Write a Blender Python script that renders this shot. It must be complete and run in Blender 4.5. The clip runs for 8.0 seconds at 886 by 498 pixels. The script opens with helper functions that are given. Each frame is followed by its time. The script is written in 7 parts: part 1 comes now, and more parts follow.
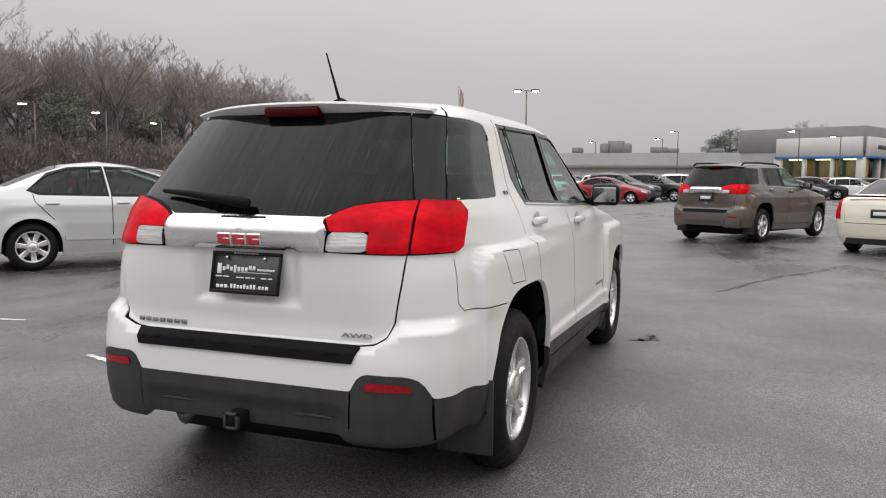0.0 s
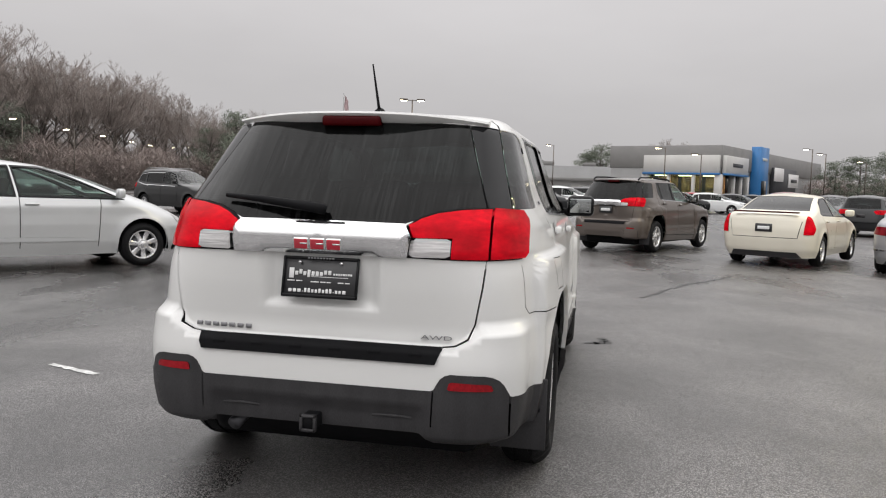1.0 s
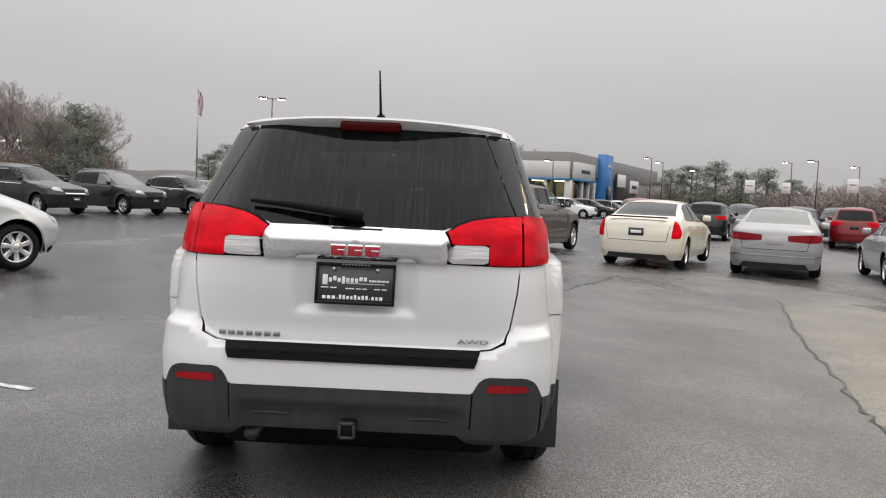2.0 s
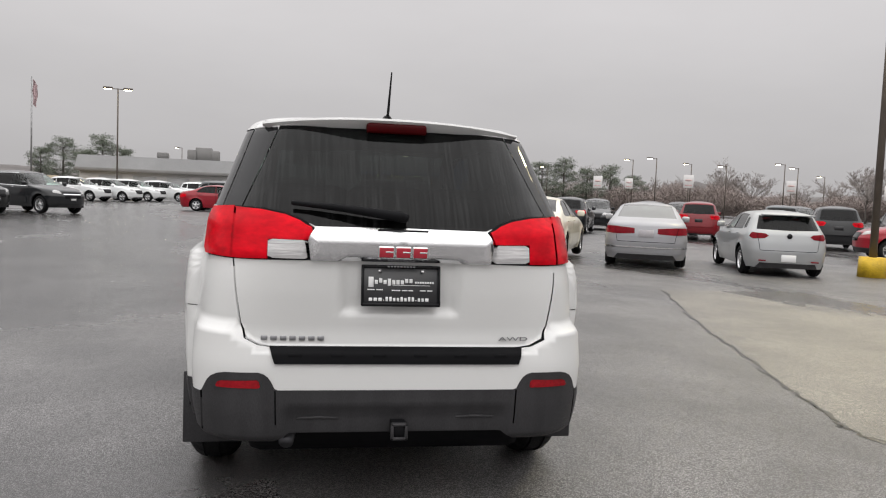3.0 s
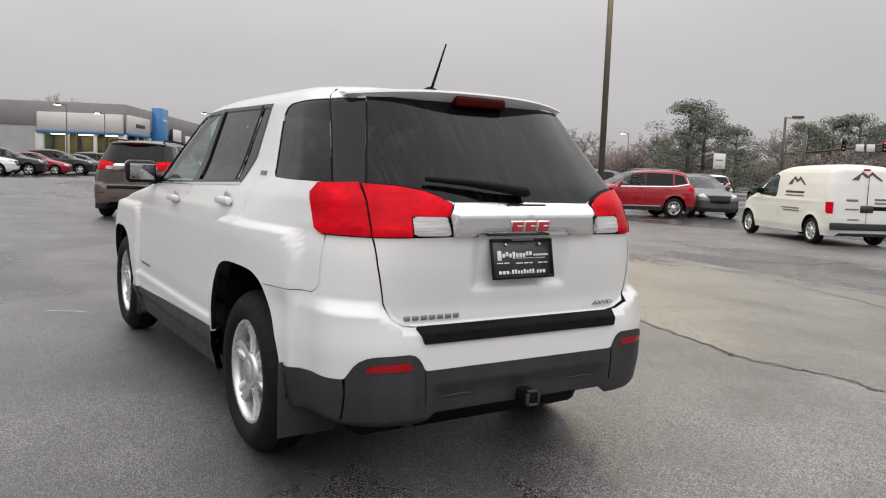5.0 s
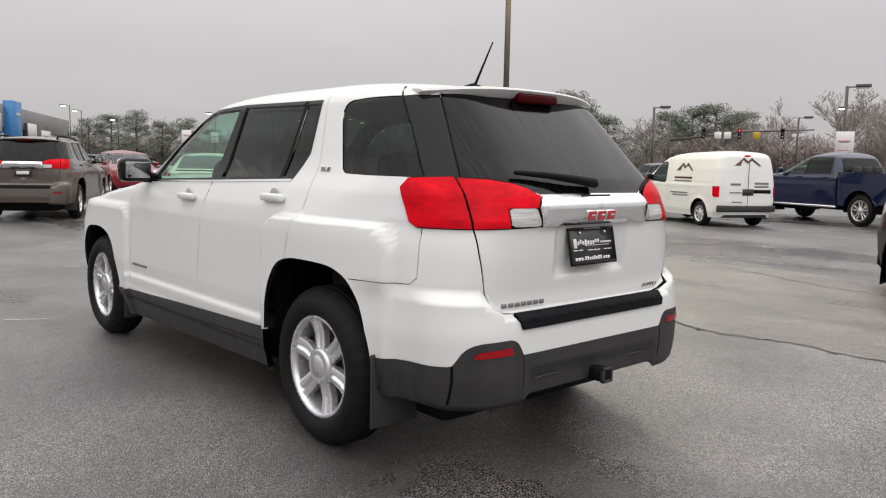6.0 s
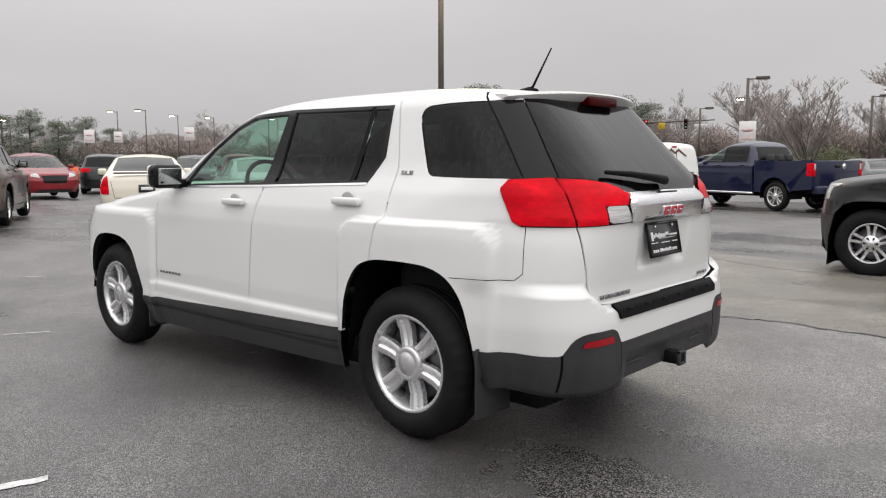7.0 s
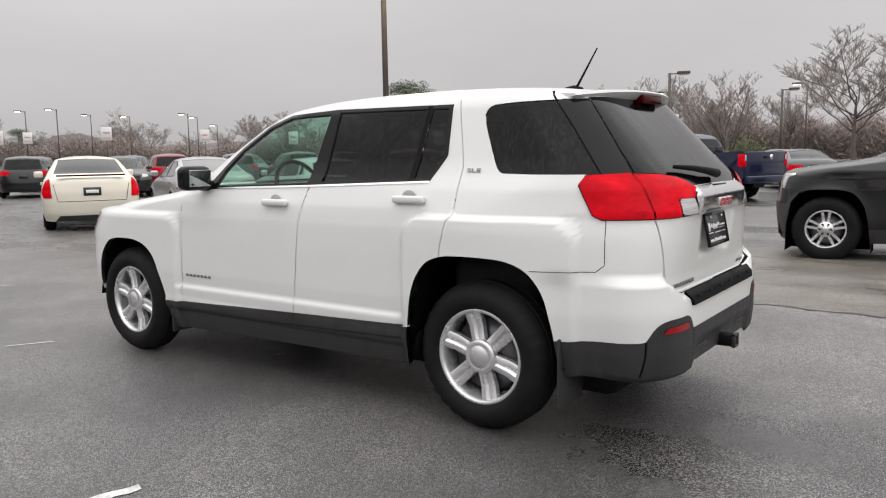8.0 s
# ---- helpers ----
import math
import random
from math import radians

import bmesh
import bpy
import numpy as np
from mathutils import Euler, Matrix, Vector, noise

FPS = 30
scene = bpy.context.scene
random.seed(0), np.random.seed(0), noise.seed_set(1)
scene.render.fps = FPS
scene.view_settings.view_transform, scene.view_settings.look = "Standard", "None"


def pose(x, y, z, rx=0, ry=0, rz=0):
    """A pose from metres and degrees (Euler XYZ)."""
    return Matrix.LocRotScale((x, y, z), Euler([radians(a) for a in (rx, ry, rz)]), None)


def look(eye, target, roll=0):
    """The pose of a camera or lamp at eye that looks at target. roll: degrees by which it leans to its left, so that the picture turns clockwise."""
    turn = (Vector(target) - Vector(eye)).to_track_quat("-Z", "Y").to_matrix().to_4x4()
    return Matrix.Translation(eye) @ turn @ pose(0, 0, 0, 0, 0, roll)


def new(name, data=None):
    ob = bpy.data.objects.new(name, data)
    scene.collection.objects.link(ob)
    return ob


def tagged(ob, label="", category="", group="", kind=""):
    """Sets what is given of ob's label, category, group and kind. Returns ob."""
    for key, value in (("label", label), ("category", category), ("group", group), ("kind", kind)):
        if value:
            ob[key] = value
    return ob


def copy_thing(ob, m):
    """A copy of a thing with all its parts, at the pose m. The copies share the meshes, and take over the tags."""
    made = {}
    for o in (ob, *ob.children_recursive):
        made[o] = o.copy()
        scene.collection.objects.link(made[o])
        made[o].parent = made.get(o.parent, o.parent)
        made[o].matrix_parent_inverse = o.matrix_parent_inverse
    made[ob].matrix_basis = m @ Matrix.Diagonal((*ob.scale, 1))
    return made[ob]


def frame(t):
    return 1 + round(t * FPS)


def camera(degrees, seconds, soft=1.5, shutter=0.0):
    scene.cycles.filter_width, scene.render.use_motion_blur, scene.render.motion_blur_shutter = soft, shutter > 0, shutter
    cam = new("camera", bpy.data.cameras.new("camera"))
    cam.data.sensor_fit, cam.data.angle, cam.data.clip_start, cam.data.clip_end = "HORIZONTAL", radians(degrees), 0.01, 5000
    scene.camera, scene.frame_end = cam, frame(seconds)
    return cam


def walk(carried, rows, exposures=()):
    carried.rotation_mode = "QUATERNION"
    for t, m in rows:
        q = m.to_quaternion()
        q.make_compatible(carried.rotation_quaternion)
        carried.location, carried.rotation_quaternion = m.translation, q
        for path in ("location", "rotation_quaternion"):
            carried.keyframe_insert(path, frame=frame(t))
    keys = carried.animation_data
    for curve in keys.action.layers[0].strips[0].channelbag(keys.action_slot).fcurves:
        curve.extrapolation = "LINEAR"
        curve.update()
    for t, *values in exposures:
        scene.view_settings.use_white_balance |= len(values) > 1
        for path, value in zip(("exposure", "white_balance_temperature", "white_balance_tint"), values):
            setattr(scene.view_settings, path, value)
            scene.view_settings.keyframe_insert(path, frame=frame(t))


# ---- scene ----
cam = camera(59.8, 8.0, 1.15)
PATH = [
    (0, (1.745, -3.317, 1.302), (1.04, -1.455, 1.119), 0.4),
    (0.5, (1.41, -3.432, 1.298), (0.839, -1.523, 1.127), 1.0),
    (1, (1.063, -3.678, 1.296), (0.665, -1.724, 1.139), 1.7),
    (1.5, (0.714, -3.799, 1.295), (0.505, -1.815, 1.152), 2.3),
    (3, (-0.374, -3.831, 1.29), (-0.022, -1.867, 1.155), 2.3),
    (3.5, (-0.796, -3.765, 1.275), (-0.246, -1.848, 1.121), 2.3),
    (4, (-1.177, -3.665, 1.279), (-0.445, -1.813, 1.101), 2.2),
    (4.5, (-1.551, -3.493, 1.287), (-0.647, -1.72, 1.091), 2.2),
    (6, (-2.679, -2.893, 1.275), (-1.36, -1.406, 1.054), 1.1),
    (6.5, (-3.024, -2.712, 1.29), (-1.619, -1.307, 1.061), 0.5),
    (7, (-3.339, -2.452, 1.303), (-1.858, -1.128, 1.07), -0.1),
    (7.5, (-3.667, -2.253, 1.311), (-2.119, -1.008, 1.077), -0.6),
    (8, (-3.836, -1.974, 1.319), (-2.231, -0.805, 1.074), -1.0),
]
walk(cam, [(t, look(eye, target, roll)) for t, eye, target, roll in PATH], [(0.0, 0.0), (4.5, 0.0), (6.0, 0.1), (8.0, 0.12)])

# ---------------------------------------------------------------- light
EXPO = 0.0
scene.view_settings.exposure = EXPO
world = bpy.data.worlds.new("overcast_sky")
scene.world = world
world.use_nodes = True
wn, wl = world.node_tree.nodes, world.node_tree.links
wn.clear()


def wnode(kind, **kw):
    n = wn.new(kind)
    for k, v in kw.items():
        n.inputs[k].default_value = v
    return n


w_co = wnode("ShaderNodeTexCoord")
w_sep = wnode("ShaderNodeSeparateXYZ")
wl.new(w_co.outputs["Generated"], w_sep.inputs[0])
w_ramp = wnode("ShaderNodeValToRGB")
cr = w_ramp.color_ramp
cr.interpolation = "EASE"
cr.elements[0].position, cr.elements[0].color = 0.0, (0.50, 0.485, 0.488, 1)
cr.elements[1].position, cr.elements[1].color = 1.0, (1.0, 0.985, 0.99, 1)
for p_, c_ in ((0.10, (0.56, 0.545, 0.55, 1)), (0.27, (0.68, 0.66, 0.668, 1)), (0.60, (0.98, 0.965, 0.97, 1))):
    e_ = cr.elements.new(p_)
    e_.color = c_
wl.new(w_sep.outputs["Z"], w_ramp.inputs[0])
w_noise = wnode("ShaderNodeTexNoise", Scale=1.6, Detail=5.0, Roughness=0.55)
w_map = wnode("ShaderNodeMapping", Scale=(1.0, 1.0, 3.0))
wl.new(w_co.outputs["Generated"], w_map.inputs[0])
wl.new(w_map.outputs[0], w_noise.inputs["Vector"])
w_cl = wnode("ShaderNodeMapRange", **{"From Min": 0.3, "From Max": 0.7, "To Min": 0.93, "To Max": 1.06})
wl.new(w_noise.outputs[0], w_cl.inputs[0])
w_mul = wn.new("ShaderNodeVectorMath")
w_mul.operation = "SCALE"
wl.new(w_ramp.outputs[0], w_mul.inputs[0])
wl.new(w_cl.outputs[0], w_mul.inputs["Scale"])
w_lift = wnode("ShaderNodeMapRange", **{"From Min": 0.25, "From Max": 0.75, "To Min": 1.0, "To Max": 1.9})
w_lift.interpolation_type = "SMOOTHSTEP"
wl.new(w_sep.outputs["Z"], w_lift.inputs[0])
w_mul2 = wn.new("ShaderNodeVectorMath")
w_mul2.operation = "SCALE"
wl.new(w_mul.outputs[0], w_mul2.inputs[0])
wl.new(w_lift.outputs[0], w_mul2.inputs["Scale"])
w_sky = wn.new("ShaderNodeTexSky")
w_sky.sky_type, w_sky.sun_disc = "NISHITA", False
w_sky.sun_elevation, w_sky.sun_rotation, w_sky.dust_density = radians(32), radians(200), 6.0
w_hsv = wnode("ShaderNodeHueSaturation", Saturation=0.1, Value=0.1)
wl.new(w_sky.outputs[0], w_hsv.inputs["Color"])
w_mix = wnode("ShaderNodeMix")
w_mix.data_type = "RGBA"
w_mix.inputs[0].default_value = 0.94
wl.new(w_hsv.outputs[0], w_mix.inputs[6])
wl.new(w_mul2.outputs[0], w_mix.inputs[7])
w_bg = wnode("ShaderNodeBackground", Strength=1.0)
wl.new(w_mix.outputs[2], w_bg.inputs[0])
w_out = wn.new("ShaderNodeOutputWorld")
wl.new(w_bg.outputs[0], w_out.inputs[0])

sun_data = bpy.data.lights.new("cloud_veiled_sun", "SUN")
sun_data.energy, sun_data.angle, sun_data.color = 0.5, radians(110), (1.0, 0.97, 0.93)
sun = new("cloud_veiled_sun", sun_data)
sun.matrix_world = look((-6, -14, 30), (0, 0, 0))


# ---------------------------------------------------------------- materials
def mat(name, base, rough=0.5, metal=0.0, coat=0.0, vary=0.0, scale=4.0, fine=0.0, fine_scale=60.0, bump=0.0, bump_scale=80.0,
        rough_var=0.0, spec=0.5, emit=None, emit_strength=0.0, per_object=0.0, coat_rough=0.04, stretch=(1, 1, 1)):
    m = bpy.data.materials.new(name)
    m.use_nodes = True
    nt = m.node_tree
    b = nt.nodes["Principled BSDF"]
    b.inputs["Base Color"].default_value = (*base, 1)
    b.inputs["Roughness"].default_value = rough
    b.inputs["Metallic"].default_value = metal
    b.inputs["Coat Weight"].default_value = coat
    b.inputs["Coat Roughness"].default_value = coat_rough
    b.inputs["Specular IOR Level"].default_value = spec
    if emit:
        b.inputs["Emission Color"].default_value = (*emit, 1)
        b.inputs["Emission Strength"].default_value = emit_strength
    if vary or fine or bump or rough_var or per_object:
        co = nt.nodes.new("ShaderNodeTexCoord")
        mp = nt.nodes.new("ShaderNodeMapping")
        mp.inputs["Scale"].default_value = stretch
        nt.links.new(co.outputs["Object"], mp.inputs[0])
        n1 = nt.nodes.new("ShaderNodeTexNoise")
        n1.inputs["Scale"].default_value, n1.inputs["Detail"].default_value = scale, 5
        n2 = nt.nodes.new("ShaderNodeTexNoise")
        n2.inputs["Scale"].default_value, n2.inputs["Detail"].default_value = fine_scale, 3
        nt.links.new(mp.outputs[0], n1.inputs["Vector"])
        nt.links.new(mp.outputs[0], n2.inputs["Vector"])

        def rng(src, lo, hi):
            r = nt.nodes.new("ShaderNodeMapRange")
            r.inputs["From Min"].default_value, r.inputs["From Max"].default_value = 0.25, 0.75
            r.inputs["To Min"].default_value, r.inputs["To Max"].default_value = lo, hi
            nt.links.new(src, r.inputs[0])
            return r.outputs[0]

        def times(a, b2):
            q = nt.nodes.new("ShaderNodeMath")
            q.operation = "MULTIPLY"
            nt.links.new(a, q.inputs[0])
            nt.links.new(b2, q.inputs[1])
            return q.outputs[0]

        v = times(rng(n1.outputs[0], 1 - vary, 1 + vary), rng(n2.outputs[0], 1 - fine, 1 + fine))
        if per_object:
            oi = nt.nodes.new("ShaderNodeObjectInfo")
            r = nt.nodes.new("ShaderNodeMapRange")
            r.inputs["To Min"].default_value, r.inputs["To Max"].default_value = 1 - per_object, 1 + per_object
            nt.links.new(oi.outputs["Random"], r.inputs[0])
            v = times(v, r.outputs[0])
        sc = nt.nodes.new("ShaderNodeVectorMath")
        sc.operation = "SCALE"
        sc.inputs[0].default_value = base
        nt.links.new(v, sc.inputs["Scale"])
        nt.links.new(sc.outputs[0], b.inputs["Base Color"])
        if rough_var:
            nt.links.new(rng(n1.outputs[0], max(0.02, rough - rough_var), min(1, rough + rough_var)), b.inputs["Roughness"])
        if bump:
            n3 = nt.nodes.new("ShaderNodeTexNoise")
            n3.inputs["Scale"].default_value, n3.inputs["Detail"].default_value = bump_scale, 2
            nt.links.new(mp.outputs[0], n3.inputs["Vector"])
            bp = nt.nodes.new("ShaderNodeBump")
            bp.inputs["Strength"].default_value, bp.inputs["Distance"].default_value = min(1, bump), 0.01
            nt.links.new(n3.outputs[0], bp.inputs["Height"])
            nt.links.new(bp.outputs[0], b.inputs["Normal"])
    return m


def glass_mat(name, tint, streaks=0.0, film=0.06, run=(95, 95, 2.6), low=0.5):
    """Tinted car glass: see-through, glossy, with dried and running rain on it."""
    m = bpy.data.materials.new(name)
    m.use_nodes = True
    nt = m.node_tree
    nt.nodes.clear()
    out = nt.nodes.new("ShaderNodeOutputMaterial")
    tr = nt.nodes.new("ShaderNodeBsdfTransparent")
    tr.inputs[0].default_value = (*tint, 1)
    gl = nt.nodes.new("ShaderNodeBsdfGlossy")
    gl.inputs["Roughness"].default_value = 0.03
    lw = nt.nodes.new("ShaderNodeLayerWeight")
    lw.inputs[0].default_value = 0.5
    pw = nt.nodes.new("ShaderNodeMath")
    pw.operation = "POWER"
    pw.inputs[1].default_value = 4.5
    nt.links.new(lw.outputs["Facing"], pw.inputs[0])
    fr = nt.nodes.new("ShaderNodeMapRange")
    fr.inputs["To Min"].default_value, fr.inputs["To Max"].default_value = 0.017, 0.9
    nt.links.new(pw.outputs[0], fr.inputs[0])
    mx = nt.nodes.new("ShaderNodeMixShader")
    nt.links.new(fr.outputs[0], mx.inputs[0])
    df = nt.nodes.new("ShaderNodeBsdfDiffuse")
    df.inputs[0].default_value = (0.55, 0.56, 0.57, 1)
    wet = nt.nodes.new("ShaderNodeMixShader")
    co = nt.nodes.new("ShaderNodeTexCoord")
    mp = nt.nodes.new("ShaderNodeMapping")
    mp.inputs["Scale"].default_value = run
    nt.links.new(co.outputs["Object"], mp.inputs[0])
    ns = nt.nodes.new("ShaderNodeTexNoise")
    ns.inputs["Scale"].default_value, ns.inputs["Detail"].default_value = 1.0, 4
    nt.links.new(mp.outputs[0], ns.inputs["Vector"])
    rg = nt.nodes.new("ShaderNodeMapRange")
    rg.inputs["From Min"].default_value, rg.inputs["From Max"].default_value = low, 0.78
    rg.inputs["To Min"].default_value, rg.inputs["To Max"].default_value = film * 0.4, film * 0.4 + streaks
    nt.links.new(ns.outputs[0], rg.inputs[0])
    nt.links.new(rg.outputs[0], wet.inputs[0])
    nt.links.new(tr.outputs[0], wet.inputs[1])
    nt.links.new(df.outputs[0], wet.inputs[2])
    run_dark = nt.nodes.new("ShaderNodeMapRange")
    run_dark.inputs["From Min"].default_value, run_dark.inputs["From Max"].default_value = 0.35, 0.65
    run_dark.inputs["To Min"].default_value, run_dark.inputs["To Max"].default_value = 1.0 - min(0.3, 7 * streaks), 1.0
    nt.links.new(ns.outputs[0], run_dark.inputs[0])
    nt.links.new(run_dark.outputs[0], gl.inputs["Color"])
    nt.links.new(wet.outputs[0], mx.inputs[1])
    nt.links.new(gl.outputs[0], mx.inputs[2])
    dn = nt.nodes.new("ShaderNodeTexNoise")
    dn.inputs["Scale"].default_value = 160
    nt.links.new(co.outputs["Object"], dn.inputs["Vector"])
    bp = nt.nodes.new("ShaderNodeBump")
    bp.inputs["Strength"].default_value, bp.inputs["Distance"].default_value = 0.05, 0.003
    nt.links.new(dn.outputs[0], bp.inputs["Height"])
    nt.links.new(bp.outputs[0], gl.inputs["Normal"])
    nt.links.new(mx.outputs[0], out.inputs[0])
    return m


def paint(name, base, metal=0.0):
    return mat(name, base, rough=0.32 if not metal else 0.38, metal=metal, coat=0.8, spec=0.15, vary=0.03, scale=2.5, fine=0.02, fine_scale=300,
               rough_var=0.06, coat_rough=0.05)


M_WHITE = mat("white_paint", (0.69, 0.69, 0.68), rough=0.3, coat=0.55, vary=0.012, scale=2.2, fine=0.01, fine_scale=240, rough_var=0.02,
              bump=0.012, bump_scale=260, coat_rough=0.05)
M_CLAD = mat("charcoal_plastic", (0.033, 0.032, 0.034), rough=0.5, spec=0.3, vary=0.25, scale=3, fine=0.25, fine_scale=90, bump=0.15, bump_scale=500, rough_var=0.12,
             stretch=(5, 5, 1))
M_BLACK = mat("black_rubber", (0.006, 0.006, 0.007), rough=0.6, spec=0.1, vary=0.2, scale=6)
M_GLOSSBLACK = mat("gloss_black", (0.008, 0.008, 0.009), rough=0.07, spec=0.18, coat=0.0, vary=0.1, rough_var=0.05)
M_TYRE = mat("tyre_rubber", (0.010, 0.010, 0.011), rough=0.6, spec=0.13, vary=0.3, scale=7, fine=0.3, fine_scale=120, bump=0.25, bump_scale=220, rough_var=0.15)
M_ALLOY = mat("alloy", (0.66, 0.66, 0.67), rough=0.26, metal=0.7, vary=0.08, scale=9, rough_var=0.08)
M_ALLOYD = mat("dark_alloy", (0.12, 0.12, 0.13), rough=0.4, metal=0.8, vary=0.15)
M_CHROME = mat("chrome", (0.80, 0.80, 0.81), rough=0.06, metal=1.0, vary=0.04, scale=14, rough_var=0.06, bump=0.07, bump_scale=260)
M_RED = mat("red_lens", (0.56, 0.0015, 0.010), rough=0.2, spec=0.04, coat=0.10, vary=0.42, scale=5.5, fine=0.14, fine_scale=30, stretch=(1, 1, 2.2))
M_REFL = mat("red_reflector", (0.25, 0.003, 0.008), rough=0.2, spec=0.2, coat=0.2, vary=0.2, fine=0.3, fine_scale=90)
M_DARKRED = mat("dark_red_lens", (0.045, 0.001, 0.002), rough=0.2, spec=0.06, coat=0.04, vary=0.2, fine=0.2, fine_scale=60)
M_CLEAR = mat("clear_lens", (0.44, 0.43, 0.43), rough=0.12, coat=1.0, vary=0.2, scale=8, fine=0.3, fine_scale=14, bump=0.35, bump_scale=16, stretch=(0.6, 0.6, 6))
M_BADGE_RED = mat("badge_red", (0.42, 0.012, 0.03), rough=0.25, coat=0.8, vary=0.08)
M_PLATE = mat("plate_black", (0.015, 0.015, 0.017), rough=0.35, coat=0.3, vary=0.2, scale=12)
M_INK = mat("white_ink", (0.75, 0.75, 0.75), rough=0.5, vary=0.05)
M_GREYINK = mat("grey_badge", (0.24, 0.24, 0.25), rough=0.3, metal=0.7, vary=0.1)
M_SEAT = mat("seat_fabric", (0.035, 0.035, 0.038), rough=0.85, vary=0.2, scale=10, bump=0.2, bump_scale=300)
M_GLASS = glass_mat("green_tint_glass", (0.60, 0.80, 0.71), 0.03, 0.05)
M_PRIV = glass_mat("privacy_glass", (0.026, 0.026, 0.028), 0.020, 0.006, (110, 3.0, 3.0), 0.46)
M_PRIVSIDE = glass_mat("privacy_side_glass", (0.045, 0.045, 0.045), 0.022, 0.010)
M_GLASS_FAR = glass_mat("window_glass", (0.52, 0.64, 0.59), 0.02, 0.03)
# pale diffuse film stands in for the sky's reflection on these panes
M_SKY_FILM = glass_mat("sky_film_glass", (0.20, 0.28, 0.25), 0.10, 0.80)
M_LENS = mat("deep_red_lens", (0.17, 0.002, 0.008), rough=0.2, spec=0.1, coat=0.1, vary=0.3, scale=9)
M_GREYPLATE = mat("grey_plate", (0.42, 0.40, 0.42), rough=0.5, vary=0.15, scale=40)
M_GLASS_DARK = glass_mat("dark_window_glass", (0.05, 0.052, 0.055), 0.015, 0.02)
M_STEEL = mat("galvanised_steel", (0.30, 0.30, 0.30), rough=0.45, metal=0.8, vary=0.2, scale=6)
M_POLE = mat("brown_pole_paint", (0.085, 0.068, 0.055), rough=0.5, vary=0.2, scale=3, fine=0.15)
M_MIRROR = mat("mirror_glass", (0.42, 0.44, 0.44), rough=0.02, metal=1.0)


# ---------------------------------------------------------------- mesh helpers
def part(name, bm, material, parent=None, label="", smooth=True, world_m=None):
    me = bpy.data.meshes.new(name)
    bm.to_mesh(me)
    bm.free()
    me.materials.append(material)
    if smooth:
        me.shade_smooth()
    ob = new(name, me)
    if parent:
        ob.parent = parent
    if world_m is not None:
        ob.matrix_basis = world_m
    if label:
        tagged(ob, label)
    return ob


def mesh_part(name, verts, faces, material, parent=None, label="", smooth=True, sharp=None):
    me = bpy.data.meshes.new(name)
    me.from_pydata([tuple(v) for v in verts], [], faces)
    me.update()
    me.materials.append(material)
    if smooth:
        me.shade_smooth()
        if sharp:
            me.set_sharp_from_angle(angle=radians(sharp))
    ob = new(name, me)
    if parent:
        ob.parent = parent
    if label:
        tagged(ob, label)
    return ob


def empty(name, m=None):
    e = new(name)
    e.empty_display_size = 0.2
    if m is not None:
        e.matrix_basis = m
    return e


def box_bm(sx, sy, sz, at=(0, 0, 0), bevel=0.0, seg=2, bm=None, m=None):
    own = bm is None
    bm = bm or bmesh.new()
    t = Matrix.Translation(at) @ (m or Matrix()) @ Matrix.Diagonal((sx, sy, sz, 1))
    r = bmesh.ops.create_cube(bm, size=1, matrix=t)
    if bevel:
        es = list({e for v in r["verts"] for e in v.link_edges})
        bmesh.ops.bevel(bm, geom=es, offset=bevel, segments=seg, affect="EDGES", profile=0.5)
    return bm


def cyl_bm(r1, r2, h, seg=20, m=None, bm=None, caps=True):
    bm = bm or bmesh.new()
    bmesh.ops.create_cone(bm, cap_ends=caps, segments=seg, radius1=r1, radius2=r2, depth=h, matrix=m or Matrix())
    return bm


def lathe(profile, seg, axis_x=True, close=False):
    """Verts and faces of (radius, offset) pairs turned round the x axis."""
    vs, fs, n = [], [], len(profile)
    for i in range(seg):
        a = 2 * math.pi * i / seg
        for r, o in profile:
            vs.append((o, r * math.cos(a), r * math.sin(a)))
    for i in range(seg):
        j = (i + 1) % seg
        for k in range(n if close else n - 1):
            k2 = (k + 1) % n
            fs.append((i * n + k, j * n + k, j * n + k2, i * n + k2))
    return vs, fs


def tube(points, radius, seg=6):
    """A round bar along points: verts and faces. radius: a number or one a point."""
    pts = [Vector(p) for p in points]
    rad = radius if isinstance(radius, (list, tuple)) else [radius] * len(pts)
    vs, fs = [], []
    for i, p in enumerate(pts):
        d = (pts[min(i + 1, len(pts) - 1)] - pts[max(i - 1, 0)]).normalized()
        u = d.cross(Vector((0.31, 0.17, 0.93)) if abs(d.z) < 0.9 else Vector((1, 0.2, 0))).normalized()
        w = d.cross(u)
        for k in range(seg):
            a = 2 * math.pi * k / seg
            vs.append(p + (u * math.cos(a) + w * math.sin(a)) * rad[i])
    for i in range(len(pts) - 1):
        for k in range(seg):
            k2 = (k + 1) % seg
            fs.append((i * seg + k, i * seg + k2, (i + 1) * seg + k2, (i + 1) * seg + k))
    fs.append(tuple(range(seg))[::-1])
    fs.append(tuple(range((len(pts) - 1) * seg, len(pts) * seg)))
    return vs, fs


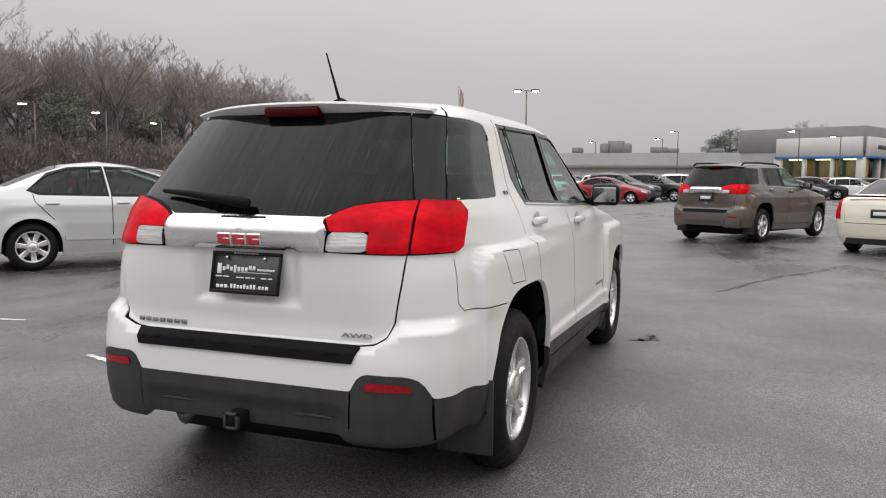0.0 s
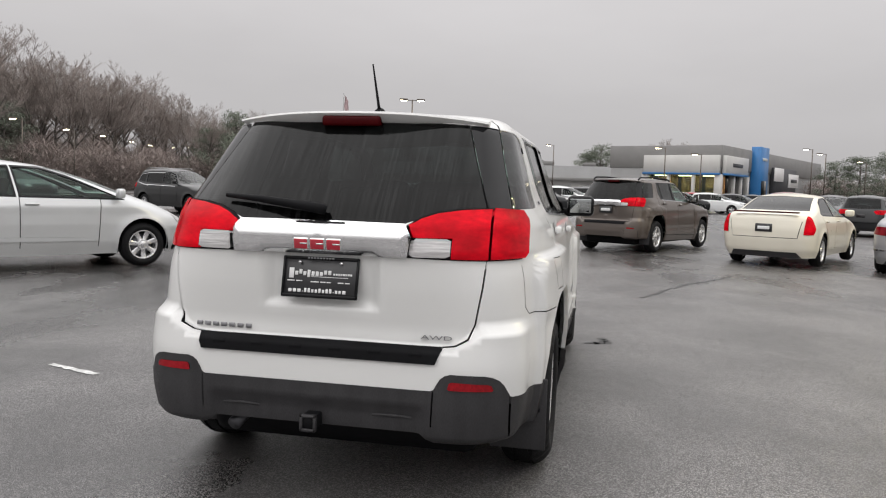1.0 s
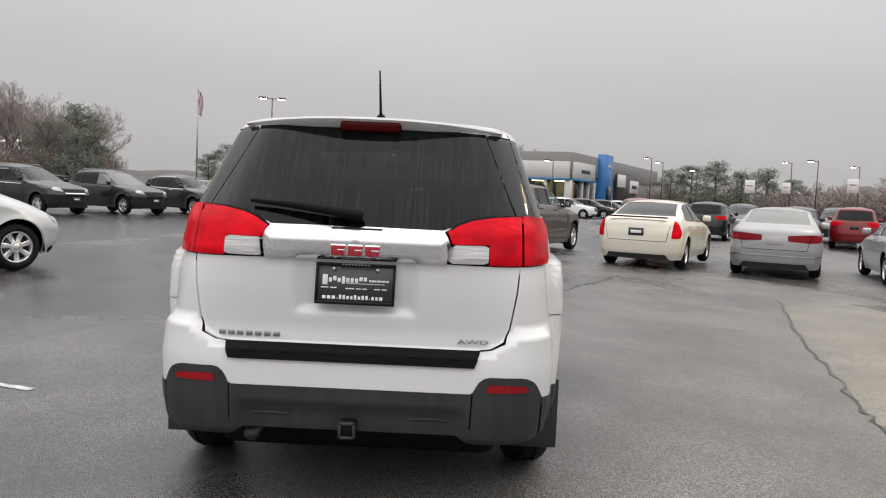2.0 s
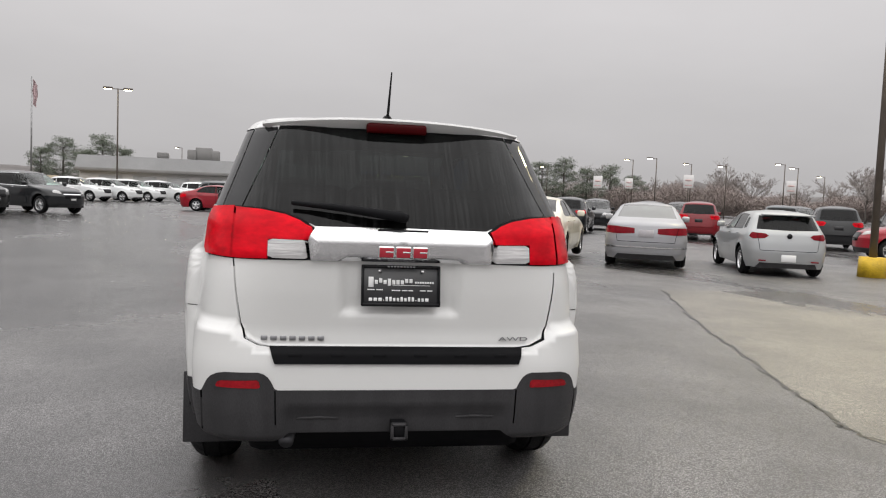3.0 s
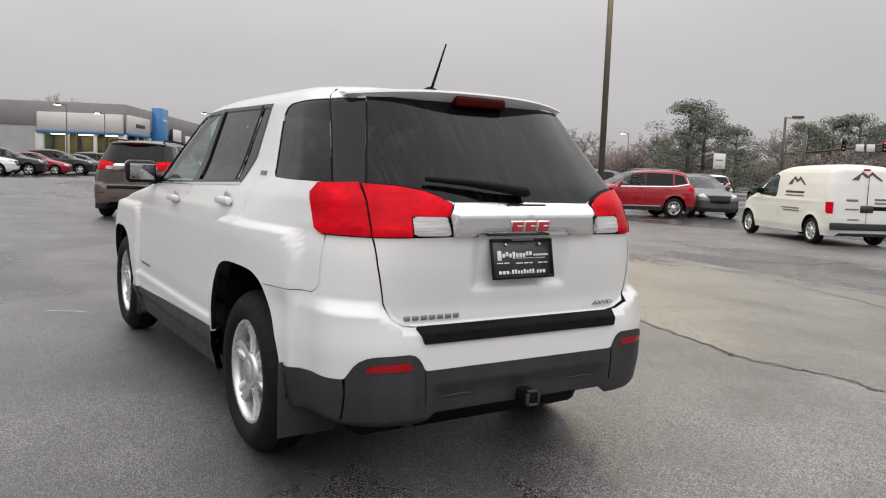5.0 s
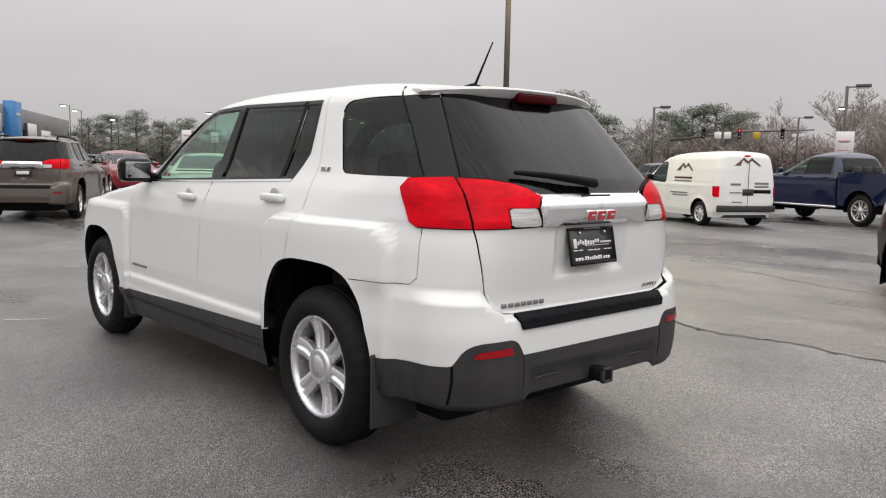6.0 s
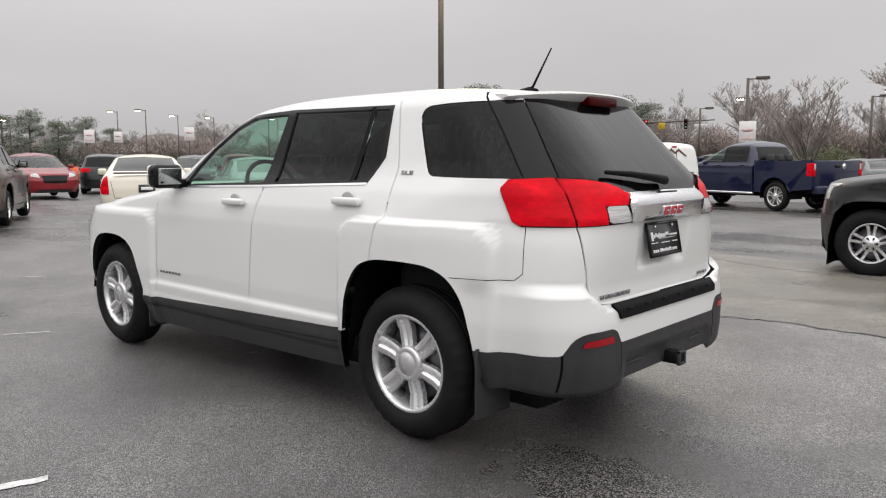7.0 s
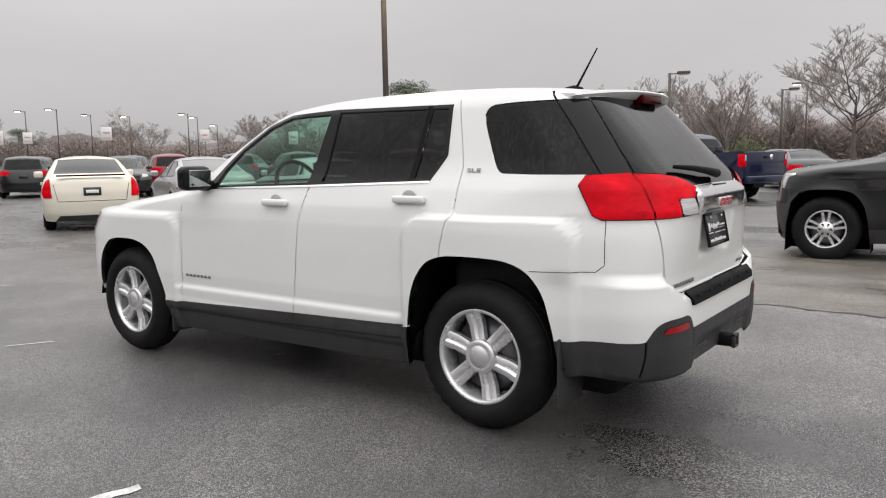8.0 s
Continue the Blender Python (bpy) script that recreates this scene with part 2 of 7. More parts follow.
def text_bm(words, size, depth=0.002):
    cu = bpy.data.curves.new("letters", "FONT")
    cu.body, cu.size, cu.extrude, cu.align_x, cu.align_y = words, size, depth, "CENTER", "CENTER"
    ob = bpy.data.objects.new("letters", cu)
    scene.collection.objects.link(ob)
    me = bpy.data.meshes.new_from_object(ob.evaluated_get(bpy.context.evaluated_depsgraph_get()))
    bm = bmesh.new()
    bm.from_mesh(me)
    bpy.data.objects.remove(ob)
    bpy.data.curves.remove(cu)
    bpy.data.meshes.remove(me)
    return bm


# ---------------------------------------------------------------- vehicle bodies
from mathutils.geometry import delaunay_2d_cdt


def tab(table, z):
    a = np.array(table)
    return np.interp(z, a[:, 0], a[:, 1])


def soft_tab(table, z):
    """Interpolation with rounded corners."""
    d = 0.012
    return (tab(table, z - d) + 2 * tab(table, z) + tab(table, z + d)) / 4


def sstep(v, a, b):
    t = np.clip((v - a) / (b - a), 0, 1)
    return t * t * (3 - 2 * t)


def bandf(v, lo, hi, soft):
    return sstep(v, lo - soft, lo + soft) * (1 - sstep(v, hi - soft, hi + soft))


class Surface:
    """The left half of a vehicle's skin as level slices, from the middle of the tail round the side to the middle of the nose."""

    def __init__(self, spec):
        self.z0, self.z1 = spec["YR"][0][0], spec["YR"][-1][0]
        self.zs = np.concatenate([np.arange(self.z0, self.z1 - 0.16, spec.get("fine", 0.012)), np.linspace(self.z1 - 0.16, self.z1, 28)])
        self.ns = spec.get("ns", 220)
        rows = []
        for z in self.zs:
            yr, yf, hw = float(soft_tab(spec["YR"], z)), float(soft_tab(spec["YF"], z)), float(soft_tab(spec["HW"], z))
            lr, lf = float(tab(spec["LR"], z)), float(tab(spec["LF"], z))
            nr = float(tab(spec["NR"], z)) if isinstance(spec["NR"], list) else spec["NR"]
            k = min(1, 0.9 * (yf - yr) / (lr + lf))
            lr, lf = lr * k, lf * k
            a = np.linspace(0, math.pi / 2, 90) ** 1.0
            x = np.concatenate([hw * np.sin(a) ** (2 / nr), (hw * np.sin(a) ** (2 / spec["NF"]))[::-1]])
            y = np.concatenate([yr + lr * (1 - np.cos(a)), (yf - lf * (1 - np.cos(a)))[::-1]])
            d = np.concatenate([[0], np.cumsum(np.hypot(np.diff(x), np.diff(y)))])
            u = np.linspace(0, d[-1], self.ns)
            rows.append(np.stack([-np.interp(u, d, x), np.interp(u, d, y), np.full(self.ns, z)], 1))
        g = np.array(rows)
        self.base = g
        n = self.normals(g)
        if "disp" in spec:
            g = g + n * spec["disp"](-g[..., 0], g[..., 1], g[..., 2])[..., None]
            g[:, 0, 0] = g[:, -1, 0] = 0
            n = self.normals(g)
        self.g, self.n = g, n
        self.u = np.linspace(0, 1, self.ns)

    @staticmethod
    def normals(g):
        n = np.cross(np.gradient(g, axis=0), np.gradient(g, axis=1))
        n /= np.maximum(np.linalg.norm(n, axis=2, keepdims=True), 1e-9)
        mid = g.shape[0] // 2
        if n[mid, g.shape[1] // 2, 0] > 0:
            n = -n
        n[:, 0, 0] = n[:, -1, 0] = 0
        return n

    def at(self, s, z, arr=None):
        arr = self.g if arr is None else arr
        fi = np.interp(z, self.zs, np.arange(len(self.zs)))
        fj = np.clip(s, 0, 1) * (self.ns - 1)
        i, j = np.minimum(fi.astype(int), len(self.zs) - 2), np.minimum(fj.astype(int), self.ns - 2)
        a, b = (fi - i)[:, None], (fj - j)[:, None]
        return (arr[i, j] * (1 - a) * (1 - b) + arr[i + 1, j] * a * (1 - b) + arr[i, j + 1] * (1 - a) * b + arr[i + 1, j + 1] * a * b)

    def find(self, kind, v, z):
        row = self.at(self.u, np.full(self.ns, z), self.base)
        if kind == "S":
            return float(np.interp(v, row[:, 1], self.u))
        k = int(np.argmax(-row[:, 0] > 0.985 * -row[:, 0].min()))
        if kind == "R":
            return float(np.interp(v, -row[:k, 0], self.u[:k]))
        k = self.ns - int(np.argmax(-row[::-1, 0] > 0.985 * -row[:, 0].min()))
        return float(np.interp(v, -row[k:, 0][::-1], self.u[k:][::-1]))


def S(*p):
    return [("S", a, z) for a, z in p]


def R(*p):
    return [("R", a, z) for a, z in p]


def F(*p):
    return [("F", a, z) for a, z in p]


def arc(yc, zc, r, lo, hi, n=14, sq=1.0):
    return [(yc + r * math.cos(radians(lo + (hi - lo) * i / n)) * sq, zc + r * math.sin(radians(lo + (hi - lo) * i / n))) for i in range(n + 1)]


def inside_poly(px, py, poly):
    r = np.zeros(len(px), bool)
    n = len(poly)
    for i in range(n):
        x1, y1 = poly[i]
        x2, y2 = poly[(i + 1) % n]
        if y1 == y2:
            continue
        c = (y1 > py) != (y2 > py)
        r ^= c & (px < (x2 - x1) * (py - y1) / (y2 - y1) + x1)
    return r


def outline_of(src, w):
    """The thin outline round a line of (kind, v, z) points."""
    dense = []
    for a, b in zip(src[:-1], src[1:]):
        m = max(1, int(math.hypot(b[1] - a[1], b[2] - a[2]) / 0.03))
        dense += [(a[0], a[1] + (b[1] - a[1]) * i / m, a[2] + (b[2] - a[2]) * i / m) for i in range(m)]
    dense.append(src[-1])
    one, two = [], []
    for i, p in enumerate(dense):
        a, b = dense[max(i - 1, 0)], dense[min(i + 1, len(dense) - 1)]
        dx, dy = b[1] - a[1], b[2] - a[2]
        d = math.hypot(dx, dy) or 1
        one.append((p[0], p[1] - dy / d * w, p[2] + dx / d * w))
        two.append((p[0], p[1] + dy / d * w, p[2] - dx / d * w))
    return one + two[::-1]


def loose_pieces(n, faces):
    """The faces, by connected piece; crumbs of a few faces are left out."""
    up = list(range(n))

    def top(i):
        while up[i] != i:
            up[i] = up[up[i]]
            i = up[i]
        return i

    for f in faces:
        for q in f[1:]:
            up[top(q)] = top(f[0])
    out = {}
    for k, f in enumerate(faces):
        out.setdefault(top(f[0]), []).append(k)
    return [p for p in out.values() if len(p) > 5]


def build_shell(spec, root, step=0.03):
    """Cuts the skin along the outlines of its parts and links one mesh a part under root."""
    sf = Surface(spec)
    W = spec.get("span", 5.6)

    def dom(pt):
        k, v, z = pt
        z = min(max(z, sf.z0), sf.z1)
        return (sf.find(k, v, z) * W, z)

    polys = []
    for f in spec["features"]:
        src, closed = list(f["pts"]), not f.get("stroke")
        for _ in range(f.get("smooth", 0)):
            q = [] if closed else [src[0]]
            for a, b in zip(src, src[1:] + src[:1]) if closed else zip(src[:-1], src[1:]):
                if a[0] == b[0]:
                    q += [(a[0], a[1] * .78 + b[1] * .22, a[2] * .78 + b[2] * .22), (a[0], a[1] * .22 + b[1] * .78, a[2] * .22 + b[2] * .78)]
                else:
                    q += [a, b]
            src = q if closed else q + [src[-1]]
        pts = []
        for a, b in zip(src, src[1:] + src[:1]) if closed else zip(src[:-1], src[1:]):
            m = max(1, int(math.hypot(b[1] - a[1], b[2] - a[2]) / 0.025)) if a[0] == b[0] else 1
            pts += [dom((a[0], a[1] + (b[1] - a[1]) * i / m, a[2] + (b[2] - a[2]) * i / m)) for i in range(m)]
        if not closed:
            pts.append(dom(src[-1]))
        if f.get("stroke"):
            pts = [dom(p) for p in outline_of(src, f["stroke"] / 2)]
        else:
            q = []
            n = len(pts)
            for i in range(n):
                a, b = pts[i], pts[(i + 1) % n]
                m = max(1, int(math.hypot(b[0] - a[0], b[1] - a[1]) / (step * 1.3)))
                q += [(a[0] + (b[0] - a[0]) * j / m, a[1] + (b[1] - a[1]) * j / m) for j in range(m)]
            pts = q
        polys.append([(min(max(a, 0), W), min(max(b, sf.z0), sf.z1)) for a, b in pts])
    verts, edges = [], []
    for p in polys:
        k = len(verts)
        verts += p
        edges += [(k + i, k + (i + 1) % len(p)) for i in range(len(p))]
    con = np.array(verts)
    gx = np.linspace(0, W, int(W / step) + 1)
    gz = [sf.z0]
    while gz[-1] < sf.z1:
        k = 1.0 if gz[-1] < sf.z1 - 0.16 else (0.5 if gz[-1] < sf.z1 - 0.05 else 0.22)
        gz.append(gz[-1] + step * k)
    gz[-1] = sf.z1
    G = np.array([(x, z) for z in gz for x in gx])
    keep = np.ones(len(G), bool)
    for i in range(0, len(con), 400):
        c = con[i:i + 400]
        d2 = ((G[:, None, :] - c[None]) ** 2).sum(2).min(1)
        keep &= d2 > (0.3 * step) ** 2
    border = (G[:, 0] < 1e-6) | (G[:, 0] > W - 1e-6) | (G[:, 1] < sf.z0 + 1e-6) | (G[:, 1] > sf.z1 - 1e-6)
    G = G[keep | border]
    allv = [Vector(v) for v in verts] + [Vector(v) for v in G.tolist()]
    ov, oe, of, *_ = delaunay_2d_cdt(allv, edges, [], 0, 1e-5)
    V = np.array([tuple(v) for v in ov])
    T = np.array([f for f in of if len(f) == 3])
    cen = V[T].mean(1)
    lab = {s: np.full(len(T), -1) for s in "LR"}
    for i, (f, p) in enumerate(zip(spec["features"], polys)):
        hit = inside_poly(cen[:, 0], cen[:, 1], p)
        for s in f.get("only", "LR"):
            lab[s][hit] = i
    P3, N3 = sf.at(V[:, 0] / W, V[:, 1]), sf.at(V[:, 0] / W, V[:, 1], sf.n)
    N3 /= np.maximum(np.linalg.norm(N3, axis=1, keepdims=True), 1e-9)
    groups = {}
    for s in "LR":
        for i in set(lab[s].tolist()):
            f = spec["features"][i] if i >= 0 else {"part": "body", "mat": spec["paint"]}
            if f["part"] == "none":
                continue
            key = (f["part"], (s, i) if f["part"] == "seam" else (s if f.get("pair") else ""))
            groups.setdefault(key, []).append((s, i, f))
    made = {}
    for (name, side), items in groups.items():
        vs, fs, idx, nv = [], [], {}, []
        for s, i, f in items:
            dep = f.get("depth", 0.0)
            wall = f.get("wall", (0.022 if dep <= 0 else 0.0) + max(0, -dep))
            tri = T[lab[s] == i]
            cnt = {}
            for t in tri:
                t = [int(q) for q in t]
                for a, b in ((t[0], t[1]), (t[1], t[2]), (t[2], t[0])):
                    cnt[(min(a, b), max(a, b))] = cnt.get((min(a, b), max(a, b)), 0) + (1 if a < b else 10)

            def vid(k, d, tag):
                mid = V[k, 0] < 1e-5 or V[k, 0] > W - 1e-5
                key = (k, round(d, 4), tag, "" if mid else s)
                if key not in idx:
                    p = P3[k] - N3[k] * d
                    idx[key] = len(vs)
                    vs.append((0.0 if mid else (p[0] if s == "L" else -p[0]), p[1], p[2]))
                    nv.append((0.0 if mid else (N3[k][0] if s == "L" else -N3[k][0]), N3[k][1], N3[k][2]))
                return idx[key]

            # the domain runs tail to nose with z up: the left skin faces outwards with this winding
            for t in tri:
                q = [vid(int(k), dep, "") for k in t]
                fs.append(q if s == "R" else q[::-1])
            if wall:
                for (a, b), c in cnt.items():
                    if c not in (1, 10):
                        continue
                    if max(V[a, 0], V[b, 0]) < 1e-5 or min(V[a, 0], V[b, 0]) > W - 1e-5:
                        continue
                    q = [vid(a, dep, "w"), vid(b, dep, "w"), vid(b, dep + wall, "w"), vid(a, dep + wall, "w")]
                    fs.append(q)
        f = items[0][2]
        if name == "seam" and len(fs) > 1:
            for piece in loose_pieces(len(vs), fs):
                used = sorted({q for k in piece for q in fs[k]})
                to = {q: i for i, q in enumerate(used)}
                mesh_part(name, [vs[q] for q in used], [tuple(to[q] for q in fs[k]) for k in piece], f["mat"], root)
            continue
        ob = mesh_part(name, vs, fs, f["mat"], root, f.get("label", ""))
        ob.data.normals_split_custom_set_from_vertices(nv)
        made[(name, side)] = ob
    # the crown of the roof, closed level
    top = sf.g[-1]
    k = range(0, sf.ns, 6)
    ring = [tuple(top[i]) for i in k] + [(-top[i][0], top[i][1], top[i][2]) for i in list(k)[::-1]]
    mesh_part("roof_crown", ring, [tuple(range(len(ring)))], spec["paint"], root)
    return sf, made


def wheel_mesh(r, w, rim_r, spokes, root, side, kind="six", tread=True, seg=48, hub=0.028, alloy=None, dark=None):
    """One wheel under root, its outer face towards -x (side -1) or +x."""
    alloy, dark = alloy or M_ALLOY, dark or M_ALLOYD
    wh = empty("wheel")
    wh.parent = root
    h = w / 2
    prof = [(rim_r - 0.004, h - 0.022), (rim_r + 0.012, h - 0.006), (rim_r + 0.03, h + 0.002), ((rim_r + r) / 2, h + 0.004), (r - 0.045, h - 0.006),
            (r - 0.022, h - 0.024), (r - 0.006, h - 0.046), (r, h * 0.4), (r - 0.008, h * 0.38), (r - 0.008, h * 0.22), (r, h * 0.2), (r, -h * 0.2),
            (r - 0.008, -h * 0.22), (r - 0.008, -h * 0.38), (r, -h * 0.4), (r - 0.006, -h + 0.046), (r - 0.022, -h + 0.024), (r - 0.045, -h + 0.006),
            (rim_r + 0.03, -h), (rim_r, -h + 0.01)]
    vs, fs = lathe(prof, seg * 2 if tread else seg)
    if tread:
        n = len(prof)
        vs = [Vector(v) for v in vs]
        for i in range(seg * 2):
            if i % 3 == 0:
                for k in (4, 5, 6, 15, 16, 17):
                    v = vs[i * n + k]
                    q = Vector((0, v.y, v.z)).normalized() * 0.007
                    vs[i * n + k] = v - q
    mesh_part("tyre", [(side * v[0], v[1], v[2]) for v in vs], [f if side > 0 else f[::-1] for f in fs], M_TYRE, wh, sharp=40 if tread else None)
    f0 = h - 0.02
    prof = [(rim_r, f0), (rim_r - 0.008, f0 + 0.004), (rim_r - 0.018, f0 - 0.004), (rim_r - 0.024, f0 - 0.03), (rim_r - 0.035, -h + 0.03), (rim_r, -h + 0.012)]
    vs, fs = lathe(prof, seg)
    rim = mesh_part("rim", [(side * v[0], v[1], v[2]) for v in vs], [f if side > 0 else f[::-1] for f in fs], alloy, wh)
    # brake disc and dark inside
    vs, fs = lathe([(0.03, f0 - 0.075), (rim_r - 0.055, f0 - 0.075), (rim_r - 0.055, f0 - 0.09), (rim_r - 0.03, f0 - 0.11), (0.0, f0 - 0.12)], 24)
    mesh_part("brake_disc", [(side * v[0], v[1], v[2]) for v in vs], [f if side > 0 else f[::-1] for f in fs], dark, wh)
    bm = bmesh.new()
    for i in range(spokes):
        a = 2 * math.pi * i / spokes + 0.3
        lobes = ((-1, 1), (1, 1)) if kind in ("split", "vee") else ((0, 1),)
        for off, _ in lobes:
            secs = []
            for t in (0, 0.25, 0.6, 1):
                rr = 0.045 + (rim_r - 0.055) * t
                half = {"six": 0.035 + 0.009 * t, "split": 0.017, "five": 0.042 - 0.004 * t, "turbine": 0.03, "seven": 0.026 + 0.012 * t, "vee": 0.0175}[kind]
                cy = off * ((0.018 + 0.032 * t) if kind == "split" else (0.019 + 0.026 * t))
                dep = f0 - 0.012 - 0.016 * math.sin(math.pi * t) + (0.006 if t == 0 else 0)
                g = 0.011 if kind == "six" else 0.0
                row = [(dep - 0.035, -half), (dep - 0.006, -half), (dep, -half * 0.72), (dep, -half * 0.3), (dep - g, 0), (dep, half * 0.3), (dep, half * 0.72), (dep - 0.006, half), (dep - 0.035, half)]
                secs.append([bm.verts.new((side * x, (rr * math.cos(a) - (y + cy) * math.sin(a)), (rr * math.sin(a) + (y + cy) * math.cos(a)))) for x, y in row])
            for s1, s2 in zip(secs[:-1], secs[1:]):
                for k in range(len(s1) - 1):
                    bm.faces.new((s1[k], s1[k + 1], s2[k + 1], s2[k]))
    bmesh.ops.recalc_face_normals(bm, faces=bm.faces)
    sp = part("spokes", bm, alloy, wh)
    sp.data.set_sharp_from_angle(angle=radians(35))
    if kind == "vee":
        for i in range(6):
            a = math.pi * i / 3
            part("lug_nut", cyl_bm(0.013, 0.011, 0.03, 6, pose(side * (f0 + 0.004), 0.068 * math.cos(a), 0.068 * math.sin(a), 0, 90, 0)), M_BLACK, wh)
        vs, fs = lathe([(0.0, f0 + 0.012), (0.034, f0 + 0.010), (0.04, f0), (0.092, f0 - 0.006), (0.098, f0 - 0.02), (0.10, f0 - 0.05)], 28)
        mesh_part("hub_cap", [(side * v[0], v[1], v[2]) for v in vs], [f if side > 0 else f[::-1] for f in fs], alloy, wh)
        return wh
    vs, fs = lathe([(0.0, f0 - 0.004 + hub * 0.2), (0.052, f0 - 0.004 + hub * 0.15), (0.056, f0 - 0.006), (0.060, f0 - 0.002), (0.078, f0 - 0.006), (0.084, f0 - 0.018), (0.086, f0 - 0.04)], 28)
    mesh_part("hub_cap", [(side * v[0], v[1], v[2]) for v in vs], [f if side > 0 else f[::-1] for f in fs], alloy, wh)
    return wh


def arch_liner(root, pts, hw, depth=0.5, side=-1):
    """The black inside of a wheel arch, along the outline pts of (y, z)."""
    vs, fs = [], []
    for y, z in pts:
        vs += [(side * hw, y, z), (side * (hw - depth), y, z)]
    n = len(pts)
    for i in range(n - 1):
        fs.append((2 * i, 2 * i + 1, 2 * i + 3, 2 * i + 2))
    fs.append(tuple(2 * i + 1 for i in range(n)))
    mesh_part("wheel_arch_liner", vs, fs, M_BLACK, root)


# ---------------------------------------------------------------- the compact SUV (white, and its brown twin)
def suv_disp(x, y, z):
    # squared blisters over the wheels
    rear = 1 - sstep(np.hypot(np.maximum(np.abs(y + 0.03) - 0.345, 0), np.maximum(z - 0.905, 0)), 0.098, 0.132)
    d = 0.046 * rear * (1 - 0.4 * (1 - sstep(z, 0.72, 0.82)) * (1 - sstep(y, -0.42, -0.30)))
    d = d + 0.030 * (1 - sstep(np.hypot(np.maximum(np.abs(y - 2.95) - 0.565, 0), np.maximum(z - 0.855, 0)), 0.085, 0.130))
    # crease along the foot of the doors
    d = d + 0.018 * bandf(y, 0.45, 2.3, 0.05) * (1 - sstep(z, 0.505, 0.527))
    # bumper shelf under the tailgate, higher at the corners
    ledge = 0.690 + 0.10 * sstep(x, 0.52, 0.66)
    low = np.clip((ledge - z) / (0.014 + 0.036 * sstep(x, 0.55, 0.68)), 0, 1)
    d = d + (0.012 + 0.040 * (1 - sstep(y, -0.72, -0.56))) * (1 - sstep(y, -0.52, -0.40)) * low * sstep(z, 0.3, 0.36)
    tail = 1 - sstep(y, -0.7, -0.6)
    d = d - 0.034 * tail * bandf(x, -1, 0.235 - 0.06 * (1.03 - z), 0.026) * bandf(z, 0.825, 1.04, 0.022)
    ridge = np.interp(z, [1.02, 1.028, 1.105, 1.112, 1.158], [0, 0.008, 0.034, 0.034, 0.0])
    d = d + ridge * tail * (1 - sstep(x, 0.345, 0.37))
    d = d - 0.018 * tail * (1 - sstep(x, 0.40, 0.46)) * bandf(z, 0.30, 0.455, 0.02)
    d = d + 0.012 * bandf(y, 0.40, 2.45, 0.03) * bandf(z, 0.365, 0.43, 0.012)
    return d


# grey for the shade painted in above each door handle
M_CUP_SHADE = mat("recess_shade_grey", (0.34, 0.34, 0.34), rough=0.4, vary=0.05)


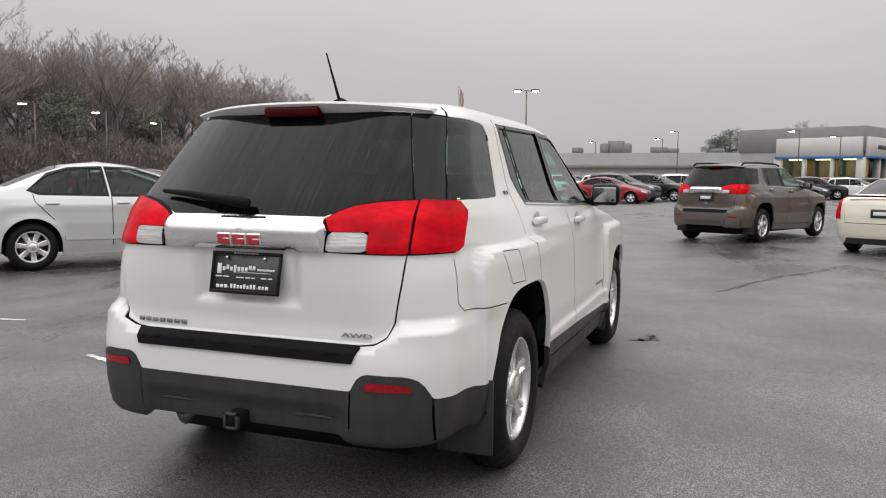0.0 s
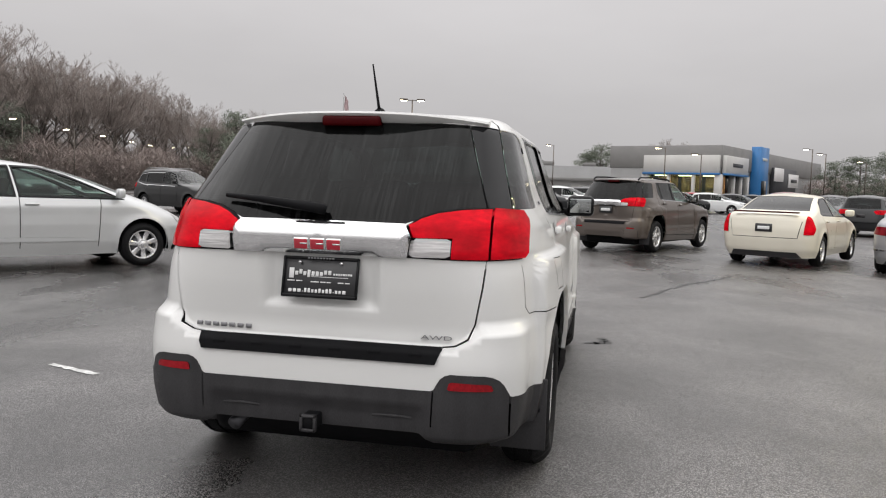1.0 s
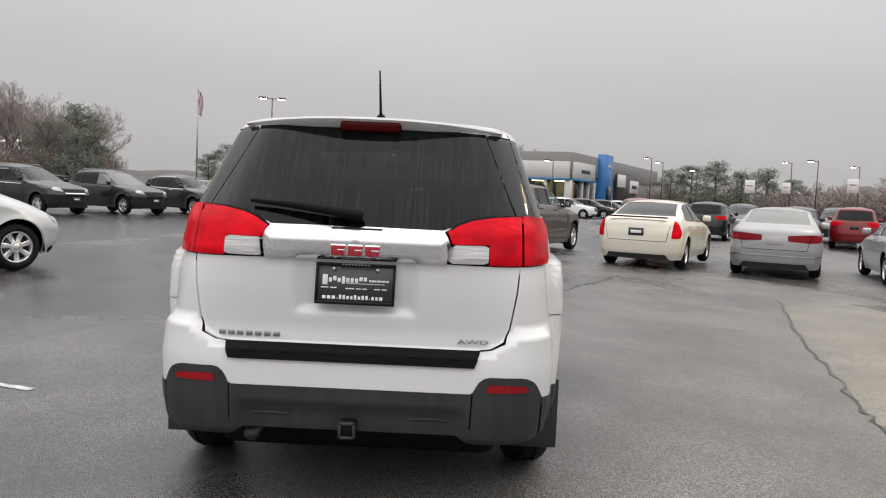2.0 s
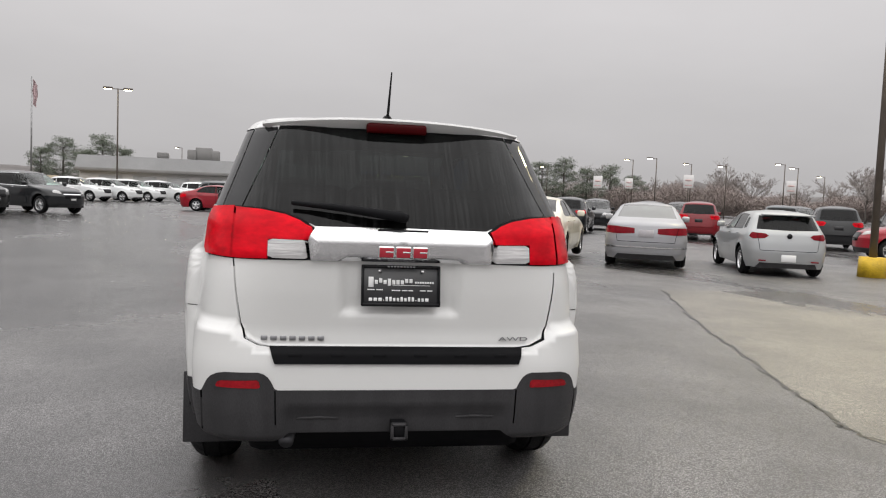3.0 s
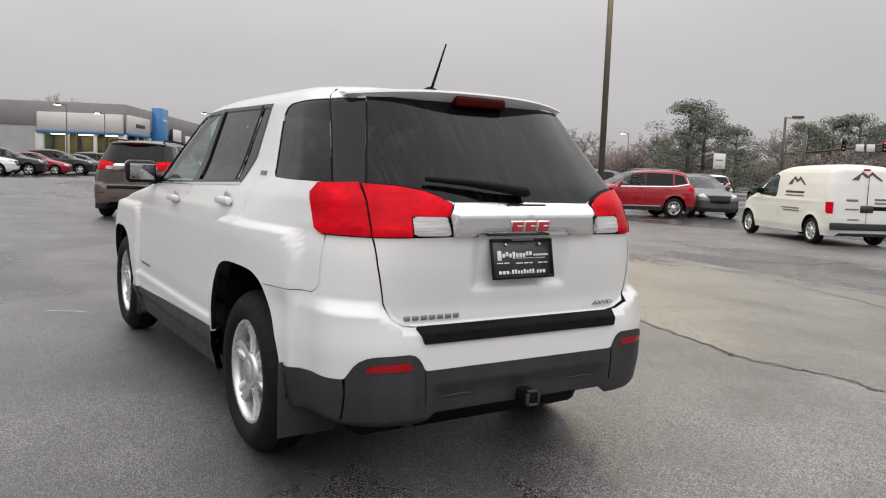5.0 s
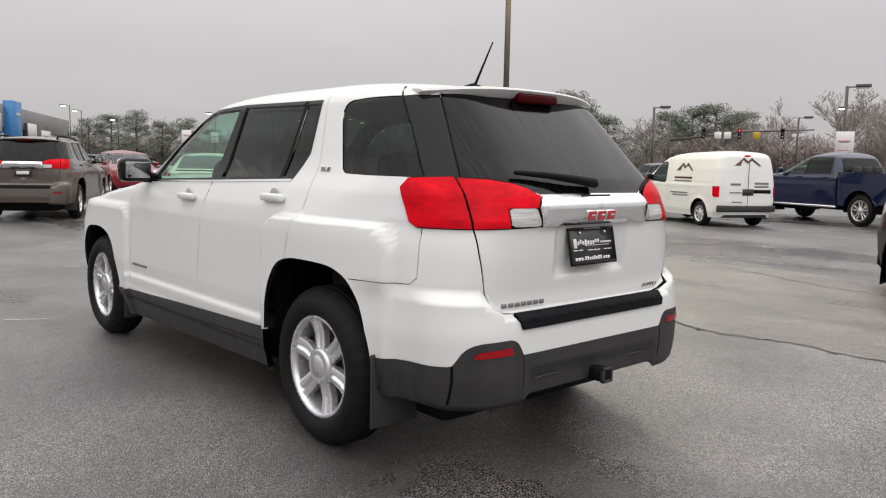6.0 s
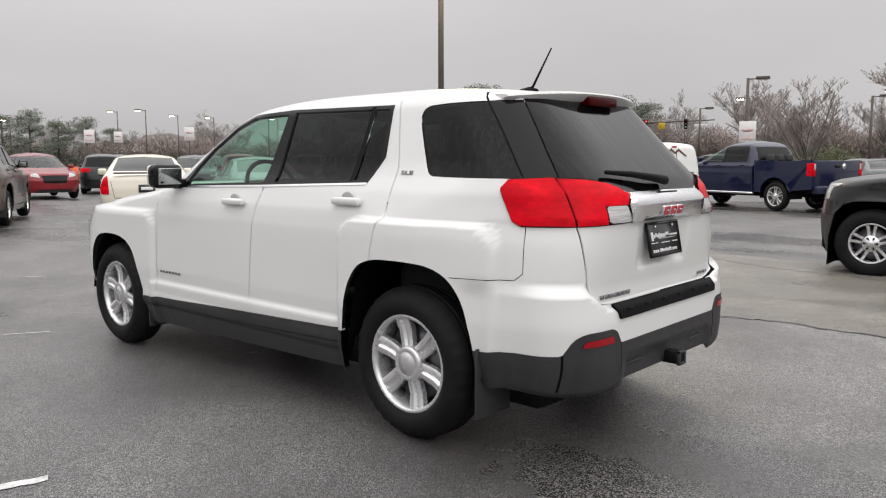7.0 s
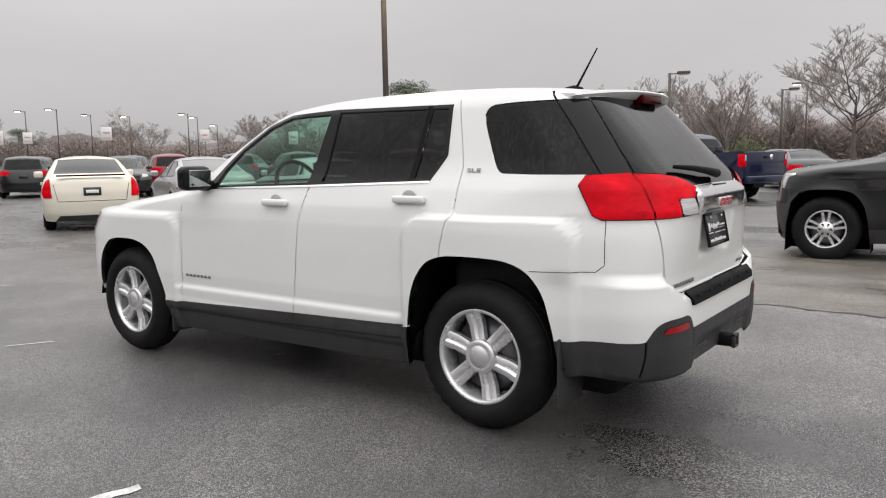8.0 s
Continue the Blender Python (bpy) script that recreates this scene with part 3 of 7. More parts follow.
def compact_suv(root, body_mat, detail=True, step=0.03):
    clad = M_CLAD if detail else body_mat
    win_f = [(1.96, 1.145), (1.165, 1.172), (1.09, 1.548), (1.42, 1.54), (1.61, 1.485), (1.80, 1.365), (1.92, 1.24)]
    win_r = [(1.06, 1.178), (0.335, 1.20), (0.265, 1.31), (0.285, 1.545), (1.03, 1.556)]
    surround = [(2.04, 1.135), (1.16, 1.158), (0.32, 1.186), (0.242, 1.31), (0.26, 1.562), (1.05, 1.572), (1.43, 1.556), (1.63, 1.502), (1.83, 1.38), (1.95, 1.255)]
    f_door = [(2.26, 0.455), (2.25, 1.08), (2.12, 1.128), (1.98, 1.285), (1.85, 1.405), (1.65, 1.528), (1.45, 1.578), (1.07, 1.592), (1.14, 1.16), (1.19, 0.94), (1.235, 0.45)]
    r_door = [(1.235, 0.45), (1.19, 0.94), (1.14, 1.16), (1.07, 1.592), (0.225, 1.58), (0.14, 1.26), (0.14, 1.03), (0.18, 0.88), (0.185, 0.78), (0.28, 0.60), (0.32, 0.468)]
    arch_r = [(0.43, -0.6), (0.415, 0.15), (0.395, 0.45), (0.35, 0.69), (0.275, 0.80), (0.17, 0.838), (0.0, 0.842), (-0.17, 0.835), (-0.285, 0.79), (-0.355, 0.69), (-0.40, 0.50), (-0.43, 0.15), (-0.44, -0.6)]
    arch_f = [(3.27, -0.6), (3.26, 0.15), (3.235, 0.45), (3.16, 0.66), (3.05, 0.765), (2.95, 0.79), (2.74, 0.79), (2.60, 0.75), (2.51, 0.67), (2.42, 0.45), (2.39, 0.15), (2.385, -0.6)]
    A = dict
    feats = [
        A(part="front_door", pair=True, mat=body_mat, pts=S(*f_door)),
        A(part="rear_door", pair=True, mat=body_mat, pts=S(*r_door)),
        A(part="tailgate", mat=body_mat, pts=R((0, 0.688), (0.48, 0.688), (0.54, 0.696), (0.585, 0.724), (0.612, 0.78), (0.635, 0.92), (0.645, 1.03), (0.645, 1.218), (0, 1.218))),
        A(part="front_bumper", mat=clad, pts=S((3.4, 0.45)) + F((0.55, 0.42), (0.0, 0.45), (0.0, 0.2)) + S((3.2, 0.2), (3.2, 0.4))),
        A(part="seam", mat=M_BLACK, depth=0.009, stroke=0.006, pts=S(*f_door[:3])),
        A(part="seam", mat=M_BLACK, depth=0.009, stroke=0.007, pts=S(*f_door[7:])),
        A(part="seam", mat=M_BLACK, depth=0.009, stroke=0.006, pts=S(*r_door[4:9])),
        A(part="seam", mat=M_BLACK, depth=0.009, stroke=0.006, pts=R((0, 0.688), (0.48, 0.688), (0.54, 0.696), (0.585, 0.724), (0.612, 0.78), (0.635, 0.92), (0.645, 1.03))),
        A(part="seam", mat=M_BLACK, depth=0.006, stroke=0.004, pts=S((-0.29, 0.795), (-0.57, 0.80), (-0.605, 0.83), (-0.60, 1.03))),
        A(part="seam", mat=M_BLACK, depth=0.006, stroke=0.004, only="R", pts=S((-0.31, 1.0), (-0.14, 0.995), (-0.075, 0.86), (-0.24, 0.865), (-0.31, 0.99))),
        A(part="window_surround", pair=True, mat=M_GLOSSBLACK, depth=-0.002, pts=S(*surround)),
        A(part="window_trim", pair=True, mat=M_CHROME, depth=-0.006, pts=S((2.04, 1.135), (1.16, 1.158), (0.32, 1.186), (0.325, 1.177), (1.16, 1.149), (2.05, 1.126))),
        A(part="front_window", pair=True, mat=M_GLASS, depth=0.008, pts=S(*win_f), label="green-tinted front door glass"),
        A(part="rear_window", pair=True, mat=M_PRIVSIDE, depth=0.008, pts=S(*win_r), label="dark privacy glass"),
        A(part="window_divider", pair=True, mat=M_BLACK, depth=0.003, pts=S((0.46, 1.19), (0.425, 1.195), (0.385, 1.56), (0.415, 1.56))),
        A(part="quarter_window", pair=True, mat=M_PRIVSIDE, depth=0.004, smooth=1, pts=S((0.065, 1.49), (0.05, 1.535), (0.0, 1.553), (-0.42, 1.562), (-0.72, 1.2175), (-0.10, 1.220), (-0.062, 1.235), (-0.03, 1.285)), label="dark privacy glass"),
        A(part="pillar_panel", pair=True, mat=M_GLOSSBLACK, depth=0.004, pts=S((-0.288, 1.560), (-0.552, 1.220), (-0.53, 1.211)) + R((0.628, 1.212), (0.595, 1.30), (0.549, 1.423), (0.50, 1.566), (0.56, 1.566))),
        A(part="rear_glass", mat=M_PRIV, depth=0.003, pts=R((0, 1.16), (0.335, 1.157), (0.39, 1.18), (0.45, 1.202), (0.53, 1.216), (0.636, 1.222), (0.597, 1.30), (0.551, 1.423), (0.497, 1.57), (0, 1.585)), label="dark wet rear window"),
        A(part="seam", mat=M_BLACK, depth=0.008, stroke=0.007, pts=S((-0.245, 1.603), (-0.288, 1.556), (-0.403, 1.416), (-0.554, 1.222))),
        A(part="seam", mat=M_BLACK, depth=0.008, stroke=0.006, pts=R((0.503, 1.555), (0.551, 1.423), (0.593, 1.312), (0.627, 1.222))),
        A(part="lamp_gasket", pair=True, mat=M_BLACK, depth=0.004, pts=S((-0.469, 1.172), (-0.495, 1.218)) + R((0.66, 1.226), (0.53, 1.221), (0.45, 1.207), (0.385, 1.184), (0.340, 1.153), (0.344, 1.028), (0.66, 1.022)) + S((-0.58, 1.021), (-0.540, 1.042))),
        A(part="tail_lamp", pair=True, mat=M_RED, depth=-0.014, pts=S((-0.475, 1.175), (-0.50, 1.212)) + R((0.647, 1.217), (0.65, 1.026)) + S((-0.58, 1.025), (-0.545, 1.045)), label="red lamp lens"),
        A(part="gate_lamp", pair=True, mat=M_RED, depth=-0.012, pts=R((0.643, 1.026), (0.640, 1.214), (0.54, 1.207), (0.45, 1.192), (0.395, 1.172), (0.348, 1.145), (0.362, 1.104), (0.515, 1.104), (0.515, 1.03)), label="red lamp lens"),
        A(part="reversing_lamp", pair=True, mat=M_CLEAR, depth=-0.014, smooth=1, pts=R((0.366, 1.101), (0.44, 1.101), (0.511, 1.101), (0.511, 1.066), (0.511, 1.034), (0.43, 1.034), (0.358, 1.034), (0.361, 1.07)), label="clear ribbed lens"),
        A(part="chrome_bar", mat=M_CHROME, depth=-0.006, wall=0.06, pts=R((0, 1.156), (0.335, 1.151), (0.358, 1.104), (0.35, 1.032), (0, 1.032)), label="wet chrome bar"),
        A(part="rear_bumper_cladding", mat=clad, depth=-0.004, pts=R((0, 0.532), (0.46, 0.532), (0.472, 0.538), (0.484, 0.562), (0.496, 0.581), (0.512, 0.593), (0.532, 0.599), (0.640, 0.596), (0.664, 0.590), (0.682, 0.578), (0.694, 0.560), (0.712, 0.512)) + S((-0.74, 0.508), (-0.34, 0.487), (-0.34, 0.2)) + R((0, 0.2)), label="charcoal plastic"),
        A(part="seam", mat=M_BLACK, depth=0.006, stroke=0.006, pts=R((0.47, 0.53), (0.465, 0.40))),
        A(part="seam", mat=M_BLACK, depth=0.006, stroke=0.006, pts=R((0.712, 0.512), (0.706, 0.36))),
        A(part="reflector", pair=True, mat=M_REFL, depth=-0.008, pts=R((0.522, 0.545), (0.526, 0.564), (0.534, 0.571), (0.648, 0.565), (0.658, 0.560), (0.664, 0.545), (0.660, 0.539), (0.528, 0.540))),
        A(part="step_pad", mat=M_BLACK, depth=-0.012, pts=R((0, 0.682), (0.495, 0.682), (0.474, 0.628), (0, 0.628)), label="ribbed black bumper pad"),
        A(part="rocker_cladding", pair=True, mat=clad, depth=-0.006, pts=S((0.34, 0.472), (1.21, 0.447), (2.50, 0.41), (2.50, 0.2), (0.34, 0.2))),
        A(part="seam", mat=M_BLACK, depth=0.010, stroke=0.008, pts=S((0.42, 0.405), (2.3, 0.35))),
        A(part="windshield", mat=M_GLASS, depth=0.004, pts=F((0, 1.14), (0.70, 1.15), (0.56, 1.58), (0, 1.61))),
        A(part="head_lamp", pair=True, mat=M_CLEAR, depth=-0.004, pts=F((0.58, 0.92), (0.80, 0.94), (0.80, 0.74), (0.58, 0.74))),
        A(part="grille", mat=M_CHROME, depth=-0.004, pts=F((0, 0.92), (0.52, 0.92), (0.48, 0.68), (0, 0.68))),
        A(part="none", mat=M_BLACK, smooth=2, pts=S(*arch_r)),
        A(part="none", mat=M_BLACK, smooth=2, pts=S(*arch_f)),
        A(part="none", mat=M_BLACK, pts=S((-0.40, 0.34), (-0.40, 0.1)) + R((0, 0.1), (0, 0.37), (0.42, 0.37), (0.47, 0.34), (0.68, 0.325))),
        A(part="none", mat=M_BLACK, pts=S((0.38, 0.27), (2.46, 0.235), (2.46, 0.1), (0.38, 0.1))),
    ]
    spec = A(
        YR=[(0.2, -0.80), (0.30, -0.82), (0.38, -0.838), (0.45, -0.843), (0.62, -0.84), (0.70, -0.828), (0.75, -0.824), (0.9, -0.846), (1.05, -0.858), (1.16, -0.835), (1.22, -0.79), (1.575, -0.46), (1.607, -0.41), (1.63, -0.25), (1.65, 0.05), (1.665, 0.35), (1.672, 0.5)],
        YF=[(0.2, 3.56), (0.25, 3.61), (0.5, 3.69), (0.8, 3.69), (0.95, 3.60), (1.02, 3.3), (1.10, 2.68), (1.15, 2.5), (1.3, 2.28), (1.5, 1.92), (1.58, 1.72), (1.63, 1.42), (1.655, 1.1), (1.672, 0.6)],
        HW=[(0.2, 0.80), (0.30, 0.83), (0.45, 0.86), (0.6, 0.872), (0.8, 0.868), (0.95, 0.862), (1.05, 0.845), (1.15, 0.808), (1.22, 0.770), (1.28, 0.745), (1.55, 0.66), (1.595, 0.63), (1.63, 0.56), (1.652, 0.45), (1.672, 0.2)],
        LR=[(0.2, 1.0), (1.03, 1.0), (1.22, 0.5), (1.28, 0.44), (1.6, 0.36), (1.64, 0.3)], LF=[(0.2, 0.7), (1.0, 0.7), (1.15, 0.55), (1.6, 0.5)], NR=[(0.2, 9.0), (0.8, 9.0), (1.02, 6.8), (1.22, 4.4), (1.3, 4.0)], NF=3.0, fine=0.008 if detail else 0.012, ns=420 if detail else 220,
        disp=suv_disp, features=feats, paint=body_mat, span=5.7)
    sf, made = build_shell(spec, root, step)
    for sd in (-1, 1):
        for yc in (0.0, 2.857):
            grown = [(yc + (y - yc) * 1.02, max(z + 0.012, 0.36)) for y, z in (arch_r if yc == 0 else arch_f)]
            arch_liner(root, grown, 0.845, side=sd)
            w = wheel_mesh(0.36, 0.225, 0.232, 6, root, sd, "six", tread=detail, seg=48 if detail else 28)
            w.matrix_basis = pose(sd * 0.762, yc, 0.358)
        # mud flap
        for yc, zt in ((-0.42, 0.50), (2.40, 0.40)):
            part("mud_flap", box_bm(0.24, 0.012, zt - 0.19, (sd * 0.752, yc - 0.01, (zt + 0.19) / 2), 0.004), M_CLAD, root)
        # door handles
        for y, z in ((1.37, 1.062), (0.41, 1.098)):
            p = sf.at(np.array([sf.find("S", y, z)]), np.array([z]))[0]
            x = abs(p[0])
            h = part("door_handle", box_bm(0.034, 0.20, 0.038, (sd * (x + 0.022), y, z), 0.014, 3), body_mat, root, "body-coloured pull handle")
            # flat grey bulge stands for the shade in the finger recess
            bm = bmesh.new()
            bmesh.ops.create_uvsphere(bm, u_segments=16, v_segments=8, radius=1, matrix=Matrix.Translation((sd * (x + 0.002), y + 0.01, z + 0.012)) @ Matrix.Diagonal((0.006, 0.045, 0.034, 1)))
            part("handle_cup", bm, M_CUP_SHADE, h)
        # door mirror
        mi = part("door_mirror", box_bm(0.192, 0.115, 0.148, (sd * 0.915, 2.02, 1.198), 0.038, 4), M_GLOSSBLACK, root, "black mirror housing")
        part("mirror_arm", box_bm(0.13, 0.07, 0.06, (sd * 0.815, 2.02, 1.150), 0.02, 2), M_BLACK, mi)
        part("mirror_cap", box_bm(0.178, 0.05, 0.132, (sd * 0.915, 2.07, 1.201), 0.024, 3), body_mat, mi)
        part("mirror_glass", box_bm(0.150, 0.006, 0.100, (0, 0, 0), 0.0025, 2), M_MIRROR, mi, world_m=pose(sd * 0.915, 1.9605, 1.198, 6, 0, sd * 2))
        if not detail:
            vs, fs = tube([(sd * 0.585, 1.25, 1.62), (sd * 0.57, 1.1, 1.655), (sd * 0.55, 0.3, 1.675), (sd * 0.54, -0.30, 1.66), (sd * 0.54, -0.40, 1.61)], 0.018, 8)
            mesh_part("roof_rail", vs, fs, M_BLACK, root)
    # roof spoiler and high brake lamp
    rows = 25
    vs, fs = [], []
    for i in range(rows):
        x = -0.572 + 1.144 * i / (rows - 1)
        k = abs(x) / 0.572
        back = -0.515 + 0.15 * k ** 2.4
        zt = 1.622 - 0.028 * k ** 2.4
        tip = 1 - max(0, k - 0.93) / 0.07 * 0.6
        zt -= 0.008
        row = [(-0.12, zt + 0.016 - 0.02 * k), (-0.26, zt + 0.012 - 0.012 * k), (back + 0.05, zt + 0.004), (back + 0.004, zt - 0.002), (back, zt - 0.010), (back + 0.034, zt - 0.042 * tip), (back + 0.075, zt - 0.050 * tip), (back + 0.15, zt - 0.045 * tip)]
        vs += [(x, y, z) for y, z in row]
    n = 8
    for i in range(rows - 1):
        for k in range(n - 1):
            fs.append((i * n + k, (i + 1) * n + k, (i + 1) * n + k + 1, i * n + k + 1))
    fs += [tuple(range(n)), tuple(range((rows - 1) * n, rows * n))[::-1]]
    mesh_part("roof_spoiler", vs, fs, body_mat, root, sharp=50)
    bm = box_bm(0.26, 0.06, 0.044, (0.0, -0.484, 1.572), 0.012, 3)
    part("high_brake_lamp", bm, M_DARKRED, root, "dark red brake lamp")
    # underside, sill to sill
    part("underbody", box_bm(1.20, 4.0, 0.30, (0, 1.42, 0.33), 0.06, 2), M_BLACK, root)
    part("sill_floor", box_bm(1.62, 2.0, 0.16, (0, 1.40, 0.36), 0.04, 2), M_BLACK, root)
    part("rear_valance", box_bm(1.10, 0.10, 0.12, (0, -0.72, 0.42), 0.03, 2), M_BLACK, root)
    cabin(root, 1.0, 0.62, 0.0)
    return sf


def cabin(root, y_front, half, y_rear, floor=0.42, top=1.22, wheel=True, mat_=None):
    """Seats, dash and steering wheel that show through the glass."""
    m = mat_ or M_SEAT
    for y, xs in ((y_front, (-0.36, 0.36)), (y_rear, (-0.38, 0.0, 0.38))):
        for x in xs:
            bm = box_bm(0.48 if len(xs) == 2 else 0.38, 0.5, 0.22, (x, y + 0.1, floor + 0.25), 0.06, 3)
            box_bm(0.46 if len(xs) == 2 else 0.38, 0.16, 0.62, (x, y - 0.2, floor + 0.6), 0.06, 3, bm, Matrix.Rotation(radians(-14), 4, "X"))
            box_bm(0.24, 0.10, 0.18, (x, y - 0.31, top - 0.02), 0.04, 3, bm, Matrix.Rotation(radians(-10), 4, "X"))
            part("car_seat", bm, m, root)
    bm = box_bm(2 * half + 0.1, 0.55, 0.28, (0, y_front + 1.05, top - 0.22), 0.08, 3)
    part("dashboard", bm, m, root)
    part("cabin_floor", box_bm(2 * half, y_front - y_rear + 1.6, 0.05, (0, (y_front + y_rear) / 2 + 0.2, floor + 0.05), 0.01), M_BLACK, root)
    if wheel:
        bm = bmesh.new()
        m4 = Matrix.Translation((-0.36, y_front + 0.68, top - 0.10)) @ Matrix.Rotation(radians(65), 4, "X")
        prof = [(0.185 + 0.014 * math.cos(a), 0.014 * math.sin(a)) for a in [i * math.pi / 4 for i in range(8)]]
        vs, fs = lathe(prof, 28, close=True)
        mesh_part("steering_wheel", [m4 @ Vector((v[1], v[2], v[0])) for v in vs], fs, M_BLACK, root)


white_suv = tagged(empty("suv"), "clean wet white compact SUV with charcoal lower cladding on the asphalt", "car")
hero_sf = compact_suv(white_suv, M_WHITE, step=0.024)


def on_skin(sf, kind, v, z, out=0.0, sd=-1):
    s = np.array([sf.find(kind, v, z)])
    p, n = sf.at(s, np.array([z]))[0], sf.at(s, np.array([z]), sf.n)[0]
    p = p + n * out
    return Vector((p[0] if sd < 0 else -p[0], p[1], p[2])), Vector((n[0] if sd < 0 else -n[0], n[1], n[2]))


def place_on(ob, p, n, up=Vector((0, 0, 1))):
    zc = n.normalized()
    xc = up.cross(zc).normalized()
    yc = zc.cross(xc)
    ob.matrix_basis = Matrix.Translation(p) @ Matrix((xc, yc, zc)).transposed().to_4x4()


# aerial
vs, fs = tube([(0, -0.065, 1.642), (0, -0.095, 1.674), (0, -0.205, 1.858)], [0.017, 0.007, 0.0035], 8)
mesh_part("aerial", vs, fs, M_BLACK, white_suv)
vs, fs = tube([(0, -0.02, 1.648), (0, -0.07, 1.650), (0, -0.12, 1.644)], [0.018, 0.024, 0.016], 10)
mesh_part("aerial_base", vs, fs, M_BLACK, white_suv)
# rear wiper
wip = [(0.015, -0.832, 1.198), (0.0, -0.838, 1.203), (-0.12, -0.832, 1.218), (-0.27, -0.812, 1.234), (-0.43, -0.778, 1.244)]
vs, fs = tube(wip, [0.018, 0.022, 0.018, 0.014, 0.009], 8)
mesh_part("rear_wiper", vs, fs, M_BLACK, white_suv)
# number plate with frame; its lettering as plain bars
plate = part("number_plate", box_bm(0.300, 0.008, 0.150, (0, 0, 0), 0.003, 1), M_PLATE, white_suv, "black dealer plate with white print bars")
plate.matrix_basis = pose(0.0, -0.842, 0.934, -11)
fr_bm = bmesh.new()
for a, b, c, d in ((0.312, 0.012, 0, 0.075), (0.312, 0.016, 0, -0.073)):
    box_bm(a, 0.014, b, (c, -0.002, d), 0.003, 1, fr_bm)
for sx in (-0.151, 0.151):
    box_bm(0.010, 0.014, 0.160, (sx, -0.002, 0), 0.003, 1, fr_bm)
part("plate_frame", fr_bm, M_GLOSSBLACK, plate)
blocks = []
rnd = random.Random(4)
x = -0.128
for k in range(10):                                   # slanted script name
    w = 0.0125 if k else 0.020
    blocks.append((w, 0.040 if k == 0 else rnd.choice((0.016, 0.018, 0.028)), x + w / 2, 0.014 + (0.006 if k in (2, 8, 9) else 0)))
    x += w + 0.0045
blocks += [(0.0075, 0.008, 0.058 + 0.0098 * k, 0.014) for k in range(8)]
blocks += [(0.030, 0.0045, -0.118, -0.016), (0.026, 0.0045, -0.084, -0.016), (0.034, 0.0045, -0.020, -0.018), (0.022, 0.0045, 0.014, -0.018), (0.018, 0.0045, 0.038, -0.018), (0.024, 0.0045, 0.086, -0.018), (0.020, 0.0045, 0.114, -0.018)]
blocks += [(0.150, 0.0022, 0.040, 0.002)]
x = -0.126
for k in range(16):                                   # bold foot line
    w = 0.0095 if k not in (0, 1, 2, 15) else 0.0135
    if k in (3, 12):
        w = 0.004
    blocks.append((w, 0.004 if k in (3, 12) else (0.017 if k in (4, 5, 8, 10, 11) else 0.013), x + w / 2, -0.052 - (0.0045 if k in (3, 12) else (0 if k in (4, 5, 8, 10, 11) else 0.002))))
    x += w + 0.0052
for w, h, x, z in blocks:
    part("plate_bar", box_bm(w, 0.003, h, (x, -0.0055, z), 0.0008, 1), M_INK, plate)
for k in range(9):
    part("frame_bar", box_bm(0.0085, 0.002, 0.007, (-0.05 + 0.0125 * k, -0.0098, 0.0752), 0.0005, 1), M_GREYINK, plate)
for sx in (-0.085, 0.085):
    bm = cyl_bm(0.007, 0.006, 0.006, 12, pose(sx, -0.010, 0.058, 90))
    part("plate_screw", bm, M_CHROME, plate)
# maker's mark: three red blocks with thin bright rims, no letters
for x in (-0.066, 0.0, 0.066):
    p, n = on_skin(hero_sf, "R", abs(x), 1.066, 0.008, -1 if x < 0 else 1)
    ob = part("maker_mark", box_bm(0.060, 0.046, 0.010, (0, 0, 0), 0.005, 2), M_CHROME, white_suv)
    place_on(ob, p, n)
    part("mark_fill", box_bm(0.054, 0.040, 0.006, (0, 0, 0.004), 0.003, 2), M_BADGE_RED, ob)
    part("mark_slot", box_bm(0.030, 0.006, 0.003, (0.012, 0.002, 0.0065), 0.001, 1), M_CHROME, ob)
# model name on the tailgate and doors: plain raised bars
for x in np.linspace(-0.52, -0.305, 7):
    p, n = on_skin(hero_sf, "R", abs(x), 0.722, 0.005)
    ob = part("model_bar", box_bm(0.0245, 0.017, 0.005, (0, 0, 0), 0.0008, 1), M_GREYINK, white_suv)
    place_on(ob, p, n)
for sd in (-1, 1):
    for y in np.linspace(1.98, 2.20, 7):
        p, n = on_skin(hero_sf, "S", y, 0.585, 0.003, sd)
        ob = part("model_bar", box_bm(0.0235, 0.015, 0.004, (0, 0, 0), 0.0008, 1), M_GREYINK, white_suv)
        place_on(ob, p, n)
    p, n = on_skin(hero_sf, "S", 0.072, 1.237, 0.004, sd)
    ob = part("trim_badge", text_bm("SLE", 0.026, 0.002), M_GREYINK, white_suv, smooth=False)
    place_on(ob, p, n)
    ob.matrix_basis = ob.matrix_basis @ Matrix.Diagonal((2.1, 1, 1, 1))
p, n = on_skin(hero_sf, "R", 0.468, 0.724, 0.006, 1)
ob = part("drive_badge", text_bm("AWD", 0.023, 0.002), M_GREYINK, white_suv, smooth=False)
place_on(ob, p, n)
ob.matrix_basis = ob.matrix_basis @ Matrix.Diagonal((2.2, 1, 1, 1))
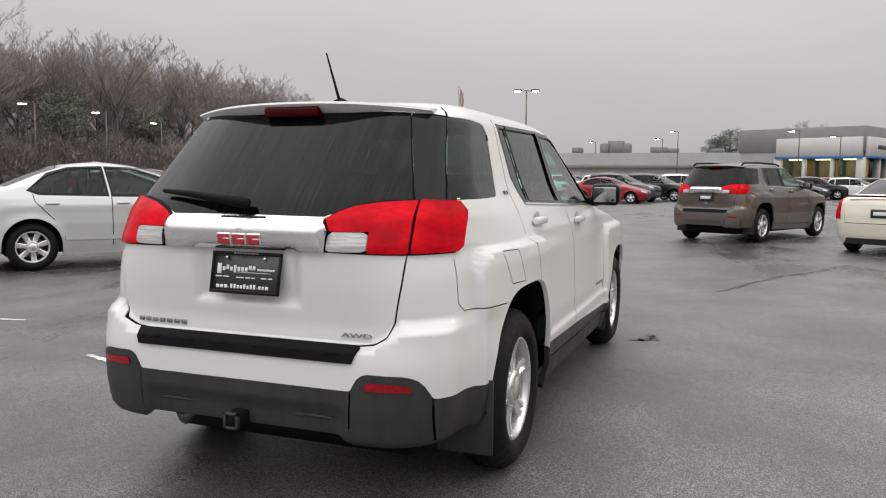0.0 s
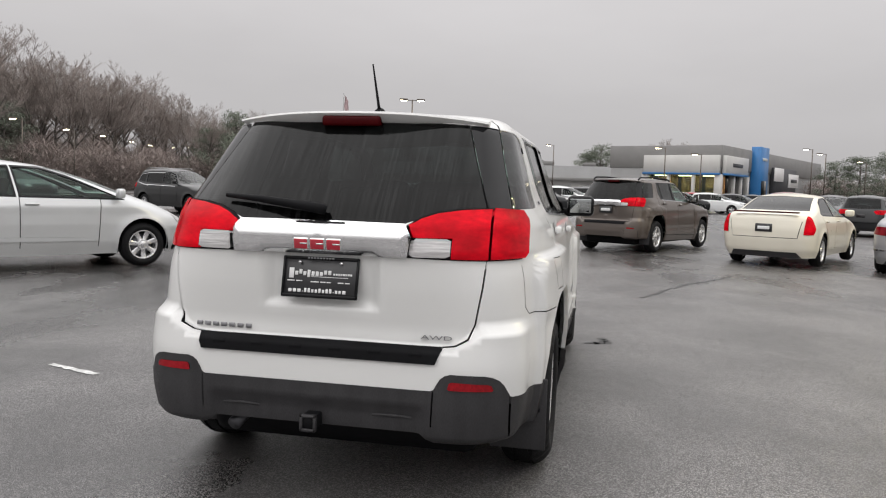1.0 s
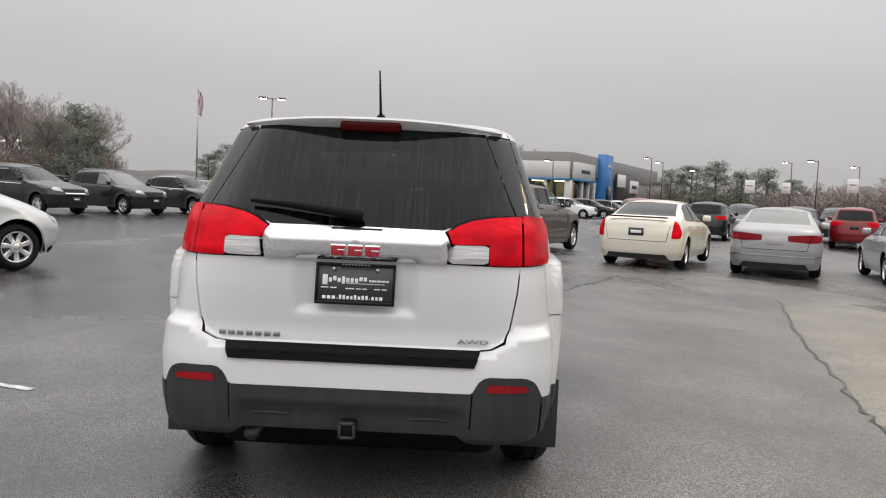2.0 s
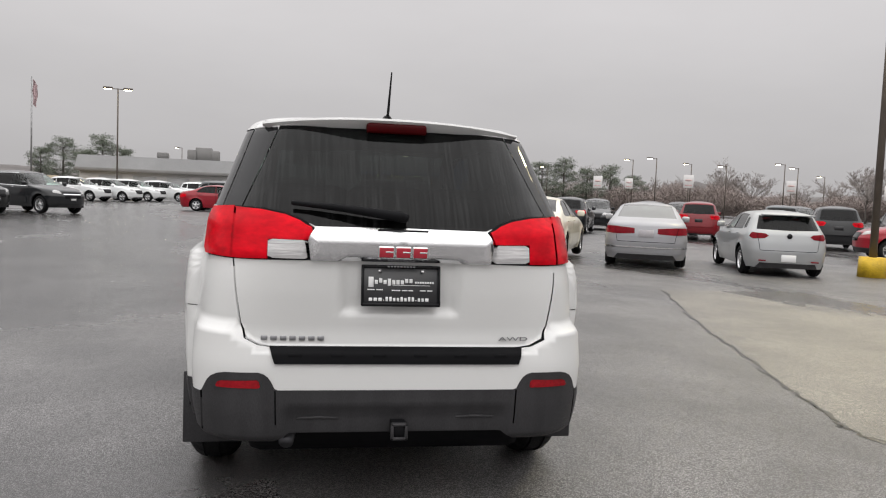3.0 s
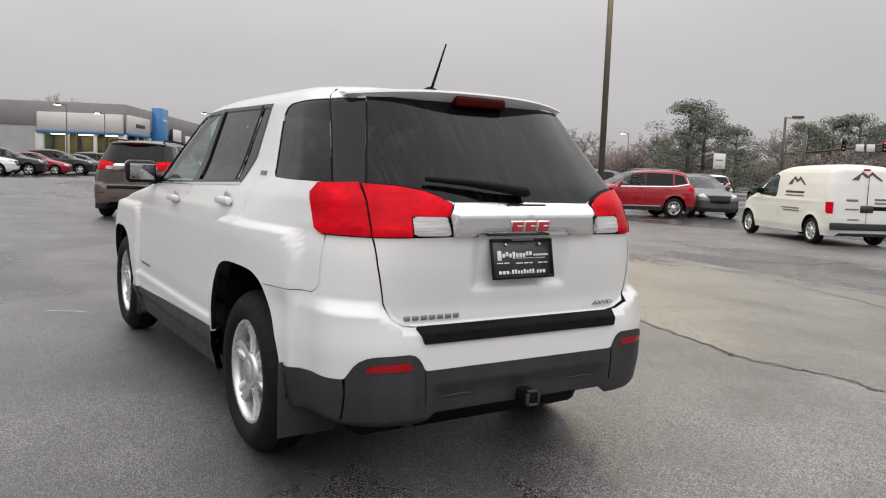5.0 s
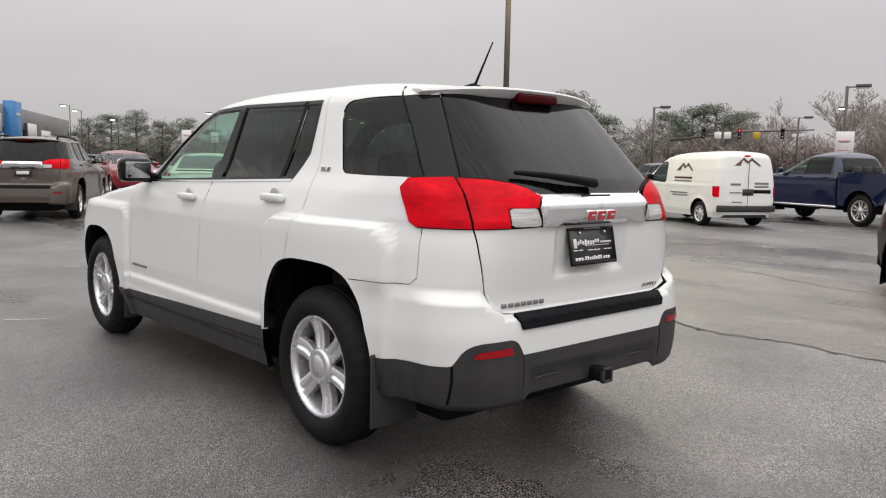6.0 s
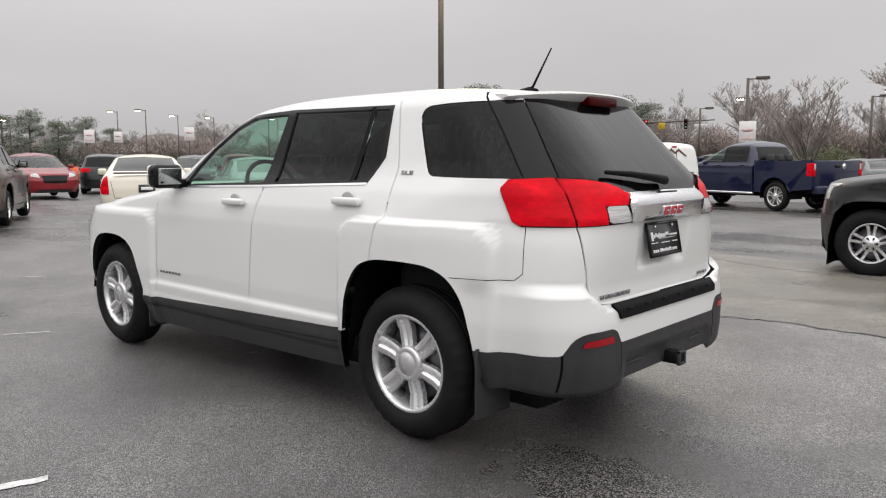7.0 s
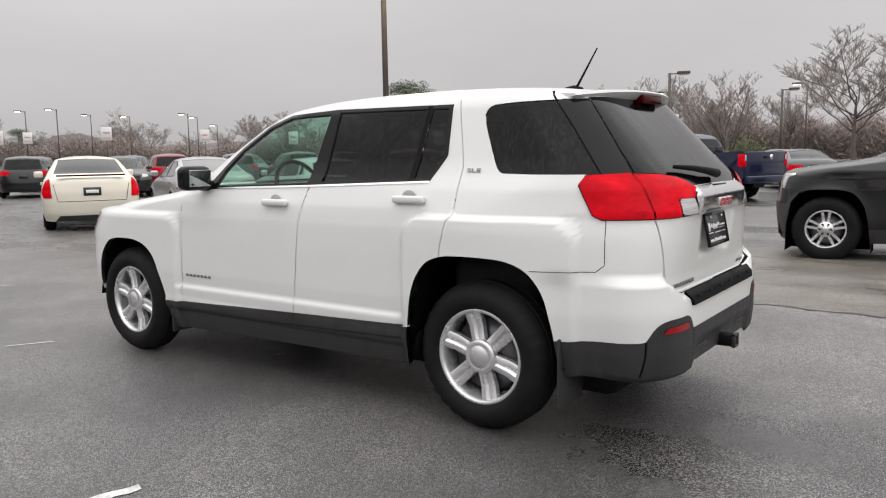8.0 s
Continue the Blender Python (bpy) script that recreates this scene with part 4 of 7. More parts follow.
# tow hitch, tail pipe, pad ribs, handle lip
bm = box_bm(0.058, 0.14, 0.058, (0, -0.88, 0.385), 0.004, 1)
hitch = part("tow_hitch", bm, M_BLACK, white_suv)
for a, b, x, z in ((0.066, 0.012, 0, 0.027), (0.066, 0.012, 0, -0.027), (0.012, 0.066, 0.027, 0), (0.012, 0.066, -0.027, 0)):
    part("hitch_rim", box_bm(a, 0.02, b, (x, -0.948, 0.385 + z), 0.003, 1), M_CLAD, hitch)
# flat black plate stands for the shade inside the tube's mouth
part("hitch_hole", box_bm(0.04, 0.004, 0.04, (0, -0.9505, 0.385), 0.001, 1), M_BLACK, hitch)
part("hitch_tube", box_bm(0.9, 0.06, 0.06, (0, -0.80, 0.375), 0.01, 1), M_BLACK, white_suv)
vs, fs = tube([(-0.40, -0.50, 0.31), (-0.42, -0.62, 0.30), (-0.43, -0.70, 0.27)], [0.032, 0.032, 0.03], 12)
mesh_part("tail_pipe", vs, fs, M_ALLOYD, white_suv)
for sx in (-0.31, 0.31):
    vs, fs = tube([(sx - 0.085, -0.866, 0.408), (sx - 0.075, -0.876, 0.420), (sx, -0.882, 0.425), (sx + 0.075, -0.876, 0.420), (sx + 0.085, -0.866, 0.408)], 0.006, 6)
    mesh_part("bumper_lip", vs, fs, M_CLAD, white_suv)
p, n = on_skin(hero_sf, "R", 0.0, 1.145, 0.004)
part("gate_handle", box_bm(0.20, 0.012, 0.010, tuple(p), 0.003, 1), M_GLOSSBLACK, white_suv)
for i in range(6):
    x = -0.40 + 0.16 * i
    p, n = on_skin(hero_sf, "R", abs(x), 0.660, 0.0125, -1 if x < 0 else 1)
    ob = part("pad_rib", box_bm(0.05, 0.012, 0.003, (0, 0, 0), 0.001, 1), M_BLACK, white_suv)
    place_on(ob, p, n)


# ---------------------------------------------------------------- wet asphalt
def asphalt_mat(name, dark, light, wet_lo, wet_hi, patch_scale, grit, seed=0.0, worn=1.0):
    m = bpy.data.materials.new(name)
    m.use_nodes = True
    nt = m.node_tree
    b = nt.nodes["Principled BSDF"]
    co = nt.nodes.new("ShaderNodeTexCoord")
    mp = nt.nodes.new("ShaderNodeMapping")
    mp.inputs["Location"].default_value = (seed, seed * 0.7, 0)
    nt.links.new(co.outputs["Object"], mp.inputs[0])

    def noise_(scale, detail=4, rough=0.55, dist=0.0, vec=None):
        n = nt.nodes.new("ShaderNodeTexNoise")
        n.inputs["Scale"].default_value, n.inputs["Detail"].default_value = scale, detail
        n.inputs["Roughness"].default_value, n.inputs["Distortion"].default_value = rough, dist
        nt.links.new(vec or mp.outputs[0], n.inputs["Vector"])
        return n.outputs[0]

    def rng(src, a, b2, lo, hi):
        r = nt.nodes.new("ShaderNodeMapRange")
        r.interpolation_type = "SMOOTHSTEP"
        for k, v in (("From Min", a), ("From Max", b2), ("To Min", lo), ("To Max", hi)):
            r.inputs[k].default_value = v
        nt.links.new(src, r.inputs[0])
        return r.outputs[0]

    def op(kind, a, c):
        q = nt.nodes.new("ShaderNodeMath")
        q.operation = kind
        for i, v in enumerate((a, c)):
            if isinstance(v, (int, float)):
                q.inputs[i].default_value = v
            else:
                nt.links.new(v, q.inputs[i])
        return q.outputs[0]

    st = nt.nodes.new("ShaderNodeMapping")
    st.inputs["Scale"].default_value, st.inputs["Rotation"].default_value = (1.0, 0.42, 1.0), (0, 0, radians(24))
    nt.links.new(mp.outputs[0], st.inputs[0])
    big = noise_(patch_scale, 4, 0.5, 0.5, st.outputs[0])
    mid = noise_(patch_scale * 5, 4, 0.6, 0.2, st.outputs[0])
    pool = op("ADD", op("MULTIPLY", big, 0.75), op("MULTIPLY", mid, 0.25))
    wet = rng(pool, wet_lo, wet_hi, 0.0, 1.0)
    vor = nt.nodes.new("ShaderNodeTexVoronoi")
    vor.inputs["Scale"].default_value = grit
    nt.links.new(mp.outputs[0], vor.inputs["Vector"])
    sp = nt.nodes.new("ShaderNodeMix")
    sp.data_type = "RGBA"
    sp.inputs[6].default_value, sp.inputs[7].default_value = (*dark, 1), (*light, 1)
    sepc = nt.nodes.new("ShaderNodeSeparateColor")
    nt.links.new(vor.outputs["Color"], sepc.inputs[0])
    stone = rng(sepc.outputs[0], 0.36, 1.0, 0.0, 1.0)
    nt.links.new(op("MULTIPLY", stone, rng(noise_(0.9, 5), 0.3, 0.7, 0.38, 1.1)), sp.inputs[0])
    dk = nt.nodes.new("ShaderNodeVectorMath")
    dk.operation = "SCALE"
    nt.links.new(sp.outputs[2], dk.inputs[0])
    nt.links.new(rng(wet, 0, 1, 1.0, 0.62), dk.inputs["Scale"])
    # base lightened behind the parked cars: sky sheen of wet ground put into colour
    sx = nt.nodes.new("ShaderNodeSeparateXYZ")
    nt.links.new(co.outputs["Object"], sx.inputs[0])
    sheen_span = op("ADD", op("ADD", op("MULTIPLY", sx.outputs[1], -1.0), op("MULTIPLY", sx.outputs[0], 0.12)), op("MULTIPLY", op("SUBTRACT", noise_(0.5, 4), 0.5), 2.5))
    # dry, worn: node and strength of the painted sheen, not dryness
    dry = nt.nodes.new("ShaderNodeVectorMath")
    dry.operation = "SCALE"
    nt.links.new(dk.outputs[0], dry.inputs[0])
    nt.links.new(rng(sheen_span, 0.3, 2.8, 1.0, worn), dry.inputs["Scale"])
    nt.links.new(dry.outputs[0], b.inputs["Base Color"])
    rough = op("ADD", rng(wet, 0, 1, 0.42, 0.19), op("MULTIPLY", op("SUBTRACT", noise_(7, 4), 0.5), 0.14))
    nt.links.new(rough, b.inputs["Roughness"])
    b.inputs["Specular IOR Level"].default_value = 1.0
    h = op("ADD", op("MULTIPLY", vor.outputs["Distance"], -1.0), op("MULTIPLY", noise_(45, 3), 0.5))
    bp = nt.nodes.new("ShaderNodeBump")
    bp.inputs["Distance"].default_value = 0.006
    nt.links.new(rng(wet, 0, 1, 0.5, 0.24), bp.inputs["Strength"])
    nt.links.new(h, bp.inputs["Height"])
    nt.links.new(bp.outputs[0], b.inputs["Normal"])
    return m


# worn here sets how far painted sky sheen lightens the base
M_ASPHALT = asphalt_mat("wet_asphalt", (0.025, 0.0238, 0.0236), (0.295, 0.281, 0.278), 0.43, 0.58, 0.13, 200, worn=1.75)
# old asphalt, paled and yellowed partly for the post lamp's glow
M_ASPHALT_OLD = asphalt_mat("old_glow_asphalt", (0.060, 0.055, 0.047), (0.37, 0.335, 0.28), 0.46, 0.68, 0.45, 160, 13.0)



def ground_z(x):
    """The lot falls away gently beyond the joint in the asphalt."""
    return float(np.interp(x, (2.9, 8.6, 18.0), (0.0, -0.11, -0.16)))


vs = [(x, y, ground_z(x)) for x in (-900, -450, -100, 2.9, 8.6, 18.0, 100, 450, 900) for y in (-900, -300, -60, 60, 300, 900)]
fs = [(6 * i + k, 6 * i + 6 + k, 6 * i + 7 + k, 6 * i + 1 + k) for i in range(8) for k in range(5)]
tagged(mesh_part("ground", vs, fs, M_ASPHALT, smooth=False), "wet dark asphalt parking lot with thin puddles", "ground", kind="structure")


# ---------------------------------------------------------------- other vehicles
def scale_tab(t, sy, sz):
    return [(z * sz, y * sy) for z, y in t]


TEMPLATES = {
    "sedan": dict(
        wb=2.7, wr=0.32, H=1.44, arch=0.365,
        YR=[(0.2, -0.85), (0.35, -0.93), (0.55, -0.97), (0.75, -0.97), (0.95, -0.93), (1.02, -0.88), (1.055, -0.62), (1.085, -0.42), (1.25, -0.02), (1.36, 0.3), (1.41, 0.6), (1.44, 1.0)],
        YF=[(0.2, 3.45), (0.35, 3.55), (0.55, 3.58), (0.68, 3.5), (0.78, 3.3), (0.88, 2.9), (0.97, 2.45), (1.02, 2.3), (1.2, 1.95), (1.33, 1.65), (1.40, 1.4), (1.44, 1.05)],
        HW=[(0.2, 0.80), (0.35, 0.85), (0.6, 0.87), (0.8, 0.865), (0.95, 0.83), (1.02, 0.79), (1.3, 0.64), (1.37, 0.58), (1.41, 0.45), (1.44, 0.15)],
        win_f=[(1.98, 0.985), (1.06, 1.005), (1.02, 1.335), (1.32, 1.325), (1.6, 1.215)],
        win_r=[(0.99, 1.007), (0.10, 1.03), (0.02, 1.08), (0.28, 1.235), (0.52, 1.315), (0.95, 1.338)],
        glass_r=[(0, 1.095), (0.64, 1.095), (0.53, 1.36), (0, 1.385)], shield=[(0, 1.04), (0.68, 1.04), (0.53, 1.35), (0, 1.38)],
        doors=[(1.95, 0.30), (1.97, 0.95)], mid=[(1.03, 0.30), (1.03, 1.0)], rear=[(0.02, 1.06), (0.05, 0.9), (0.28, 0.66)],
        seats=(1.05, 0.55, 1.02)),
    "suv": dict(
        wb=2.76, wr=0.355, H=1.70, arch=0.42,
        YR=[(0.26, -0.84), (0.4, -0.92), (0.6, -0.95), (0.75, -0.93), (0.95, -0.89), (1.1, -0.85), (1.2, -0.78), (1.5, -0.60), (1.57, -0.58), (1.64, -0.42), (1.68, 0), (1.70, 0.5)],
        YF=[(0.26, 3.5), (0.4, 3.6), (0.7, 3.62), (0.9, 3.5), (1.0, 3.2), (1.08, 2.65), (1.12, 2.45), (1.4, 1.85), (1.56, 1.5), (1.64, 1.15), (1.70, 0.65)],
        HW=[(0.26, 0.82), (0.4, 0.87), (0.7, 0.9), (0.9, 0.89), (1.05, 0.855), (1.12, 0.82), (1.5, 0.68), (1.6, 0.62), (1.66, 0.47), (1.70, 0.15)],
        win_f=[(2.05, 1.11), (1.10, 1.13), (1.05, 1.53), (1.36, 1.52), (1.62, 1.42)],
        win_r=[(1.03, 1.13), (0.10, 1.16), (0.05, 1.52), (0.98, 1.54)], win_q=[(-0.02, 1.18), (-0.46, 1.24), (-0.36, 1.46), (-0.03, 1.51)],
        glass_r=[(0, 1.14), (0.66, 1.16), (0.58, 1.54), (0, 1.56)], shield=[(0, 1.13), (0.70, 1.14), (0.57, 1.55), (0, 1.59)],
        doors=[(2.05, 0.40), (2.08, 1.05)], mid=[(1.07, 0.40), (1.07, 1.12)], rear=[(0.04, 1.55), (0.03, 1.0), (0.22, 0.82)],
        seats=(1.0, 0.1, 1.22)),
    "hatch": dict(
        wb=2.63, wr=0.32, H=1.46, arch=0.365,
        YR=[(0.2, -0.68), (0.35, -0.73), (0.55, -0.76), (0.75, -0.74), (0.95, -0.70), (1.02, -0.66), (1.30, -0.45), (1.36, -0.42), (1.41, -0.25), (1.44, 0.1), (1.46, 0.5)],
        YF=[(0.2, 3.32), (0.35, 3.42), (0.55, 3.46), (0.7, 3.36), (0.8, 3.15), (0.9, 2.75), (0.99, 2.35), (1.04, 2.22), (1.2, 1.92), (1.34, 1.62), (1.42, 1.3), (1.46, 0.7)],
        HW=[(0.2, 0.80), (0.35, 0.85), (0.6, 0.88), (0.8, 0.875), (0.95, 0.84), (1.02, 0.80), (1.3, 0.67), (1.38, 0.60), (1.43, 0.45), (1.46, 0.15)],
        win_f=[(1.90, 1.0), (1.03, 1.02), (1.0, 1.34), (1.3, 1.33), (1.56, 1.22)],
        win_r=[(0.96, 1.02), (0.18, 1.04), (0.15, 1.12), (0.22, 1.32), (0.93, 1.345)], win_q=[(0.05, 1.06), (-0.18, 1.08), (-0.08, 1.24), (0.08, 1.27)],
        glass_r=[(0, 1.02), (0.66, 1.035), (0.57, 1.33), (0, 1.345)], shield=[(0, 1.05), (0.68, 1.05), (0.54, 1.36), (0, 1.40)],
        doors=[(1.9, 0.32), (1.93, 0.95)], mid=[(1.0, 0.32), (1.0, 1.0)], rear=[(0.12, 1.1), (0.08, 0.9), (0.28, 0.68)],
        seats=(0.9, 0.1, 1.05)),
    "van": dict(
        wb=2.925, wr=0.31, H=1.86, arch=0.36,
        YR=[(0.24, -0.66), (0.4, -0.72), (0.6, -0.74), (1.0, -0.73), (1.4, -0.69), (1.7, -0.64), (1.80, -0.58), (1.84, -0.45), (1.86, -0.2)],
        YF=[(0.24, 3.55), (0.4, 3.66), (0.6, 3.68), (0.85, 3.58), (0.98, 3.3), (1.06, 3.05), (1.2, 2.8), (1.5, 2.3), (1.68, 1.95), (1.78, 1.5), (1.83, 1.0), (1.86, 0.5)],
        HW=[(0.24, 0.80), (0.4, 0.84), (0.8, 0.865), (1.1, 0.855), (1.4, 0.825), (1.65, 0.78), (1.76, 0.73), (1.82, 0.60), (1.86, 0.2)],
        win_f=[(2.35, 1.10), (1.62, 1.06), (1.55, 1.12), (1.55, 1.50), (1.65, 1.57), (1.92, 1.52)],
        glass_r=None, shield=[(0, 1.14), (0.74, 1.14), (0.64, 1.62), (0, 1.68)],
        doors=[(2.45, 0.36), (2.48, 1.0), (2.36, 1.12), (1.98, 1.60)], mid=[(1.45, 0.33), (1.44, 1.62), (1.55, 1.68)], rear=[(0.40, 1.66), (0.40, 0.60)],
        seats=(1.8, 1.6, 1.22)),
    "bigsuv": dict(
        wb=2.946, wr=0.40, H=1.88, arch=0.47,
        YR=[(0.24, -1.02), (0.3, -1.05), (0.45, -1.12), (0.7, -1.15), (1.0, -1.13), (1.2, -1.08), (1.6, -0.97), (1.74, -0.92), (1.82, -0.75), (1.86, -0.3), (1.88, 0.2)],
        YF=[(0.24, 3.56), (0.3, 3.59), (0.45, 3.61), (0.7, 3.63), (0.85, 3.61), (1.0, 3.59), (1.09, 3.55), (1.14, 3.44), (1.20, 3.05), (1.27, 2.55), (1.5, 2.05), (1.7, 1.6), (1.80, 1.2), (1.88, 0.6)],
        HW=[(0.24, 0.91), (0.3, 0.93), (0.5, 0.98), (0.9, 1.0), (1.1, 0.985), (1.2, 0.95), (1.27, 0.92), (1.65, 0.80), (1.76, 0.72), (1.83, 0.55), (1.88, 0.2)],
        win_f=[(2.12, 1.25), (1.18, 1.26), (1.12, 1.69), (1.45, 1.68), (1.72, 1.57)],
        win_r=[(1.10, 1.26), (0.15, 1.27), (0.10, 1.69), (1.04, 1.70)], win_q=[(0.02, 1.28), (-0.75, 1.30), (-0.68, 1.66), (0.0, 1.69)],
        glass_r=[(0, 1.26), (0.78, 1.27), (0.68, 1.70), (0, 1.72)], shield=[(0, 1.27), (0.80, 1.28), (0.68, 1.70), (0, 1.74)],
        doors=[(2.25, 0.45), (2.26, 1.18)], mid=[(1.12, 0.45), (1.12, 1.25)], rear=[(0.06, 1.7), (0.06, 1.1), (0.3, 0.9)],
        seats=(1.0, 0.0, 1.38)),
    "cab": dict(
        wb=3.55, wr=0.40, H=1.92, arch=0.48,
        YR=[(0.45, 0.72), (1.2, 0.72), (1.5, 0.82), (1.75, 0.95), (1.86, 1.1), (1.92, 1.5)],
        YF=[(0.45, 4.4), (0.7, 4.5), (0.95, 4.5), (1.12, 4.35), (1.2, 3.9), (1.27, 3.3), (1.32, 3.1), (1.5, 2.75), (1.72, 2.3), (1.84, 1.95), (1.92, 1.55)],
        HW=[(0.45, 0.95), (0.7, 0.99), (1.0, 1.0), (1.2, 0.97), (1.32, 0.93), (1.68, 0.80), (1.8, 0.72), (1.87, 0.55), (1.92, 0.2)],
        win_f=[(2.78, 1.32), (1.93, 1.33), (1.90, 1.72), (2.12, 1.71), (2.36, 1.61)],
        win_r=[(1.88, 1.33), (1.03, 1.34), (1.05, 1.66), (1.10, 1.72), (1.85, 1.73)],
        glass_r=[(0, 1.34), (0.72, 1.34), (0.64, 1.72), (0, 1.74)], shield=[(0, 1.34), (0.78, 1.34), (0.66, 1.72), (0, 1.78)],
        doors=[(2.85, 0.5), (2.88, 1.25)], mid=[(1.90, 0.5), (1.90, 1.32)], rear=[(1.0, 1.3), (0.98, 0.6)],
        seats=(1.75, 0.95, 1.45)),
}


TEMPLATES["cabsedan"] = dict(
    TEMPLATES["sedan"],
    YF=[(0.2, 3.40), (0.35, 3.50), (0.55, 3.54), (0.68, 3.46), (0.78, 3.28), (0.88, 3.05), (0.96, 2.82), (1.0, 2.70), (1.2, 2.15), (1.33, 1.72), (1.40, 1.35), (1.44, 0.95)],
    win_f=[(2.40, 0.965), (1.06, 0.985), (1.0, 1.345), (1.35, 1.34), (1.68, 1.235)], win_r=[(0.97, 0.987), (0.12, 1.01), (-0.02, 1.07), (0.24, 1.25), (0.5, 1.33), (0.92, 1.348)],
    doors=[(2.05, 0.30), (2.09, 0.95)], shield=[(0, 1.02), (0.70, 1.02), (0.54, 1.35), (0, 1.39)])


BIG_ARCH = [(0.455, 0.10), (0.45, 0.45), (0.40, 0.73), (0.30, 0.855), (0.18, 0.895), (-0.18, 0.895), (-0.32, 0.845), (-0.43, 0.68), (-0.48, 0.40), (-0.49, 0.10)]


def vehicle(name, kind, paint_mat, m, label, category="car", length=1.0, height=1.0, lamps="corner", clad=False, wheel="five", chrome=False,
            glass=None, rear_glass=None, step=0.075, plate_mat=None, lens=None, rails=False, near=False, tread=False, spec_extra=()):
    t = TEMPLATES[kind]
    kind = "sedan" if kind == "cabsedan" else kind
    sy, sz = length, height
    root = tagged(empty(name, m), label, category)
    glass, rear_glass = glass or M_GLASS_FAR, rear_glass or M_GLASS_DARK
    A = dict
    lens = lens or M_RED
    sc = lambda pts: [(y * sy, z * sz) for y, z in pts]
    scx = lambda pts: [(x, z * sz) for x, z in pts]
    zt, zb = t["YR"][-1][0] * sz, t["YR"][0][0] * sz
    belt = t["win_f"][0][1] * sz
    lo = 0.42 * sz if kind in ("suv", "bigsuv") else 0.30 * sz
    feats = []
    seam = dict(part="seam", mat=M_BLACK, depth=0.008, stroke=0.012)
    for k in ("doors", "mid", "rear") if step < 0.09 else ():
        feats.append(A(**seam, pts=S(*sc(t[k]))))
    grow = lambda pts, g: [(a + (a - sum(p[0] for p in pts) / len(pts)) * g / 0.45, z + (g if z > sum(p[1] for p in pts) / len(pts) else -g)) for a, z in pts]
    for k, nm, gm in (("win_f", "front_window", glass), ("win_r", "rear_window", glass if rear_glass is M_GLASS_FAR else rear_glass), ("win_q", "quarter_window", rear_glass)):
        if t.get(k):
            feats.append(A(part="window_surround", pair=True, mat=M_GLOSSBLACK, pts=S(*grow(sc(t[k]), 0.028))))
    for k, nm, gm in (("win_f", "front_window", glass), ("win_r", "rear_window", glass if rear_glass is M_GLASS_FAR else rear_glass), ("win_q", "quarter_window", rear_glass)):
        if t.get(k):
            feats.append(A(part=nm, pair=True, mat=gm, depth=0.008, pts=S(*sc(t[k]))))
    if t["glass_r"]:
        feats.append(A(part="rear_glass", mat=rear_glass, depth=0.004, pts=R(*scx(t["glass_r"]))))
    feats.append(A(part="windshield", mat=glass, depth=0.004, pts=F(*scx(t["shield"]))))
    if clad:
        feats.append(A(part="lower_cladding", mat=M_CLAD, depth=-0.004, pts=R((0, lo)) + S((-0.5 * sy, lo), ((t["wb"] + 0.6) * sy, lo)) + F((0, lo), (0, zb)) + R((0, zb))))
    elif kind != "cab":
        feats.append(A(part="rear_valance", mat=M_CLAD, depth=-0.002, pts=R((0, 0.31 * sz), (0.58, 0.31 * sz), (0.66, zb), (0, zb))))
    if kind == "sedan":
        z1, z2 = 0.70 * sz, 0.90 * sz
    elif kind == "hatch":
        z1, z2 = 0.80 * sz, 0.95 * sz
    else:
        z1, z2 = 0.90 * sz, 1.10 * sz
    if lamps == "wide":
        feats.append(A(part="tail_lamp", pair=True, mat=lens, depth=-0.008, pts=R((0.24, z1 + 0.06), (0.24, z2 - 0.03), (0.62, z2)) + S((-0.62 * sy, z2), (-0.60 * sy, z1 + 0.06)) + R((0.62, z1 + 0.04))))
    elif lamps == "blade":
        feats.append(A(part="tail_lamp", pair=True, mat=lens, depth=-0.012, pts=R((0.695, z1 - 0.05), (0.715, z2 + 0.10)) + S((-0.69 * sy, z2 + 0.09), (-0.64 * sy, z1 + 0.05), (-0.70 * sy, z1 - 0.05))))
    elif lamps == "tall":
        feats.append(A(part="tail_lamp", pair=True, mat=lens, depth=-0.008, pts=R((0.76, 0.74), (0.755, 1.0)) + S((-0.54 * sy, 1.0), (-0.56 * sy, 0.78), (-0.60 * sy, 0.74))))
    elif lamps == "corner":
        feats.append(A(part="tail_lamp", pair=True, mat=lens, depth=-0.008, pts=R((0.43, z2 - 0.05), (0.50, z2 - 0.005)) + S((-0.52 * sy, z2 + 0.01), (-0.50 * sy, z1 + 0.07)) + R((0.74, z1 + 0.02), (0.52, z1 + 0.04))))
    if kind != "cab" and t["glass_r"] and step < 0.09:
        zg = t["glass_r"][0][1] * sz
        feats.append(A(part="seam", mat=M_BLACK, depth=0.008, stroke=0.012, pts=R((0, 0.58 * sz), (0.60, 0.58 * sz), (0.66, z2))))
    if chrome:
        feats.append(A(part="chrome_bar", mat=M_CHROME, depth=-0.012, pts=R((0, z2 + 0.02), (0.36, z2 + 0.015), (0.36, z1 + 0.09), (0, z1 + 0.09))))
    big = kind == "bigsuv"
    zh = {"sedan": 0.64, "hatch": 0.66, "suv": 0.86, "van": 0.84, "bigsuv": 0.98, "cab": 1.0}[kind] * sz
    if big:
        w_ = t["wb"]
        feats.append(A(part="lower_bumper", mat=M_CLAD, depth=-0.012, pts=S((w_ + 0.40, 0.70)) + F((0.7, 0.71), (0, 0.72), (0, 0.2)) + S((w_ + 0.40, 0.2)), label="black plastic lower bumper"))
